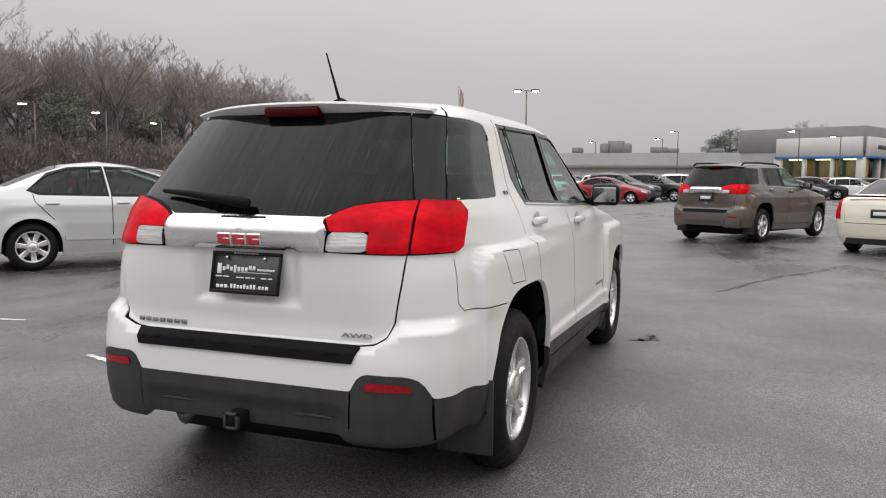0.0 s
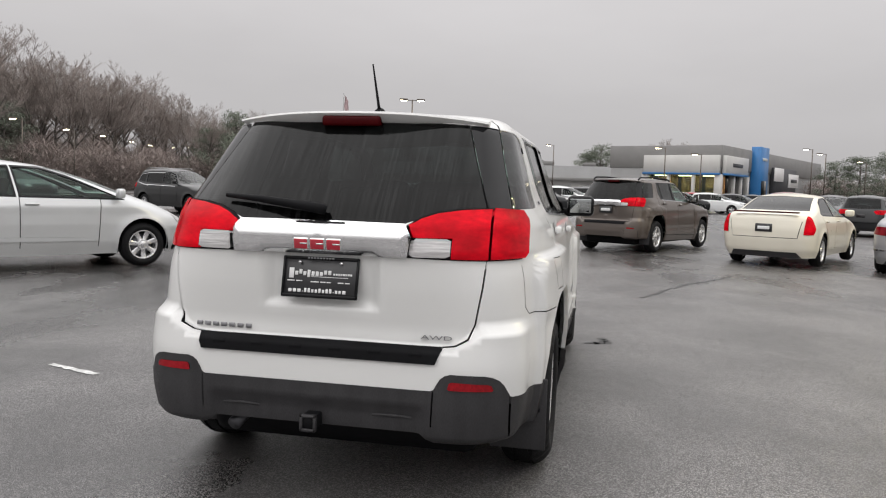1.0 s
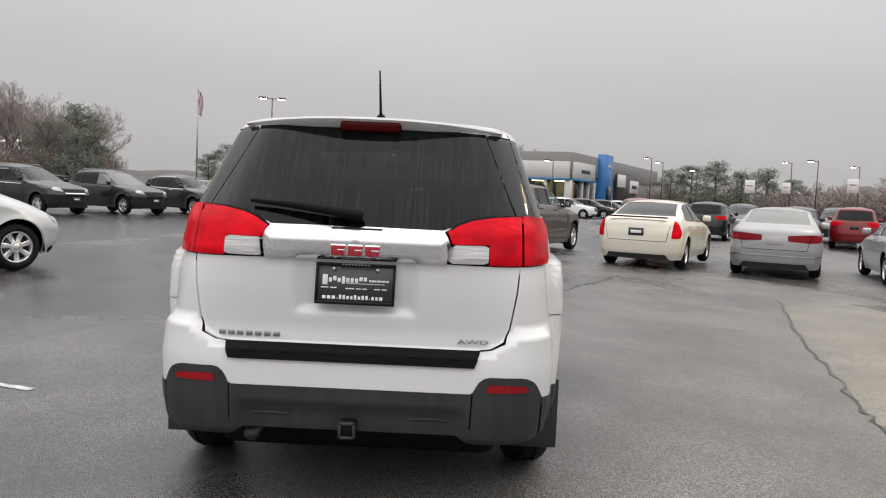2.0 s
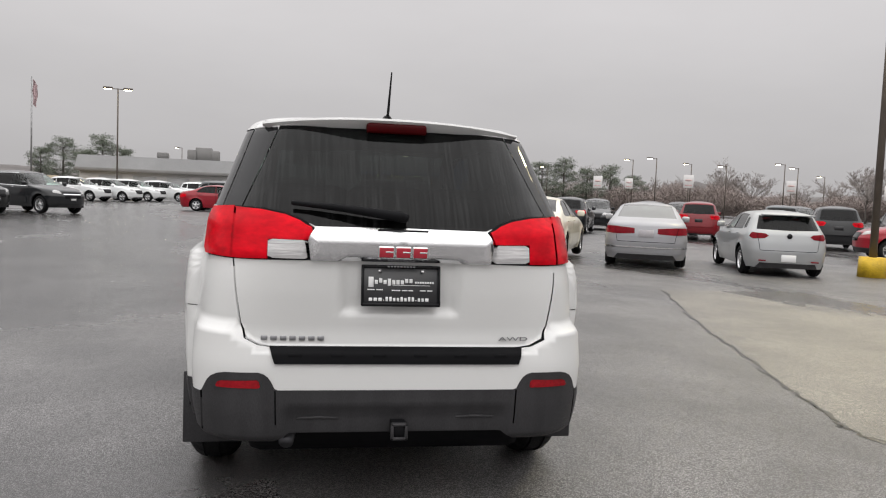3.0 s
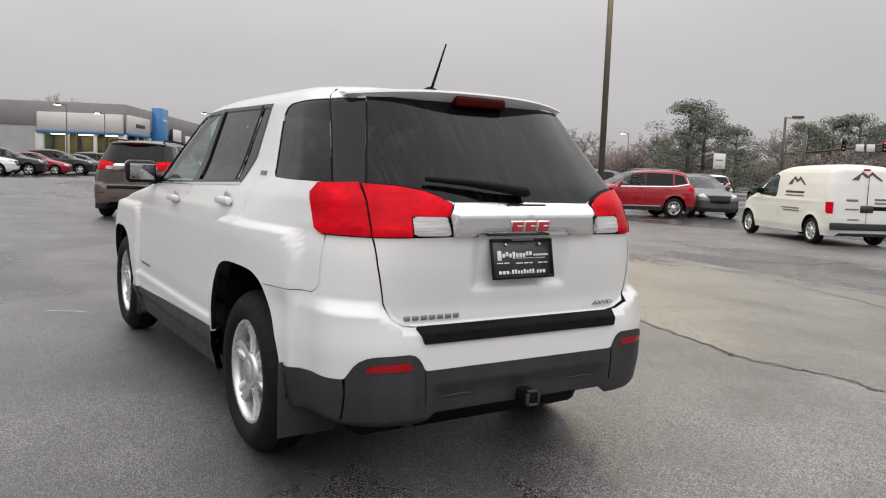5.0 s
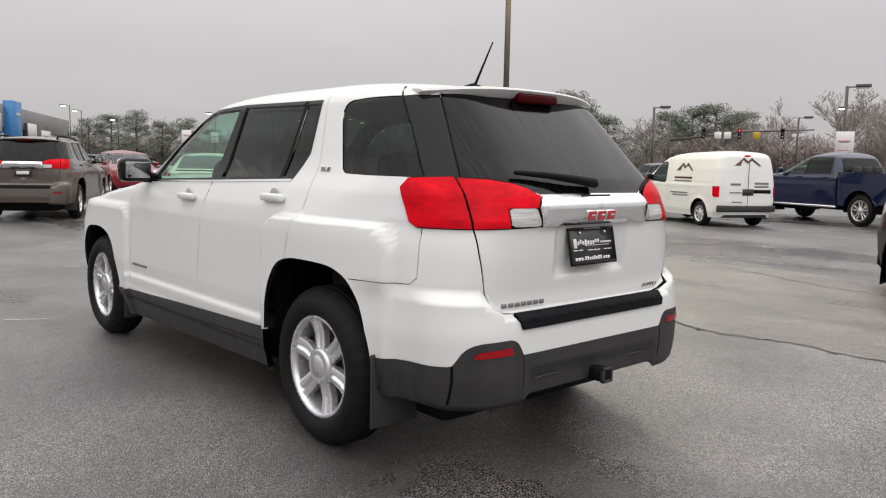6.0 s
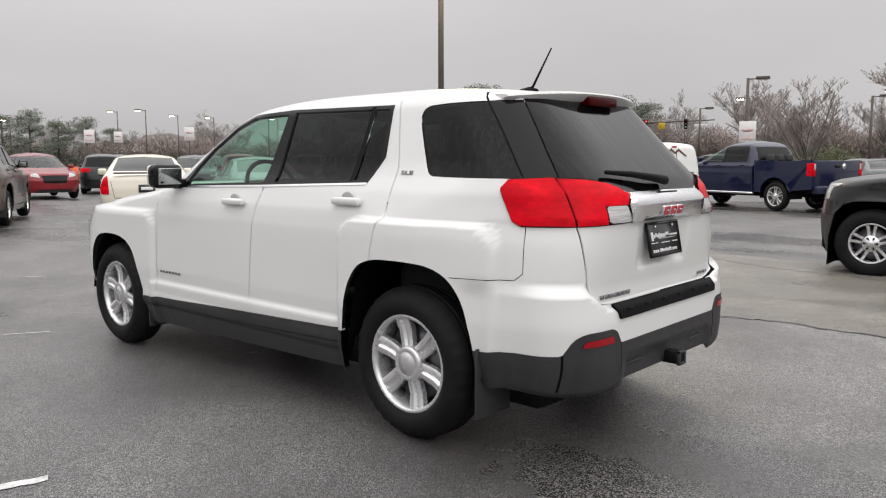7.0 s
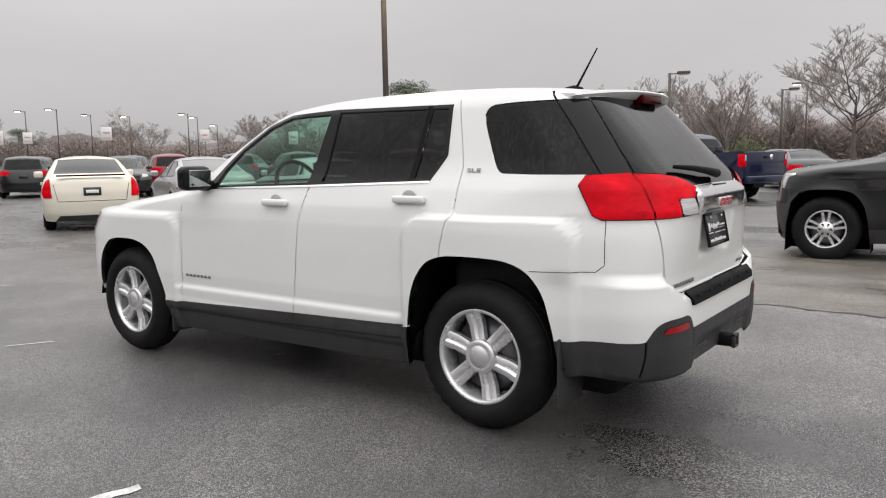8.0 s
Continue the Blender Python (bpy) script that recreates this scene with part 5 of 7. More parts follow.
        feats.append(A(part="rocker_cladding", pair=True, mat=M_CLAD, depth=-0.004, pts=S((0.4, 0.42), (w_ - 0.4, 0.42), (w_ - 0.4, 0.2), (0.4, 0.2))))
        feats.append(A(part="head_lamp", pair=True, mat=M_CLEAR, depth=-0.006, pts=F((0.70, 0.90), (0.66, 1.08)) + S((w_ + 0.38, 1.095), (w_ + 0.38, 1.07), (w_ + 0.47, 1.045), (w_ + 0.52, 0.90))))
    else:
        feats.append(A(part="head_lamp", pair=True, mat=M_CLEAR, depth=-0.006, pts=F((0.46, zh - 0.06), (0.50, zh + 0.05)) + S(((t["wb"] + 0.50) * sy, zh + 0.09), ((t["wb"] + 0.58) * sy, zh - 0.02))))
    feats.append(A(part="grille", mat=M_GLOSSBLACK, depth=-0.004, pts=F((0, zh + 0.02), (0.42, zh + 0.01), (0.36, zh - 0.24), (0, zh - 0.26))))
    if not big:
        feats.append(A(part="front_valance", mat=M_CLAD, depth=-0.003, pts=F((0, 0.38 * sz), (0.55, 0.36 * sz), (0.6, zb), (0, zb))))
    feats += list(spec_extra)
    ra = t["arch"] * (0.5 + sz / 2)
    wr = t["wr"] * (0.5 + sz / 2)
    for yc in ((0.0, t["wb"] * sy) if kind != "cab" else (t["wb"] * sy,)):
        if big:
            feats.append(A(part="none", mat=M_BLACK, smooth=2, pts=S(*[(yc + a, z) for a, z in BIG_ARCH])))
            continue
        feats.append(A(part="none", mat=M_BLACK, pts=S(*[(yc + ra * 1.02, 0.05)] + arc(yc, wr + 0.02, ra, 0, 180, 14) + [(yc - ra * 1.02, 0.05)])))
    spec = A(YR=[(z * sz, y * sy) for z, y in t["YR"]], YF=[(z * sz, y * sy) for z, y in t["YF"]], HW=[(z * sz, h) for z, h in t["HW"]],
             LR={"cab": [(0, 0.08), (zt, 0.12)], "van": [(0, 0.20), (zt, 0.22)]}.get(kind, [(0, 0.46), (belt, 0.44), (zt, 0.34)]), LF=[(0, 0.75), (belt, 0.6), (zt, 0.45)] if kind != "bigsuv" else [(0, 0.62), (1.2, 0.60), (zt, 0.45)],
             NR=4.0 if kind not in ("van",) else 6.0, NF=3.0 if kind != "bigsuv" else 3.2, features=feats, paint=paint_mat, span=5.6,
             disp=lambda x, y, z: 0.022 * sum(np.exp(-((np.hypot(y - yc, z - wr) - ra) / 0.07) ** 2) for yc in (0.0, t["wb"] * sy)) + 0.012 * np.exp(-((z - belt + 0.12) / 0.05) ** 2) * bandf(y, -0.3, t["wb"] * sy + 0.2, 0.3))
    sf, _ = build_shell(spec, root, step)
    hw = float(tab(t["HW"], 0.5))
    for sd in (-1, 1):
        for yc in (0.0, t["wb"] * sy):
            if kind == "cab" and yc == 0:
                continue
            if big:
                arch_liner(root, [(yc + a * 1.02, z + 0.01) for a, z in BIG_ARCH], hw - 0.02, side=sd)
                continue
            arch_liner(root, [(yc + ra * 1.03, 0.25)] + arc(yc, wr + 0.02, ra * 1.02, 0, 180, 14) + [(yc - ra * 1.03, 0.25)], hw - 0.02, side=sd)
        for yc in (0.0, t["wb"] * sy):
            w = wheel_mesh(wr, 0.22, wr * (0.60 if kind == "bigsuv" else 0.66), {"five": 5, "split": 5, "vee": 5, "seven": 7}.get(wheel, 8), root, sd, wheel, tread=tread, seg=36 if near else 22)
            w.matrix_basis = pose(sd * (hw - 0.105), yc, wr)
        # mirror and handles
        y_m = t["win_f"][0][0] * sy - 0.06
        part("door_mirror", box_bm(0.18, 0.10, 0.14, (sd * (hw + 0.06), y_m, belt + 0.07), 0.035, 2), paint_mat if kind != "van" else M_BLACK, root)
        if kind != "van":
            for y in (t["win_f"][1][0] * sy + 0.12, t["win_r"][1][0] * sy + 0.14):
                p, n = on_skin(sf, "S", y, belt - 0.10, 0.016, sd)
                part("door_handle", box_bm(0.03, 0.18, 0.03, tuple(p), 0.01, 1), paint_mat if not chrome else M_CHROME, root)
        if rails:
            y0, y1 = t["win_f"][2][0] * sy + 0.1, (t["YR"][-3][1] + 0.15) * sy
            x = float(tab(t["HW"], 0.955 * t["H"])) - 0.02
            vs, fs = tube([(sd * x, y0, 0.965 * zt), (sd * x, y0 - 0.15, zt * 0.995), (sd * x, y1 + 0.15, zt * 0.995), (sd * x, y1, 0.965 * zt)], 0.018, 6)
            mesh_part("roof_rail", vs, fs, M_STEEL, root)
    if kind != "cab":
        yb = float(sf.at(np.array([0.0]), np.array([z1 + 0.02 if kind != "van" else 0.75]))[0][1])
        zp = (z1 + 0.06) if kind in ("sedan",) else ((0.86 * sz) if kind != "hatch" else 0.42)
        p, n = on_skin(sf, "R", 0.0, zp, 0.008)
        part("number_plate", box_bm(0.31, 0.012, 0.155, tuple(p), 0.003, 1), plate_mat or M_PLATE, root)
    part("underbody", box_bm(1.36, (t["wb"] + 1.2) * sy, 0.22, (0, t["wb"] * sy / 2, zb + 0.13), 0.05, 1), M_BLACK, root)
    ys = t["seats"]
    cabin(root, ys[0] * sy, 0.58, ys[1] * sy, floor=0.34 * sz, top=ys[2] * sz, wheel=False)
    return root, sf


def azpose(x, y, az):
    return pose(x, y, ground_z(x), 0, 0, -az)


P_SILVER = paint("silver_paint", (0.58, 0.59, 0.60), 0.35)
P_CREAM = paint("pearl_cream_paint", (0.72, 0.68, 0.58))
P_BROWN = paint("taupe_paint", (0.122, 0.102, 0.09), 0.5)
P_LTSILVER = paint("light_silver_paint", (0.40, 0.41, 0.42), 0.4)
P_ACC = paint("grey_silver_paint", (0.37, 0.37, 0.39), 0.4)
P_RED = paint("red_paint", (0.27, 0.005, 0.016))
P_DKRED = paint("dark_red_paint", (0.20, 0.008, 0.014))
P_BLACK = paint("black_paint", (0.008, 0.0085, 0.009))
P_BLUE = paint("navy_paint", (0.004, 0.007, 0.034))
P_VAN = paint("van_white_paint", (0.74, 0.735, 0.71))
P_GREY = paint("grey_paint", (0.07, 0.078, 0.082), 0.3)
P_DKGREY = paint("dark_grey_paint", (0.013, 0.014, 0.016))
P_FWHITE = paint("plain_white_paint", (0.74, 0.75, 0.75))

brown_suv = tagged(empty("suv", azpose(1.53, 14.5, 26.5)), "taupe metallic compact SUV with roof rails, parked on wet asphalt", "car")
sfb = compact_suv(brown_suv, P_BROWN, detail=False, step=0.06)
pl_ob = part("number_plate", box_bm(0.30, 0.01, 0.15, (0, -0.845, 0.94), 0.003, 1), M_PLATE, brown_suv)

silver_sedan, _ = vehicle("sedan", "cabsedan", P_SILVER, azpose(-7.86, 4.95, 35), "silver four-door sedan with alloy wheels, parked on wet asphalt", height=1.05, wheel="seven", spec_extra=[dict(part="side_moulding", pair=True, mat=P_SILVER, depth=-0.016, pts=S((2.02, 0.40), (2.02, 0.455), (0.40, 0.47), (0.40, 0.415)))], step=0.05, near=True, rear_glass=M_GLASS_FAR, lamps="corner")
cream_sedan, _ = vehicle("sedan", "sedan", P_CREAM, azpose(4.57, 12.92, 27), "pearl cream sedan with tall red lamps, parked on wet asphalt", lamps="blade", step=0.05, near=True, wheel="split")
older_sedan, _ = vehicle("sedan", "sedan", P_ACC, azpose(7.2, 12.5, 25), "older silver-grey sedan with wide red lamps on wet asphalt", lamps="wide", step=0.055, near=True, rear_glass=M_SKY_FILM, lens=M_LENS, plate_mat=M_GREYPLATE,
                          spec_extra=[dict(part="bumper_strip", mat=M_CHROME, depth=-0.012, pts=R((0, 0.455), (0.7, 0.455)) + S((-0.55, 0.455), (-0.55, 0.48)) + R((0.7, 0.48), (0, 0.48)))])
hatchback, _ = vehicle("hatchback", "hatch", P_LTSILVER, azpose(9.8, 11.4, 18.7) @ Matrix.Diagonal((0.95, 1, 0.965, 1)), "light silver five-door hatchback on wet asphalt", lamps="corner", step=0.05, near=True, plate_mat=M_INK, wheel="split", lens=M_LENS)
red_suv, _ = vehicle("suv", "suv", P_RED, azpose(19.8, 16.1, -64), "bright red family SUV beside the lamp post", lamps="corner", step=0.06, near=True, rails=True, wheel="vee", clad=True,
                     spec_extra=[dict(part="sill_strip", pair=True, mat=M_CHROME, depth=-0.012, pts=S((2.3, 0.40), (2.3, 0.435), (0.5, 0.435), (0.5, 0.40))),
                                 dict(part="window_trim", pair=True, mat=M_CHROME, depth=-0.008, pts=S((2.1, 1.075), (0.0, 1.12), (-0.55, 1.22), (-0.50, 1.42), (-0.52, 1.42), (-0.57, 1.20), (0.0, 1.10), (2.1, 1.055)))])
grey_suv, _ = vehicle("suv", "suv", P_GREY, azpose(22.8, 17.8, 208), "grey small SUV with black grille, parked nose out", height=0.93, length=0.95, clad=True)
cargo_van, van_sf = vehicle("van", "van", P_VAN, azpose(15.6, 6.9, 26.3), "white cargo van with roof-shaped company mark on doors", "van", lamps="tall", step=0.06, near=True, wheel="turbine")
black_suv, big_sf = vehicle("suv", "bigsuv", P_BLACK, azpose(7.8, -3.1, -3), "large black SUV with machined alloy wheels", lamps="corner", step=0.045, near=True, wheel="vee", tread=True)
black_row_suv, _ = vehicle("suv", "suv", P_BLACK, azpose(-16.6, 25.1, 115), "black three-row SUV with chrome grille, parked nose out", length=1.08, height=1.05, chrome=True, rails=True, wheel="split", step=0.07,
                     spec_extra=[dict(part="window_trim", pair=True, mat=M_CHROME, depth=-0.008, pts=S((2.1, 1.075), (0.0, 1.115), (-0.50, 1.21), (-0.38, 1.50), (0.1, 1.565), (1.2, 1.575), (1.2, 1.59), (0.1, 1.58), (-0.42, 1.51), (-0.54, 1.20), (0.0, 1.095), (2.1, 1.055))), dict(part="grille_bar", mat=M_CHROME, depth=-0.01, pts=F((0, 0.80), (0.40, 0.80), (0.40, 0.765), (0, 0.765)))])
row_suv, _ = vehicle("suv", "suv", P_BLACK, azpose(-14.5, 28.1, 119), "black SUV with roof rails, parked nose out", height=1.03, rails=True, glass=M_SKY_FILM)
grey_row_suv, _ = vehicle("suv", "suv", P_DKGREY, azpose(-12.5, 31.0, 124), "dark grey crossover SUV parked nose out", chrome=True, wheel="split", step=0.07,
                     spec_extra=[dict(part="window_trim", pair=True, mat=M_CHROME, depth=-0.008, pts=S((2.1, 1.075), (0.0, 1.115), (-0.50, 1.21), (-0.38, 1.50), (0.1, 1.565), (1.2, 1.575), (1.2, 1.59), (0.1, 1.58), (-0.42, 1.51), (-0.54, 1.20), (0.0, 1.095), (2.1, 1.055))), dict(part="grille_bar", mat=M_CHROME, depth=-0.01, pts=F((0, 0.80), (0.40, 0.80), (0.40, 0.765), (0, 0.765)))])
red_sedan, _ = vehicle("sedan", "sedan", P_RED, azpose(-6.1, 39.9, 96), "bright red sedan parked across the lot", wheel="five")
red_cross, _ = vehicle("suv", "suv", P_DKRED, azpose(8.2, 29.0, 188), "dark red crossover SUV parked nose out", height=0.97)
dark_cross, _ = vehicle("suv", "suv", P_DKGREY, azpose(11.3, 29.6, 27), "dark grey crossover SUV seen from behind", height=0.97)
red_back, _ = vehicle("suv", "suv", P_DKRED, azpose(16.6, 27.6, 27), "red SUV seen from behind among parked cars", wheel="five")
dark_row, _ = vehicle("suv", "suv", P_DKGREY, azpose(14.6, 28.2, 207), "dark grey SUV parked nose out", height=0.95)
dark_back, _ = vehicle("suv", "suv", P_DKGREY, azpose(19.6, 22.6, 30), "dark SUV seen from behind among parked cars")

# pickup: cab from the body builder, open bed behind it
pickup, _ = vehicle("pickup_truck", "cab", P_BLUE, azpose(19.6, 4.6, 21) @ Matrix.Diagonal((1, 1, 1.03, 1)), "dark blue crew-cab pickup truck with chrome step and red lamps", "pickup truck", lamps="none", near=True, step=0.06, wheel="split")
def truck_bed(root):
    for sd in (-1, 1):
        out = [(-1.18, 0.62), (-1.18, 1.34), (0.70, 1.36), (0.70, 0.50), (0.50, 0.50)] + arc(0, 0.42, 0.49, 10, 170, 12) + [(-0.52, 0.56)]
        vs = [(sd * (1.0 if z > 0.6 else 0.97), y, z) for y, z in out] + [(sd * 0.90, y, z) for y, z in out]
        n = len(out)
        fs = [tuple(range(n)), tuple(range(n, 2 * n))[::-1]] + [(i, (i + 1) % n, n + (i + 1) % n, n + i) for i in range(n)]
        mesh_part("bed_side", vs, fs, P_BLUE, root, smooth=False)
        arch_liner(root, arc(0, 0.42, 0.50, -10, 190, 14), 0.95, side=sd)
        tl = part("tail_lamp", box_bm(0.13, 0.20, 0.34, (sd * 0.945, -1.105, 1.12), 0.025, 3), M_RED, root, "red lamp lens")
        part("clear_lens", box_bm(0.07, 0.02, 0.15, (sd * 0.925, -1.20, 1.19), 0.008, 2), M_CLEAR, tl)
    tg = part("tailgate", box_bm(1.80, 0.07, 0.66, (0, -1.16, 1.02), 0.015, 2), P_BLUE, root)
    part("maker_mark", cyl_bm(0.075, 0.075, 0.02, 24, pose(0.25, -1.20, 1.2, 90)), M_CHROME, tg)
    part("gate_handle", box_bm(0.22, 0.03, 0.07, (0, -1.20, 1.2), 0.01, 2), M_GLOSSBLACK, tg)
    part("rear_bumper", box_bm(1.86, 0.16, 0.2, (0, -1.22, 0.60), 0.03, 2), P_BLUE, root)
    part("bed_floor", box_bm(1.8, 1.85, 0.06, (0, -0.22, 0.80), 0.01), M_BLACK, root)
    part("front_bed_wall", box_bm(1.8, 0.05, 0.6, (0, 0.68, 1.06), 0.01), P_BLUE, root)
    for sd in (-1, 1):
        part("side_step", box_bm(0.10, 2.3, 0.06, (sd * 0.98, 1.85, 0.46), 0.02, 2), M_CHROME, root, "chrome side step")


truck_bed(pickup)
# van markings: a brown roof-shaped mark and plain bars for writing, on side, rear doors
M_MARK = mat("brown_decal", (0.10, 0.045, 0.03), rough=0.4, vary=0.3, scale=9)
M_DECAL = mat("grey_decal", (0.16, 0.15, 0.15), rough=0.5, vary=0.2, scale=9)
for z, y0, y1, mt in ((1.18, 0.35, 1.15, M_MARK), (1.10, 0.35, 1.15, M_DECAL), (0.80, 0.5, 1.3, M_DECAL), (0.74, 0.5, 1.2, M_DECAL)):
    p, n = on_skin(van_sf, "S", (y0 + y1) / 2, z, 0.006)
    part("decal_bar", box_bm(0.004, y1 - y0, 0.05 if mt is M_MARK else 0.03, tuple(p), 0.001, 1), mt, cargo_van)
roof_pts = [(-0.38, 0), (-0.10, 0.20), (0.02, 0.11), (0.12, 0.20), (0.38, 0.0), (0.31, 0.0), (0.12, 0.13), (0.0, 0.05), (-0.12, 0.14), (-0.16, 0.10), (-0.2, 0.0)]


def roof_mark(p, n):
    k = len(roof_pts)
    vs = [(x, z, 0.0) for x, z in roof_pts] + [(x, z, 0.004) for x, z in roof_pts]
    fs = [tuple(range(k))[::-1], tuple(range(k, 2 * k))] + [(i, (i + 1) % k, k + (i + 1) % k, k + i) for i in range(k)]
    ob = mesh_part("roof_mark", vs, fs, M_MARK, cargo_van, smooth=False)
    place_on(ob, p, n)


roof_mark(*on_skin(van_sf, "S", 0.72, 1.36, 0.006))
roof_mark(*on_skin(van_sf, "R", 0.0, 1.50, 0.006))
for x, z, w, h in ((-0.35, 1.05, 0.35, 0.05), (0.38, 1.08, 0.5, 0.05), (0.38, 1.0, 0.5, 0.04), (-0.35, 0.85, 0.4, 0.03), (-0.3, 0.62, 0.35, 0.03)):
    p, n = on_skin(van_sf, "R", abs(x), z, 0.005, -1 if x < 0 else 1)
    ob = part("decal_bar", box_bm(w * 0.8, h, 0.004, (0, 0, 0), 0.001, 1), M_DECAL, cargo_van)
    place_on(ob, p, n)
part("door_gap", box_bm(0.012, 0.012, 1.2, (0, -0.735, 1.05), 0.002, 1), M_BLACK, cargo_van)
part("plate_recess", box_bm(0.5, 0.02, 0.09, (0.40, -0.728, 0.88), 0.005, 1), M_BLACK, cargo_van)
part("rear_bumper", box_bm(1.62, 0.10, 0.16, (0, -0.70, 0.46), 0.03, 2), M_CLAD, cargo_van)
part("high_brake_lamp", box_bm(0.16, 0.02, 0.04, (0, -0.64, 1.74), 0.006, 1), M_RED, cargo_van)

# ---------------------------------------------------------------- cars further off
protos = {}


def far_car(kind, paint_mat, x, y, az, label, group="rows of parked cars", **kw):
    key = (kind, paint_mat.name, tuple(sorted(kw.items(), key=str)))
    if key not in protos:
        ob, _ = vehicle("suv" if kind == "suv" else kind, kind, paint_mat, azpose(x, y, az), label, step=0.10, **kw)
        tagged(ob, group=group)
        protos[key] = ob
    else:
        copy_thing(protos[key], azpose(x, y, az))


W_, D_, R_, G_ = P_FWHITE, P_DKGREY, P_RED, P_GREY
LW, LD, LR_, LG = "white SUV in a row of dealer stock", "dark SUV in a row of dealer stock", "red car in a row of dealer stock", "grey car in a row of dealer stock"
row = [("suv", W_, LW), ("suv", W_, LW), ("suv", W_, LW), ("suv", D_, LD), ("suv", G_, LG), ("suv", D_, LD), ("suv", W_, LW), ("suv", D_, LD), ("sedan", R_, LR_), ("suv", D_, LD), ("sedan", G_, LG), ("suv", D_, LD), ("suv", R_, LR_)]
# dealer row that runs from beyond the red sedan towards the showroom
for i, (k_, p_, l_) in enumerate(row):
    far_car(k_, p_, *((-16.0 + 3.0 * i, 63.0 + 0.6 * i) if i < 4 else (-5.8 + 1.75 * (i - 4), 43.5 + 2.7 * (i - 4))), 108, l_)
for i, k_ in enumerate((0, 3, 5, 1, 8, 4, 3, 11, 6, 3, 12, 5)):
    a_, b_, c_ = row[k_]
    far_car(a_, b_, 9.0 + 2.5 * i, 62.0 + 4.2 * i, 118, c_)
for i, k_ in enumerate((4, 0, 3, 1, 5, 4, 0, 11, 3, 6)):
    a_, b_, c_ = row[k_]
    far_car(a_, b_, -40 + 3.1 * i, 74 + 0.8 * i, 112, c_)
for i, k_ in enumerate((3, 5, 4, 3, 1, 11, 8, 3)):
    a_, b_, c_ = row[k_]
    far_car(a_, b_, -28 - 3.0 * i, 30 + 2.2 * i, 118, c_)
for x, y, az, k_ in ((24, 24, 30, 3), (26.5, 22.5, 30, 5), (21.5, 29, 30, 4), (25, 33, 205, 3), (29, 29, 205, 11), (33, 26, 205, 3), (31, 18.5, 205, 4), (36, 22, 30, 5), (40, 30, 30, 0), (20, 36, 205, 5), (16, 38, 205, 3),
                     (13.5, 42, 205, 11), (27, 13, 30, 5), (34.5, 12.5, 25, 3), (25.5, 3.6, 60, 10), (31, 5.5, 60, 10), (21.0, -1.4, 150, 10), (29.0, -1.0, 60, 3)):
    a_, b_, c_ = row[k_]
    far_car(a_, b_, x, y, az, c_)


for az_, d_, k_ in ((-18.8, 60, 0), (-16.6, 61, 1), (-14.6, 62, 6), (-20.8, 58, 3), (-12.9, 66, 0)):
    a_, b_, c_ = row[k_]
    far_car(a_, b_, d_ * math.sin(radians(az_)), -3.5 + d_ * math.cos(radians(az_)), 112, c_)

# ---------------------------------------------------------------- lamp posts, signs
M_LAMP = mat("lit_lamp_lens", (0.9, 0.85, 0.7), rough=0.3, emit=(1.0, 0.88, 0.58), emit_strength=14.0)
M_SIGN = mat("white_sign", (0.72, 0.70, 0.69), rough=0.5, vary=0.06, scale=3)
M_SIGNRED = mat("faded_red_print", (0.62, 0.44, 0.42), rough=0.5, vary=0.2, scale=5)
M_YELLOW = mat("yellow_base_paint", (0.52, 0.34, 0.015), rough=0.55, vary=0.3, scale=5, fine=0.2, fine_scale=40, bump=0.3, bump_scale=30)


def lamp_post(x, y, h, heads=2, az=0.0, base=None, r=0.075, lit=True, pm=None, label=""):
    root = tagged(empty("street_lamp", pose(x, y, ground_z(x), 0, 0, -az)), label or ("tall parking lot lamp post with lit lamp heads" if lit else "tall square lamp post with unlit lamp head"), "street lamp", "parking lot lamps")
    pm = pm or M_POLE
    part("pole", cyl_bm(r, r * 0.75, h, 10, Matrix.Translation((0, 0, h / 2))), pm, root)
    for i in range(heads):
        sd = -1 if i == 0 else 1
        arm = part("arm", box_bm(0.5, 0.06, 0.06, (sd * 0.25, 0, h - 0.05), 0.01, 1), pm, root)
        hd = part("lamp_head", box_bm(0.72, 0.36, 0.16, (sd * 0.75, 0, h), 0.04, 2), pm, root)
        part("lens", box_bm(0.56, 0.28, 0.08, (sd * 0.75, 0, h - 0.09), 0.03, 2), M_LAMP if lit else M_CLEAR, hd)
    if base:
        part("painted_base", cyl_bm(0.30, 0.28, base, 20, Matrix.Translation((0, 0, base / 2))), M_YELLOW, root, "chipped yellow concrete base")
    return root


def at_az(az, dist):
    """A spot dist metres off in compass direction az from the stretch of the walk that faces it."""
    ex = float(np.interp(az, (-50, -14, 5, 25, 40, 52, 62, 80), (1.7, 1.4, 0.4, -0.8, -1.4, -1.9, -3.0, -3.7)))
    ey = float(np.interp(az, (-50, -14, 5, 25, 40, 52, 62, 80), (-3.33, -3.5, -3.8, -3.75, -3.55, -3.3, -2.7, -2.2)))
    return ex + dist * math.sin(radians(az)), ey + dist * math.cos(radians(az))


def hz(el, dist):
    return 1.29 + dist * math.tan(radians(el))


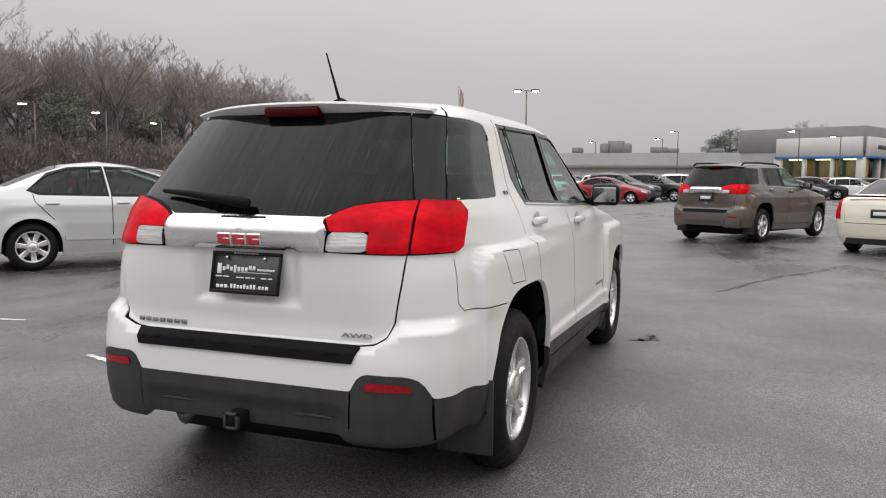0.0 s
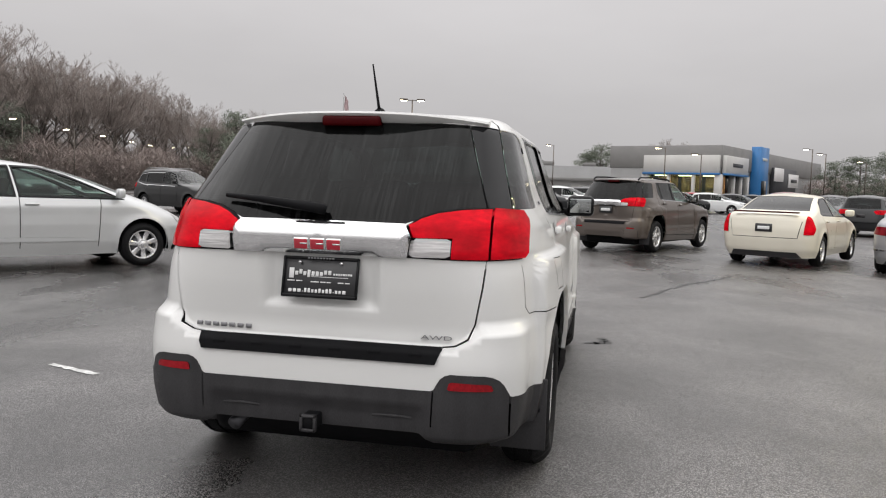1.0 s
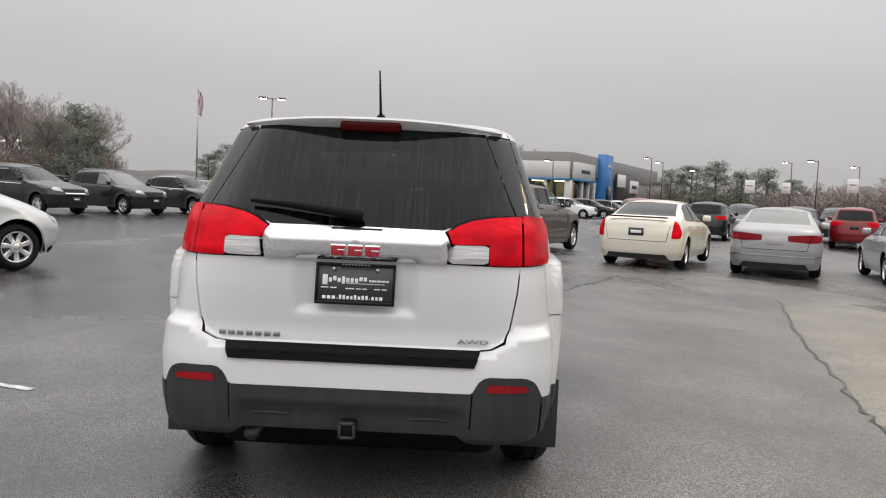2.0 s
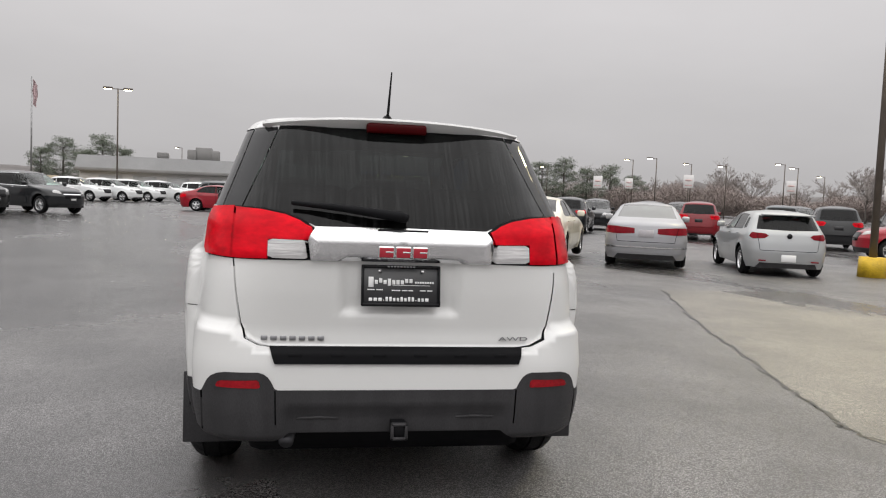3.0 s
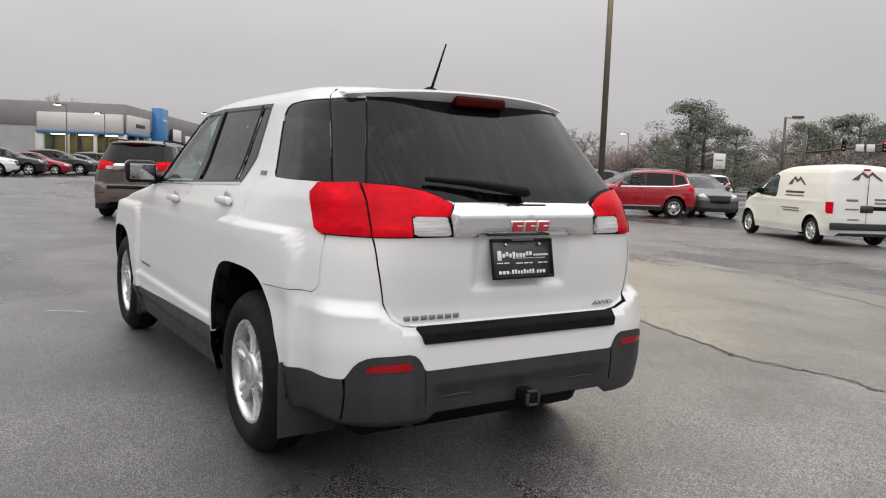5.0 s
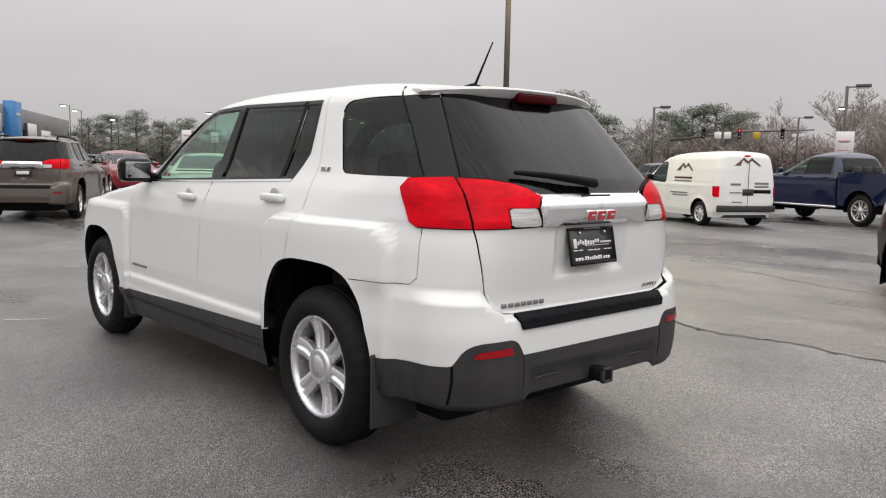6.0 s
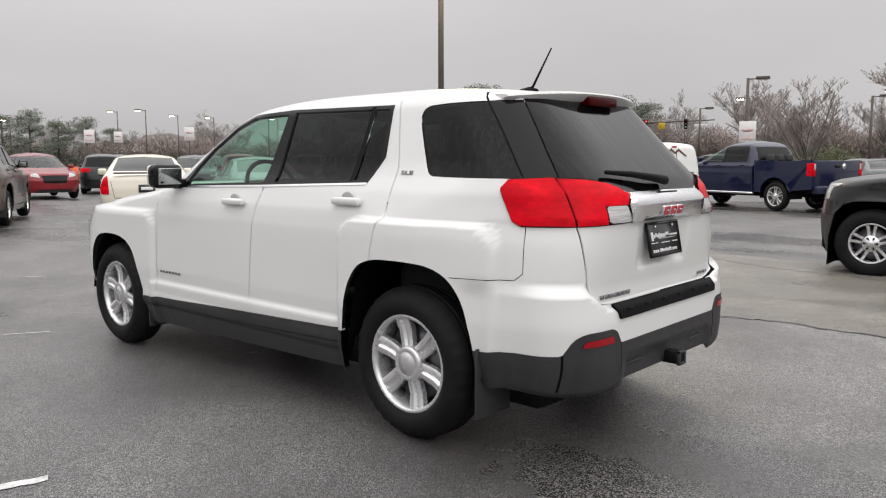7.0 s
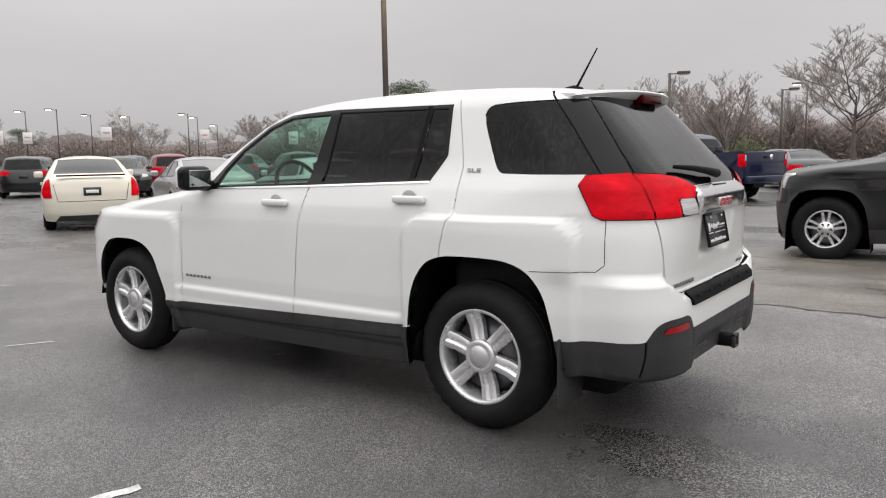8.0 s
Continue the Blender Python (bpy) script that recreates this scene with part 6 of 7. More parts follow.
main_post = lamp_post(12.2, 11.5, 9.2, 2, 60, 0.45, 0.085, label="brown lamp post on a yellow concrete base")
bulb = bpy.data.lights.new("post_lamp_bulb", "SPOT")
bulb.energy, bulb.color, bulb.spot_size, bulb.spot_blend, bulb.shadow_soft_size = 1100, (1.0, 0.86, 0.42), radians(165), 0.25, 0.2
lb = new("post_lamp_bulb", bulb)
lb.matrix_world = look((11.7, 10.6, 8.85), (9.5, 7.5, 0))
for az, el, dist, heads in ((-48.4, 4.7, 62, 1), (-44.1, 4.3, 68, 1), (-40.6, 3.7, 80, 1), (-37.5, 3.2, 92, 1), (-35.3, 2.9, 101, 1), (-33.5, 2.6, 112, 1), (-32.3, 2.4, 120, 1), (-30.8, 2.3, 126, 1), (-29.8, 2.4, 121, 1),
                            (-14.4, 6.4, 68, 2), (-9.4, 2.7, 128, 1), (-4.6, 2.9, 120, 1), (-3.5, 3.4, 112, 1), (4.7, 3.4, 86, 1), (7.2, 3.0, 92, 1), (14.4, 3.4, 105, 1), (15.2, 3.1, 112, 1), (17.6, 2.6, 120, 1),
                            (23.9, 3.3, 100, 1), (25.6, 3.45, 92, 1), (28.0, 3.1, 108, 1), (34.2, 3.2, 100, 1), (35.0, 2.95, 110, 1), (36.6, 2.4, 130, 1), (45.3, 3.1, 105, 1), (30.4, 3.0, 104, 1), (52.0, 2.9, 96, 1), (69.6, 4.2, 70, 1), (78.8, 4.4, 68, 1)):
    x, y = at_az(az, dist)
    lamp_post(x, y, hz(el, dist), heads, az)
for az, el, dist in ((69.4, 5.6, 46), (77.2, 4.1, 60), (66.3, 3.6, 72), (56.2, 4.4, 56)):
    x, y = at_az(az, dist)
    lamp_post(x, y, hz(el, dist), 1, az + 180, None, 0.11, False)


def post_sign(az, el, dist, w=0.85, h=1.15):
    x, y = at_az(az, dist)
    z = hz(el, dist)
    root = tagged(empty("lot_sign", pose(x, y, ground_z(x), 0, 0, -az)), "white rectangular lot sign with a faded red mark on a post", "sign", "parking lot signs")
    part("post", cyl_bm(0.05, 0.05, z, 8, Matrix.Translation((0, 0.06, z / 2))), M_POLE, root)
    part("panel", box_bm(w, 0.04, h, (0, 0, z), 0.008, 1), M_SIGN, root)
    bm = bmesh.new()
    bmesh.ops.create_cone(bm, cap_ends=True, segments=24, radius1=0.5, radius2=0.5, depth=0.01, matrix=pose(0, -0.026, z + 0.1, 90) @ Matrix.Diagonal((w * 0.75, h * 0.16, 1, 1)))
    part("red_mark", bm, M_SIGNRED, root)
    part("print_bar", box_bm(w * 0.7, 0.01, 0.12, (0, -0.025, z - h * 0.3), 0.003, 1), M_SIGNRED, root)


for az, el, dist in ((21.45, 1.65, 75), (28.0, 1.9, 72), (34.8, 1.7, 78), (40.9, 1.5, 70), (51.7, 1.35, 62), (69.5, 2.0, 45), (23.7, 1.6, 90)):
    post_sign(az, el, dist)


# ---------------------------------------------------------------- showroom and warehouse
# cladding grey lifted: the mist before the building is put into its colour
M_CLADDING = mat("grey_metal_cladding", (0.38, 0.38, 0.38), rough=0.5, metal=0.2, vary=0.08, scale=0.6, fine=0.05, fine_scale=8)
M_ROOFGREY = mat("dark_grey_roof", (0.22, 0.215, 0.21), rough=0.7, vary=0.1, scale=0.5)
M_PANEL = mat("pale_panel", (0.55, 0.54, 0.52), rough=0.4, vary=0.06, scale=0.7)
M_BLUEP = mat("blue_panel", (0.03, 0.17, 0.42), rough=0.35, vary=0.06, scale=0.8)
M_CHAR = mat("charcoal_panel", (0.04, 0.04, 0.045), rough=0.45, vary=0.1, scale=0.8)
M_SHOW = mat("warm_showroom_wall", (0.55, 0.36, 0.2), rough=0.7, vary=0.2, scale=0.8)
M_WHITEW = mat("white_block_wall", (0.52, 0.51, 0.50), rough=0.7, vary=0.08, scale=0.4)
M_CEILAMP = mat("ceiling_lamp", (0.9, 0.8, 0.6), emit=(1.0, 0.72, 0.40), emit_strength=14.0)

bu = Matrix((( 0.902, 0.431, 0, 14.7), (-0.431, 0.902, 0, 93.0), (0, 0, 1, 0), (0, 0, 0, 1)))
showroom = tagged(empty("car_showroom", bu), "grey car showroom with pale front, blue entrance tower and lit windows", "building")
# local x runs along the front towards its near corner at 0, local y along the receding side
part("main_block", box_bm(14.0, 50, 7.2, (-7.0, 29, 3.6), 0.05, 1), M_CLADDING, showroom)
part("roof_band", box_bm(14.4, 54.2, 2.8, (-7.0, 27, 6.0), 0.05, 1), M_ROOFGREY, showroom, "dark grey parapet")
part("front_panel", box_bm(9.4, 0.5, 2.1, (-4.7, -0.3, 5.13), 0.03, 1), M_PANEL, showroom, "pale fascia panel")
part("blue_strip", box_bm(9.6, 0.6, 0.22, (-4.7, -0.35, 3.95), 0.02, 1), M_BLUEP, showroom)
part("side_panel", box_bm(0.5, 9.0, 2.1, (0.4, 4.6, 5.13), 0.03, 1), M_PANEL, showroom, "pale fascia panel")
part("side_strip", box_bm(0.6, 9.0, 0.22, (0.45, 4.6, 3.95), 0.02, 1), M_BLUEP, showroom)
for x in (-9.2, -6.2, -3.1, -0.1):
    part("pillar", box_bm(0.9 if x in (-0.1, -9.2) else 0.35, 0.5, 3.9, (x, -0.2, 1.95), 0.02, 1), M_PANEL, showroom)
for x in (-7.7, -4.65, -1.6):
    part("show_window", box_bm(2.6, 0.06, 3.2, (x, -0.05, 2.2), 0.01, 1), M_GLASS_FAR, showroom)
    part("lit_wall", box_bm(2.6, 0.04, 3.2, (x, 3.6, 2.2), 0.01, 1), M_SHOW, showroom)
for y in (3.0, 6.0, 9.0):
    part("show_window", box_bm(0.06, 2.2, 3.2, (0.04, y, 2.2), 0.01, 1), M_GLASS_DARK, showroom)
    part("pillar", box_bm(0.4, 0.5, 3.9, (0.22, y + 1.4, 1.95), 0.02, 1), M_PANEL, showroom)
part("entrance_tower", box_bm(1.2, 4.0, 7.9, (0.7, 14.0, 3.95), 0.05, 1), M_BLUEP, showroom, "blue entrance tower")
part("tower_door", box_bm(0.1, 2.2, 3.2, (1.32, 14.0, 1.9), 0.02, 1), M_GLASS_DARK, showroom)
part("tower_bar", box_bm(0.05, 2.2, 0.35, (1.34, 14.0, 6.3), 0.01, 1), M_PANEL, showroom)
part("charcoal_front", box_bm(0.8, 12, 5.6, (0.4, 28, 2.8), 0.05, 1), M_CHAR, showroom)
for y, z, w, h in ((23.5, 4.6, 5.0, 1.9), (32.0, 3.9, 6.0, 2.0)):
    part("white_sign", box_bm(0.1, w, h, (0.86, y, z), 0.02, 1), M_SIGN, showroom)
part("sign_bar", box_bm(0.04, 3.6, 0.5, (0.94, 32.0, 3.9), 0.01, 1), M_CHAR, showroom)
part("letter_bar", box_bm(0.04, 4.0, 0.45, (0.67, 4.6, 5.1), 0.01, 1), M_CHAR, showroom)
for x in (-7.7, -4.65, -1.6):
    part("ceiling_lamp", box_bm(1.8, 0.5, 0.1, (x, 1.6, 3.75), 0.02, 1), M_CEILAMP, showroom)
# hollow for the lit rooms
bpy.data.objects["main_block"].data.clear_geometry()
bm = bmesh.new()
for a in ((14.0, 46, 6.8, (-7.0, 31.0, 3.4)), (14.0, 8.0, 2.9, (-7.0, 4.0, 5.35)), (4.6, 8.0, 3.95, (-11.7, 4.0, 1.97)), (0.3, 8.0, 0.5, (-0.2, 4.0, 0.25))):
    box_bm(a[0], a[1], a[2], a[3], 0.02, 1, bm)
bm.to_mesh(bpy.data.objects["main_block"].data)
bm.free()

M_METALROOF = mat("weathered_metal_roof", (0.20, 0.20, 0.20), rough=0.6, vary=0.1, scale=0.4, fine=0.06, fine_scale=5)
wh = tagged(empty("warehouse", pose(-9.5, 112, 0, 0, 0, 4)), "long low warehouse with pale walls and grey metal roof", "building")
part("wall", box_bm(44, 20, 3.3, (0, 10, 1.65), 0.03, 1), M_WHITEW, wh)
vs = [(-22.5, -0.8, 3.2), (22.5, -0.8, 3.2), (22.5, 1.2, 5.2), (-22.5, 1.2, 5.2), (22.5, 21, 3.2), (-22.5, 21, 3.2)]
mesh_part("roof", vs, [(0, 1, 2, 3), (3, 2, 4, 5), (0, 3, 5), (1, 4, 2)], M_METALROOF, wh, smooth=False)
part("eave_band", box_bm(45, 0.2, 0.5, (0, -0.75, 3.2), 0.03, 1), M_ROOFGREY, wh)
for x, w, h in ((-7.6, 1.6, 1.5), (-6.0, 2.4, 1.9), (-4.3, 1.2, 1.5), (0.5, 2.6, 0.9), (2.6, 1.8, 0.7), (-12, 1.5, 0.9), (9, 2.0, 0.6)):
    part("roof_unit", box_bm(w, 3, h, (x, 9, 5.4 + h / 2), 0.1, 1), M_ROOFGREY, wh)
for i in range(9):
    part("dock_door", box_bm(3.0, 0.1, 2.4, (-18 + 4.5 * i, -0.02, 1.25), 0.02, 1), M_CLADDING, wh)


# ---------------------------------------------------------------- trees
M_BARK = mat("grey_brown_bark", (0.11, 0.096, 0.086), rough=0.9, vary=0.25, scale=2, fine=0.2, fine_scale=20)
# twigs, needles and scrub kept pale and grey: mist put into their base colours
M_TWIG = mat("bare_twigs", (0.29, 0.258, 0.24), rough=0.9, vary=0.25, scale=0.7)
M_TWIGD = mat("dark_twigs", (0.26, 0.222, 0.202), rough=0.9, vary=0.25, scale=0.7)
M_PINE = mat("pine_needles", (0.165, 0.186, 0.142), rough=0.8, vary=0.4, scale=0.8)
M_BRUSH = mat("winter_brush", (0.29, 0.242, 0.222), rough=0.95, vary=0.35, scale=0.4)
M_BUD = mat("budding_shrub", (0.10, 0.115, 0.05), rough=0.9, vary=0.3, scale=0.8)


def bare_tree_mesh(seed, h, spread=0.42, trunk=0.2, twigs=5, lean=0.75, style="oak"):
    rnd = random.Random(seed)
    tv, tf, wv, wf = [], [], [], []
    kids = {"oak": (12, 9, 7, twigs), "vase": (15, 8, 6, twigs)}[style]

    def limb(p, d, length, r, lvl):
        pts, rad, k = [p.copy()], [r], (5, 5, 3, 2, 2)[lvl]
        for i in range(k):
            d = (d + Vector((rnd.uniform(-1, 1), rnd.uniform(-1, 1), rnd.uniform(-0.35, 0.55))) * (0.10 if lvl == 0 else 0.22)).normalized()
            p = p + d * length / k
            pts.append(p.copy())
            rad.append(r * (1 - 0.72 * (i + 1) / k))
        V_, F_ = (tv, tf) if lvl < 2 else (wv, wf)
        vs, fs = tube(pts, rad, 6 if lvl == 0 else (4 if lvl == 1 else 3))
        o = len(V_)
        V_.extend(vs)
        F_.extend(tuple(o + q for q in f) for f in fs if lvl < 2 or len(f) == 4)
        if lvl >= 4:
            return
        n = kids[lvl]
        for i in range(n):
            t = rnd.uniform(0.5 if lvl == 0 and style == "oak" else 0.2, 1.0)
            q = t * k
            j = min(int(q), k - 1)
            b = pts[j].lerp(pts[j + 1], q - j)
            ang = 2.4 * i + rnd.uniform(-0.5, 0.5) if lvl == 0 else rnd.uniform(0, 2 * math.pi)
            side = Vector((math.cos(ang), math.sin(ang), 0))
            if lvl == 0:
                out = rnd.uniform(0.35, 1.0) if style == "oak" else rnd.uniform(0.12, 0.62)
                nd = (side * out * (0.75 + spread) + Vector((0, 0, 0.85))).normalized()
                ln = h * (rnd.uniform(0.38, 0.50) if style == "oak" else rnd.uniform(0.62, 0.86))
            else:
                nd = (d * 0.8 + side * rnd.uniform(0.45, 0.95) + Vector((0, 0, 0.22))).normalized()
                ln = length * rnd.uniform(0.34, 0.55) * (1.15 - 0.45 * t)
            limb(b, nd, ln, max(rad[j] * (0.55 if lvl == 0 else 0.45), 0.014), lvl + 1)

    limb(Vector((0, 0, -0.1)), Vector((0, 0, 1)), h * (0.55 if style == "oak" else 0.10), trunk, 0)
    top = max(v[2] for v in wv)
    k = h / top
    return ([(v[0] * k, v[1] * k, v[2] * k) for v in tv], tf), ([(v[0] * k, v[1] * k, v[2] * k) for v in wv], wf)


def bare_tree(seed, h, m, twig_mat=None, label="bare grey-brown deciduous tree in winter", group="bare trees", **kw):
    (tv, tf), (wv, wf) = bare_tree_mesh(seed, h, **kw)
    root = tagged(empty("tree", m), label, "tree", group)
    mesh_part("trunk", tv, tf, M_BARK, root)
    mesh_part("crown", wv, wf, twig_mat or M_TWIG, root, smooth=False)
    return root


def pine(seed, h, m, label="grey-green evergreen tree at the lot's edge", r=0.3, needle=None):
    rnd = random.Random(seed)
    root = tagged(empty("tree", m), label, "tree", "evergreen trees")
    vs, fs = tube([(0, 0, -0.1), (0.1, 0, h * 0.5), (0, 0.1, h * 0.93)], [0.22, 0.14, 0.03], 6)
    V_, F_ = [], []
    for i in range(64):
        t = rnd.uniform(0.10, 0.93)
        ang = rnd.uniform(0, 6.283)
        ln = h * r * (math.sin(math.pi * min(1.0, 0.22 + 0.78 * t)) ** 0.7) * rnd.uniform(0.25, 1.05)
        a = Vector((0, 0, h * max(0.05, t - 0.06)))
        b = Vector((math.cos(ang) * ln, math.sin(ang) * ln, h * t))
        v2, f2 = tube([a, b], [0.05, 0.015], 4)
        o = len(vs)
        vs += v2
        fs += [tuple(o + q for q in f) for f in f2]
        R_ = h * rnd.uniform(0.045, 0.085)
        for k in range(130):
            c = b + Vector((rnd.gauss(0, 1), rnd.gauss(0, 1), rnd.gauss(0, 0.8))).normalized() * R_ * 1.15 * rnd.random() ** 0.45
            d1 = Vector((rnd.gauss(0, 1), rnd.gauss(0, 1), rnd.gauss(0, 1) + 0.4)).normalized() * h * 0.010
            d2 = d1.cross(Vector((rnd.gauss(0, 1), rnd.gauss(0, 1), rnd.gauss(0, 1)))).normalized() * h * 0.0045
            o = len(V_)
            V_ += [c - d1, c + d2, c + d1, c - d2]
            F_.append((o, o + 1, o + 2, o + 3))
    mesh_part("trunk", vs, fs, M_BARK, root)
    mesh_part("crown", V_, F_, needle or M_PINE, root, smooth=False)
    return root


def tree_at(az, dist):
    x, y = at_az(az, dist)
    return x, y


def seen_from(cam, az, dist):
    return cam[0] + dist * math.sin(radians(az)), cam[1] + dist * math.cos(radians(az))


random.seed(5)
kinds = [bare_tree(11 + i, 15.5, pose(*tree_at(-47 + 4 * i, 104), 0), M_TWIGD, twigs=6, spread=0.42, trunk=0.26) for i in range(4)]
for i in range(58):
    az = -61 + 35.5 * i / 57 + random.uniform(-0.3, 0.3)
    dist = random.uniform(104, 134) if i % 2 else random.uniform(93, 106)
    el = np.interp(az, [-58, -50, -45, -40, -35, -31, -27], [9.2, 9.3, 9.2, 7.5, 6.3, 5.5, 4.8])
    s = (hz(el, dist) / 15.5) * random.uniform(0.88, 1.18)
    x, y = at_az(az, dist)
    copy_thing(kinds[i % 4], pose(x, y, 0, 0, 0, random.uniform(0, 360))).scale = (s, s, s)
pine_a = pine(3, 12, pose(*tree_at(-27, 92), 0))
pine_b = pine(4, 11, pose(*tree_at(-28.6, 97), 0))
pine_a.scale, pine_b.scale = (0.95, 0.95, 0.80), (0.95, 0.95, 0.72)
for az, dist, hh in ((-25.8, 98, 7.6), (-46.8, 96, 12), (-41.5, 98, 9.6), (-52, 99, 11.5), (15.8, 128, 7.2), (17.2, 128, 8.6), (18.9, 130, 8.8), (20.6, 133, 8.0), (22.3, 130, 7.8), (23.9, 130, 6.8),
                     (0.0, 132, 9.6), (-0.9, 134, 9.0), (49.6, 70, 8.9), (50.6, 72, 7.6), (52.8, 78, 7.0), (57.6, 92, 8.6), (59.2, 95, 9.4), (60.8, 93, 9.6), (62.4, 96, 8.8), (-16.9, 150, 9.3), (-18.2, 150, 8.0), (-14.5, 150, 10.2), (-15.6, 155, 7.8), (-13.2, 152, 8.6)):
    x, y = at_az(az, dist)
    s = hh / 12
    copy_thing(random.choice((pine_a, pine_b)), pose(x, y, 0, 0, 0, random.uniform(0, 360))).scale = (s * 1.45, s * 1.45, s)
round_kinds = [bare_tree(31 + i, 9.0, pose(*tree_at(30.2 + 9 * i, 142), 0), M_TWIG, label="bare round-headed deciduous tree in mist", twigs=7, spread=0.5, trunk=0.16) for i in range(3)]
END_EYE, MID_EYE = (-3.67, -2.25), (-1.18, -3.66)
for cam, az, el, dist, wide in ((END_EYE, 69.8, 5.4, 74, 1.0), (END_EYE, 65.8, 4.9, 85, 1.0), (END_EYE, 63.4, 4.2, 92, 1.0), (END_EYE, 77.9, 4.0, 88, 1.0), (END_EYE, 81.6, 7.4, 46, 1.25), (END_EYE, 85.5, 7.6, 48, 1.2), (END_EYE, 72.2, 3.8, 100, 1.0),
                                (END_EYE, 75.4, 3.7, 96, 1.0), (END_EYE, 31.4, 3.6, 140, 1.1), (END_EYE, 33.2, 2.6, 142, 1.1), (END_EYE, 22.4, 2.85, 140, 1.0), (MID_EYE, 39.1, 2.75, 122, 1.1), (MID_EYE, 41.5, 3.3, 125, 1.2), (MID_EYE, 43.3, 2.65, 130, 1.0),
                                (MID_EYE, 45.6, 3.15, 125, 1.2), (MID_EYE, 47.4, 3.3, 122, 1.2), (MID_EYE, 37.0, 2.2, 135, 1.0), (MID_EYE, 49.5, 3.2, 122, 1.1), (MID_EYE, 52.5, 3.5, 118, 1.1), (MID_EYE, 55.5, 3.8, 112, 1.1), (MID_EYE, 58.5, 3.8, 112, 1.1),
                                (MID_EYE, 61.5, 4.0, 108, 1.1), (MID_EYE, 5.6, 4.0, 138, 0.9), (MID_EYE, 35.0, 1.9, 150, 1.0), (MID_EYE, 27.0, 2.2, 150, 1.2), (MID_EYE, 25.2, 2.0, 148, 1.2)):
    x, y = seen_from(cam, az, dist)
    s = hz(el, dist) / 9.0
    copy_thing(random.choice(round_kinds), pose(x, y, 0, 0, 0, random.uniform(0, 360))).scale = (s * wide, s * wide, s)
vase_tree = bare_tree(51, 6.3, pose(*seen_from(END_EYE, 73.7, 50), 0), M_TWIGD, label="bare vase-shaped tree with many upright limbs", twigs=6, spread=0.1, trunk=0.13, style="vase")
copy_thing(vase_tree, pose(*seen_from(END_EYE, 71.6, 56), 0, 0, 0, 140)).scale = (0.85, 0.85, 0.85)


def brush(azs, hts, dist, n, material, name="winter_scrub", label="tangled brown winter scrub along the lot's edge"):
    rnd = random.Random(int(dist * 7 + azs[0]))
    V_, F_ = [], []
    for i in range(n):
        az = rnd.uniform(azs[0], azs[-1])
        d = dist + rnd.uniform(0, 9)
        x, y = at_az(az, d)
        hh = float(np.interp(az, azs, hts)) * rnd.uniform(0.35, 1.0) * (0.88 + 0.12 * math.sin(az * 1.7))
        for k in range(13):
            b = Vector((x + rnd.gauss(0, 0.6), y + rnd.gauss(0, 0.6), rnd.uniform(0, hh * 0.92)))
            tip = b + Vector((rnd.gauss(0, 0.5), rnd.gauss(0, 0.5), hh * rnd.uniform(0.05, 0.16)))
            w = Vector((rnd.gauss(0, 1), rnd.gauss(0, 1), 0)).normalized() * rnd.uniform(0.014, 0.06)
            o = len(V_)
            V_ += [b - w, b + w, tip]
            F_.append((o, o + 1, o + 2))
    tagged(mesh_part(name, V_, F_, material, smooth=False), label, "scrub", kind="stuff")


brush((-62, -49, -42, -36, -30, -24.5), (7.4, 7.4, 6.8, 6.0, 5.4, 4.8), 94, 19000, M_BRUSH)
brush((-62, -49, -42, -36, -30, -24.5), (12.6, 12.6, 11.4, 9.4, 7.8, 6.2), 122, 19000, M_BRUSH)
brush((22, 26, 28.5, 31, 34, 36, 40, 44, 50, 58), (4.5, 5.2, 6.6, 5.0, 4.2, 3.8, 5.0, 5.6, 6.0, 6.4), 125, 16000, M_BRUSH)
brush((14, 24), (6, 5), 136, 3500, M_BRUSH)
brush((57, 70, 92), (5.6, 5.2, 5.6), 88, 20000, M_BRUSH)
brush((72, 76), (2.6, 2.8), 70, 420, M_BUD, "budding_scrub", "pale green budding shrubs")
# low wooded rise that closes the horizon
M_HILL = mat("wooded_rise", (0.125, 0.115, 0.11), rough=1.0, vary=0.25, scale=0.05, fine=0.3, fine_scale=0.6)
vs, fs = [], []
N = 240
for i in range(N):
    a = 2 * math.pi * i / N
    hgt = 4.6 + 3.0 * math.exp(-((math.degrees(a) - 49) / 9) ** 2) + 4.6 * math.exp(-((math.degrees(a) - 28) / 2.6) ** 2) + 1.5 * noise.noise(Vector((math.cos(a) * 4, math.sin(a) * 4, 2))) + 0.8 * noise.noise(Vector((math.cos(a) * 25, math.sin(a) * 25, 5)))
    for r, k in ((200, 0.0), (212, 0.75), (230, 1.0), (420, 1.15)):
        vs.append((r * math.sin(a), r * math.cos(a), max(0.02, hgt * k) - (0.3 if k == 0 else 0)))
for i in range(N):
    j = (i + 1) % N
    for k in range(3):
        fs.append((i * 4 + k, i * 4 + k + 1, j * 4 + k + 1, j * 4 + k))
tagged(mesh_part("backdrop_hills", vs, fs, M_HILL), "low misty wooded rise round the lot", "hill", kind="structure")

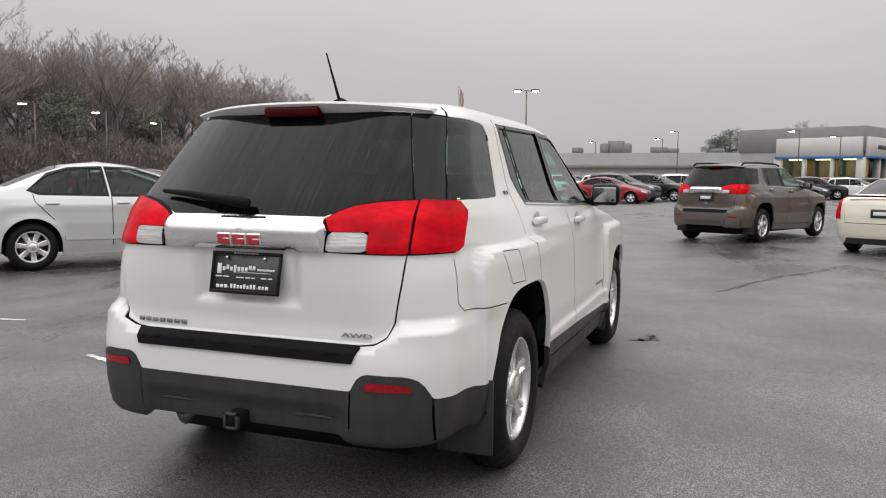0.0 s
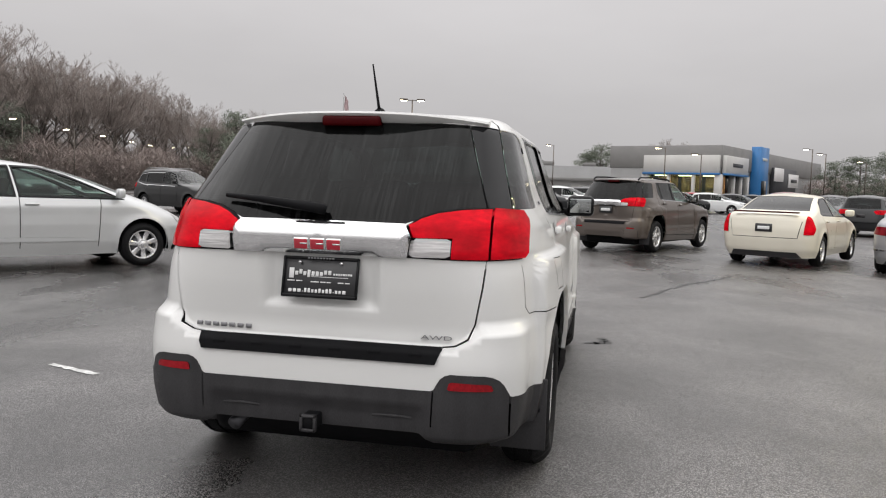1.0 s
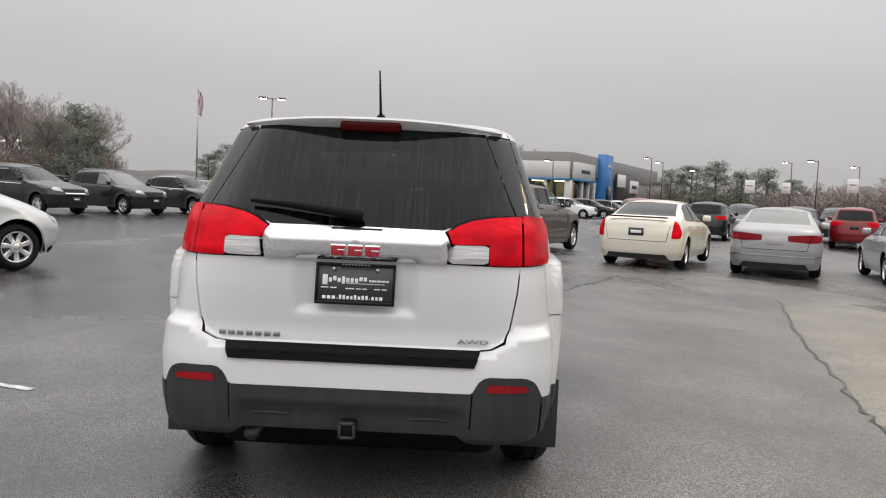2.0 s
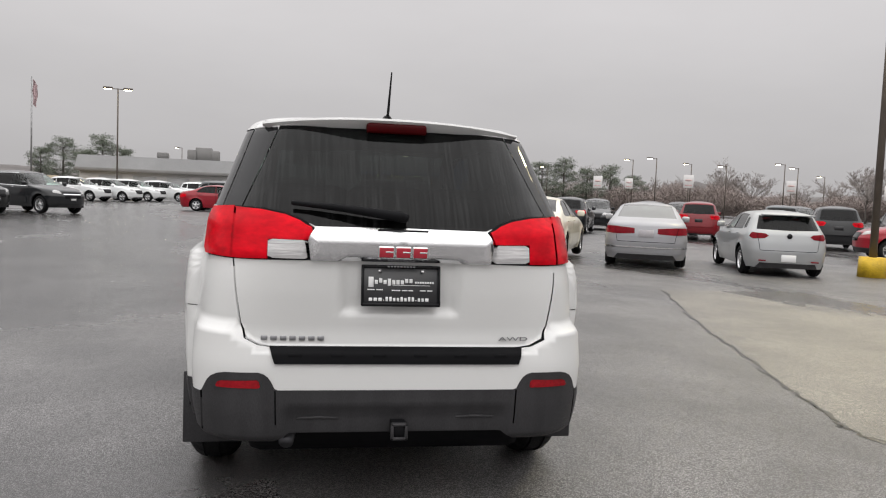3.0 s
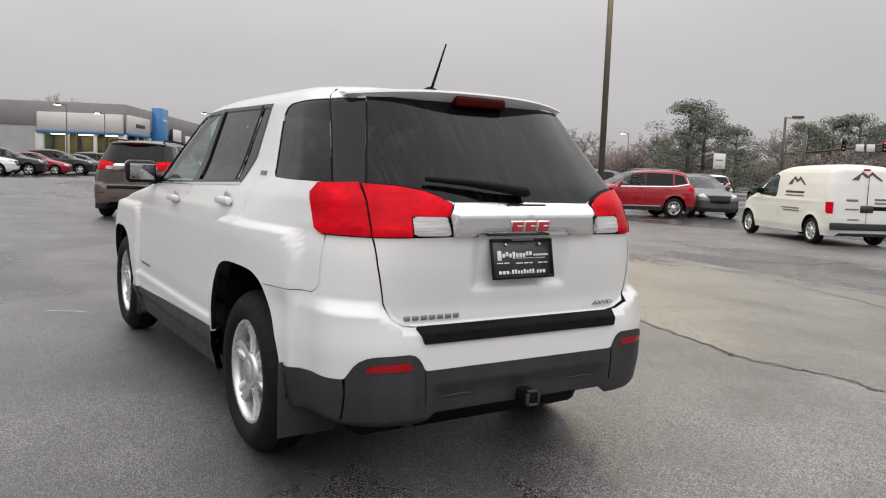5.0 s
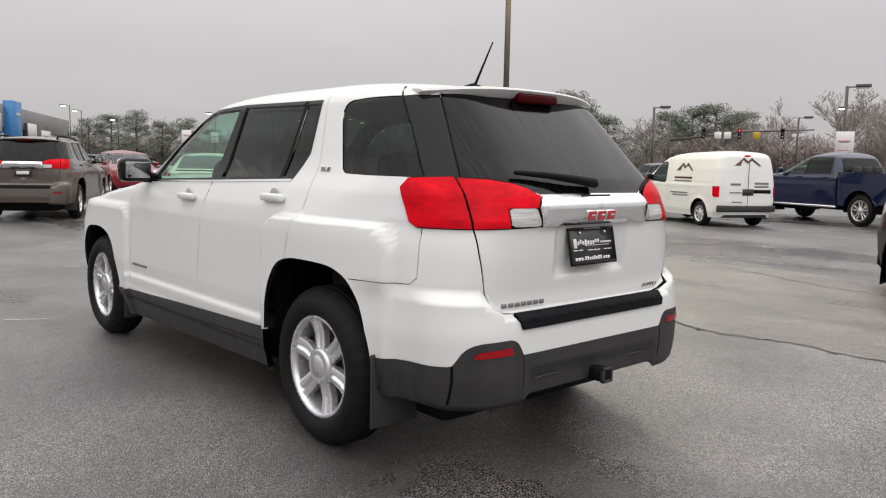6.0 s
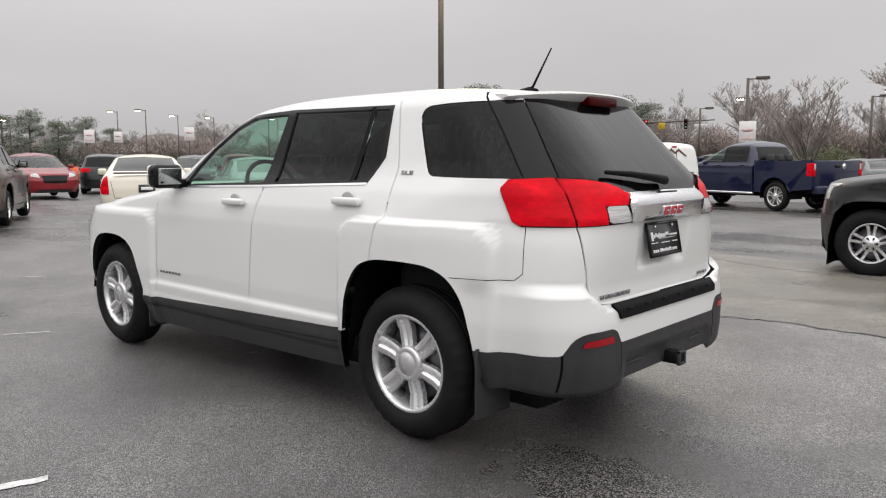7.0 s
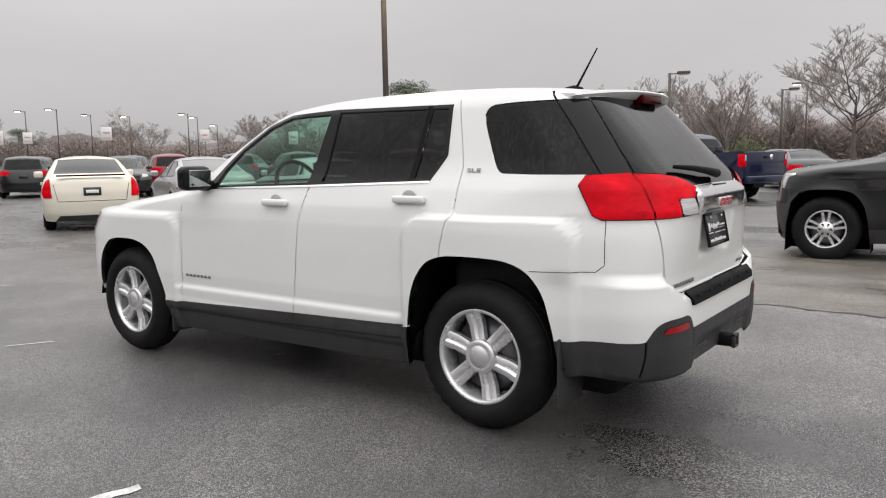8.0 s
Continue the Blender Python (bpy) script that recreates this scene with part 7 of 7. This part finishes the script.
# ---------------------------------------------------------------- traffic signals over the far road
mast = tagged(empty("traffic_signal", pose(*at_az(57.5, 74), -0.16, 0, 0, -62)), "traffic signal mast arm with hanging signs and lights", "traffic signal")
part("pole", cyl_bm(0.14, 0.11, 6.0, 10, Matrix.Translation((0, 0, 3.0))), M_POLE, mast)
vs, fs = tube([(0, 0, 3.9), (6, 0, 4.7), (12, 0, 4.9)], [0.1, 0.08, 0.05], 8)
mesh_part("mast_arm", vs, fs, M_POLE, mast)
M_SIGRED = mat("red_signal_lamp", (0.6, 0.02, 0.02), emit=(1.0, 0.06, 0.05), emit_strength=1.2)
for x, lit in ((3.0, False), (6.0, True), (9.5, False)):
    hd = part("signal_head", box_bm(0.30, 0.22, 0.90, (x, -0.13, 4.55), 0.04, 1), M_BLACK, mast)
    for k, m_ in enumerate((M_SIGRED if lit else M_DARKRED, M_POLE, M_GREYINK)):
        part("signal_lamp", cyl_bm(0.09, 0.09, 0.05, 14, pose(x, -0.25, 4.82 - 0.27 * k, 90)), m_, hd)
for x, w in ((4.2, 0.6), (5.0, 0.6), (7.4, 0.6), (10.8, 1.1)):
    part("hung_sign", box_bm(w, 0.03, 0.6 if w < 1.0 else 0.3, (x, -0.12, 4.4), 0.01, 1), M_SIGN if x != 7.4 else M_YELLOW, mast)

# ---------------------------------------------------------------- marks on the asphalt
def crack(points, w, name, material, label):
    rnd = random.Random(9)
    P = []
    for a, b in zip(points[:-1], points[1:]):
        for i in range(8):
            t = i / 8
            P.append(Vector((a[0] + (b[0] - a[0]) * t + rnd.gauss(0, 0.025), a[1] + (b[1] - a[1]) * t + rnd.gauss(0, 0.025), 0)))
            P[-1].z = ground_z(P[-1].x) + 0.004
    vs, fs = [], []
    for i, p in enumerate(P):
        d = (P[min(i + 1, len(P) - 1)] - P[max(i - 1, 0)])
        nrm = Vector((-d.y, d.x, 0)).normalized() * w * rnd.uniform(0.3, 1.0)
        vs += [p - nrm, p + nrm]
    for i in range(len(P) - 1):
        fs.append((2 * i, 2 * i + 1, 2 * i + 3, 2 * i + 2))
    tagged(mesh_part(name, vs, fs, material), label, "crack", kind="structure")


M_CRACK = mat("dark_crack", (0.010, 0.010, 0.010), rough=0.35, vary=0.3, scale=8)
M_LINE = mat("worn_white_line", (0.55, 0.55, 0.54), rough=0.6, vary=0.3, scale=9, fine=0.3, fine_scale=50)
edge = [(5.2, 7.5), (4.4, 5.2), (3.80, 3.45), (3.45, 2.2), (3.10, 1.08), (2.90, 0.35), (2.84, 0.0), (2.98, -0.40), (2.94, -0.72), (2.9, -1.6), (3.1, -3.2), (3.0, -5.5)]
crack(edge, 0.018, "pavement_crack", M_CRACK, "dark joint between old and new asphalt")
crack([(7.3, 2.6), (6.9, 1.5), (6.5, 0.73), (6.45, 0.05), (6.2, -0.8)], 0.03, "pavement_crack", M_CRACK, "dark open crack in the asphalt")
crack([(1.6, 6.2), (1.9, 6.9), (2.35, 8.0), (2.9, 8.9), (3.3, 9.8)], 0.03, "pavement_crack", M_CRACK, "dark open crack in the asphalt")
crack([(1.0, 3.0), (1.2, 3.1), (1.1, 3.3)], 0.05, "pavement_crack", M_CRACK, "dark patch of broken asphalt")
crack([(9.5, 5.0), (10.4, 4.4), (11.6, 4.3)], 0.03, "pavement_crack", M_CRACK, "dark open crack in the asphalt")
for (x0, y0), (x1, y1), w in (((-2.62, 0.93), (-2.16, 0.78), 0.035), ((-1.32, 3.76), (-1.05, 3.60), 0.012), ((-0.42, 1.92), (-0.37, 1.89), 0.012), ((-0.10, 6.68), (0.06, 6.55), 0.015), ((-4.5, 1.7), (-4.2, 1.76), 0.03)):
    d = Vector((x1 - x0, y1 - y0, 0))
    n = Vector((-d.y, d.x, 0)).normalized() * w
    rnd = random.Random(int(x0 * 100))
    vs, fs = [], []
    for i in range(11):
        p = Vector((x0, y0, 0.004)) + d * i / 10
        vs += [p - n * rnd.uniform(0.5, 1.0), p + n * rnd.uniform(0.5, 1.0)]
    for i in range(10):
        fs.append((2 * i, 2 * i + 1, 2 * i + 3, 2 * i + 2))
    tagged(mesh_part("line_mark", vs, fs, M_LINE), "worn white remnant of a parking line", "line", kind="structure")
# worn older asphalt beyond the joint; its pale yellow holds painted lamp glow
vs = [(x, y, ground_z(x) + 0.003) for x, y in edge + [(7.5, -7.5), (8.2, -3), (7.6, 1), (8.4, 5), (8.0, 8.0)]]
tagged(mesh_part("pavement", vs, [tuple(range(len(vs)))], M_ASPHALT_OLD, smooth=False), "worn wet asphalt with pale yellow lamp glow in its colour", "pavement", kind="structure")

# dry grass bank beyond the dealer rows
M_DRYGRASS = mat("dry_grass", (0.25, 0.205, 0.13), rough=0.95, vary=0.3, scale=0.6, fine=0.3, fine_scale=6)
vs, fs = [], []
for i in range(25):
    az = -21.5 + 9.5 * i / 24
    for d_, z_ in ((78, 0.0), (81, 0.9), (86, 1.75 + 0.15 * math.sin(i * 0.9)), (110, 1.8), (118, 0.0)):
        vs.append((*at_az(az, d_), z_ * math.sin(math.pi * min(1, (i + 1) / 6, (25 - i) / 6) / 2) + 0.004))
for i in range(24):
    for k in range(4):
        fs.append((i * 5 + k, i * 5 + k + 1, (i + 1) * 5 + k + 1, (i + 1) * 5 + k))
tagged(mesh_part("grass_bank", vs, fs, M_DRYGRASS), "low bank of dry tan winter grass", "bank", kind="structure")

# flagpole with a hanging flag
fx, fy = at_az(-19.4, 78)
flag_root = tagged(empty("flagpole", pose(fx, fy, 0)), "white flagpole with a limp striped flag", "flagpole")
part("pole", cyl_bm(0.09, 0.05, 10.4, 10, Matrix.Translation((0, 0, 5.2))), M_STEEL, flag_root)
M_FLAG = mat("faded_flag_cloth", (0.42, 0.30, 0.31), rough=0.8, vary=0.6, scale=1.6, stretch=(6, 1, 0.6))
vs, fs = [], []
for i in range(9):
    for k in range(7):
        u, v = i / 8, k / 6
        vs.append((0.08 + 0.42 * u * (1 - 0.3 * v) + 0.05 * math.sin(9 * v + 4 * u), 0.10 * math.sin(7 * u + 2 * v), 10.2 - 2.0 * v - 0.55 * u))
for i in range(8):
    for k in range(6):
        fs.append((i * 7 + k, i * 7 + k + 1, (i + 1) * 7 + k + 1, (i + 1) * 7 + k))
mesh_part("flag", vs, fs, M_FLAG, flag_root)
# orange barrel by the far aisle
M_ORANGE = mat("orange_barrel", (0.62, 0.10, 0.03), rough=0.5, vary=0.1)
br = tagged(empty("traffic_barrel", pose(17.6, 47.5, -0.16)), "orange traffic barrel in the far aisle", "barrel")
part("body", cyl_bm(0.32, 0.24, 1.0, 16, Matrix.Translation((0, 0, 0.5))), M_ORANGE, br)
part("foot", cyl_bm(0.42, 0.40, 0.08, 16, Matrix.Translation((0, 0, 0.04))), M_BLACK, br)
# small fittings of the neighbouring cars
part("boot_lip", box_bm(1.20, 0.10, 0.03, (0, -0.86, 1.065), 0.008, 2), M_DARKRED, cream_sedan, "dark red lamp strip on the boot lid")
for r_, z_ in ((cream_sedan, 0.76), (brown_suv, 0.94)):
    pb = [c for c in r_.children if c.name.startswith("number_plate")][0]
    yq = min(v.co.y for v in pb.data.vertices)
    zc = sum(v.co.z for v in pb.data.vertices) / len(pb.data.vertices)
    part("plate_bar", box_bm(0.22, 0.004, 0.06, (0, yq - 0.001, zc), 0.001, 1), M_INK, pb)
bm = cyl_bm(0.055, 0.055, 0.012, 24, pose(0, -0.728, 0.90, 90))
part("maker_mark", bm, M_GLOSSBLACK, hatchback, "round black mark")
part("roof_spoiler", box_bm(1.10, 0.16, 0.035, (0, -0.45, 1.355), 0.012, 2), P_LTSILVER, hatchback)
for sd in (-1, 1):
    part("reflector", box_bm(0.16, 0.02, 0.03, (sd * 0.55, -0.735, 0.36), 0.006, 1), M_LENS, hatchback)
for r_, yf in ((black_row_suv, 3.62 * 1.08), (grey_row_suv, 3.62), (row_suv, 3.62)):
    pl_ = part("front_plate", box_bm(0.30, 0.012, 0.15, (0, yf + 0.006, 0.58), 0.003, 1), M_PLATE, r_)
    part("plate_bar", box_bm(0.22, 0.004, 0.05, (0, yf + 0.013, 0.58), 0.001, 1), M_INK, pl_)
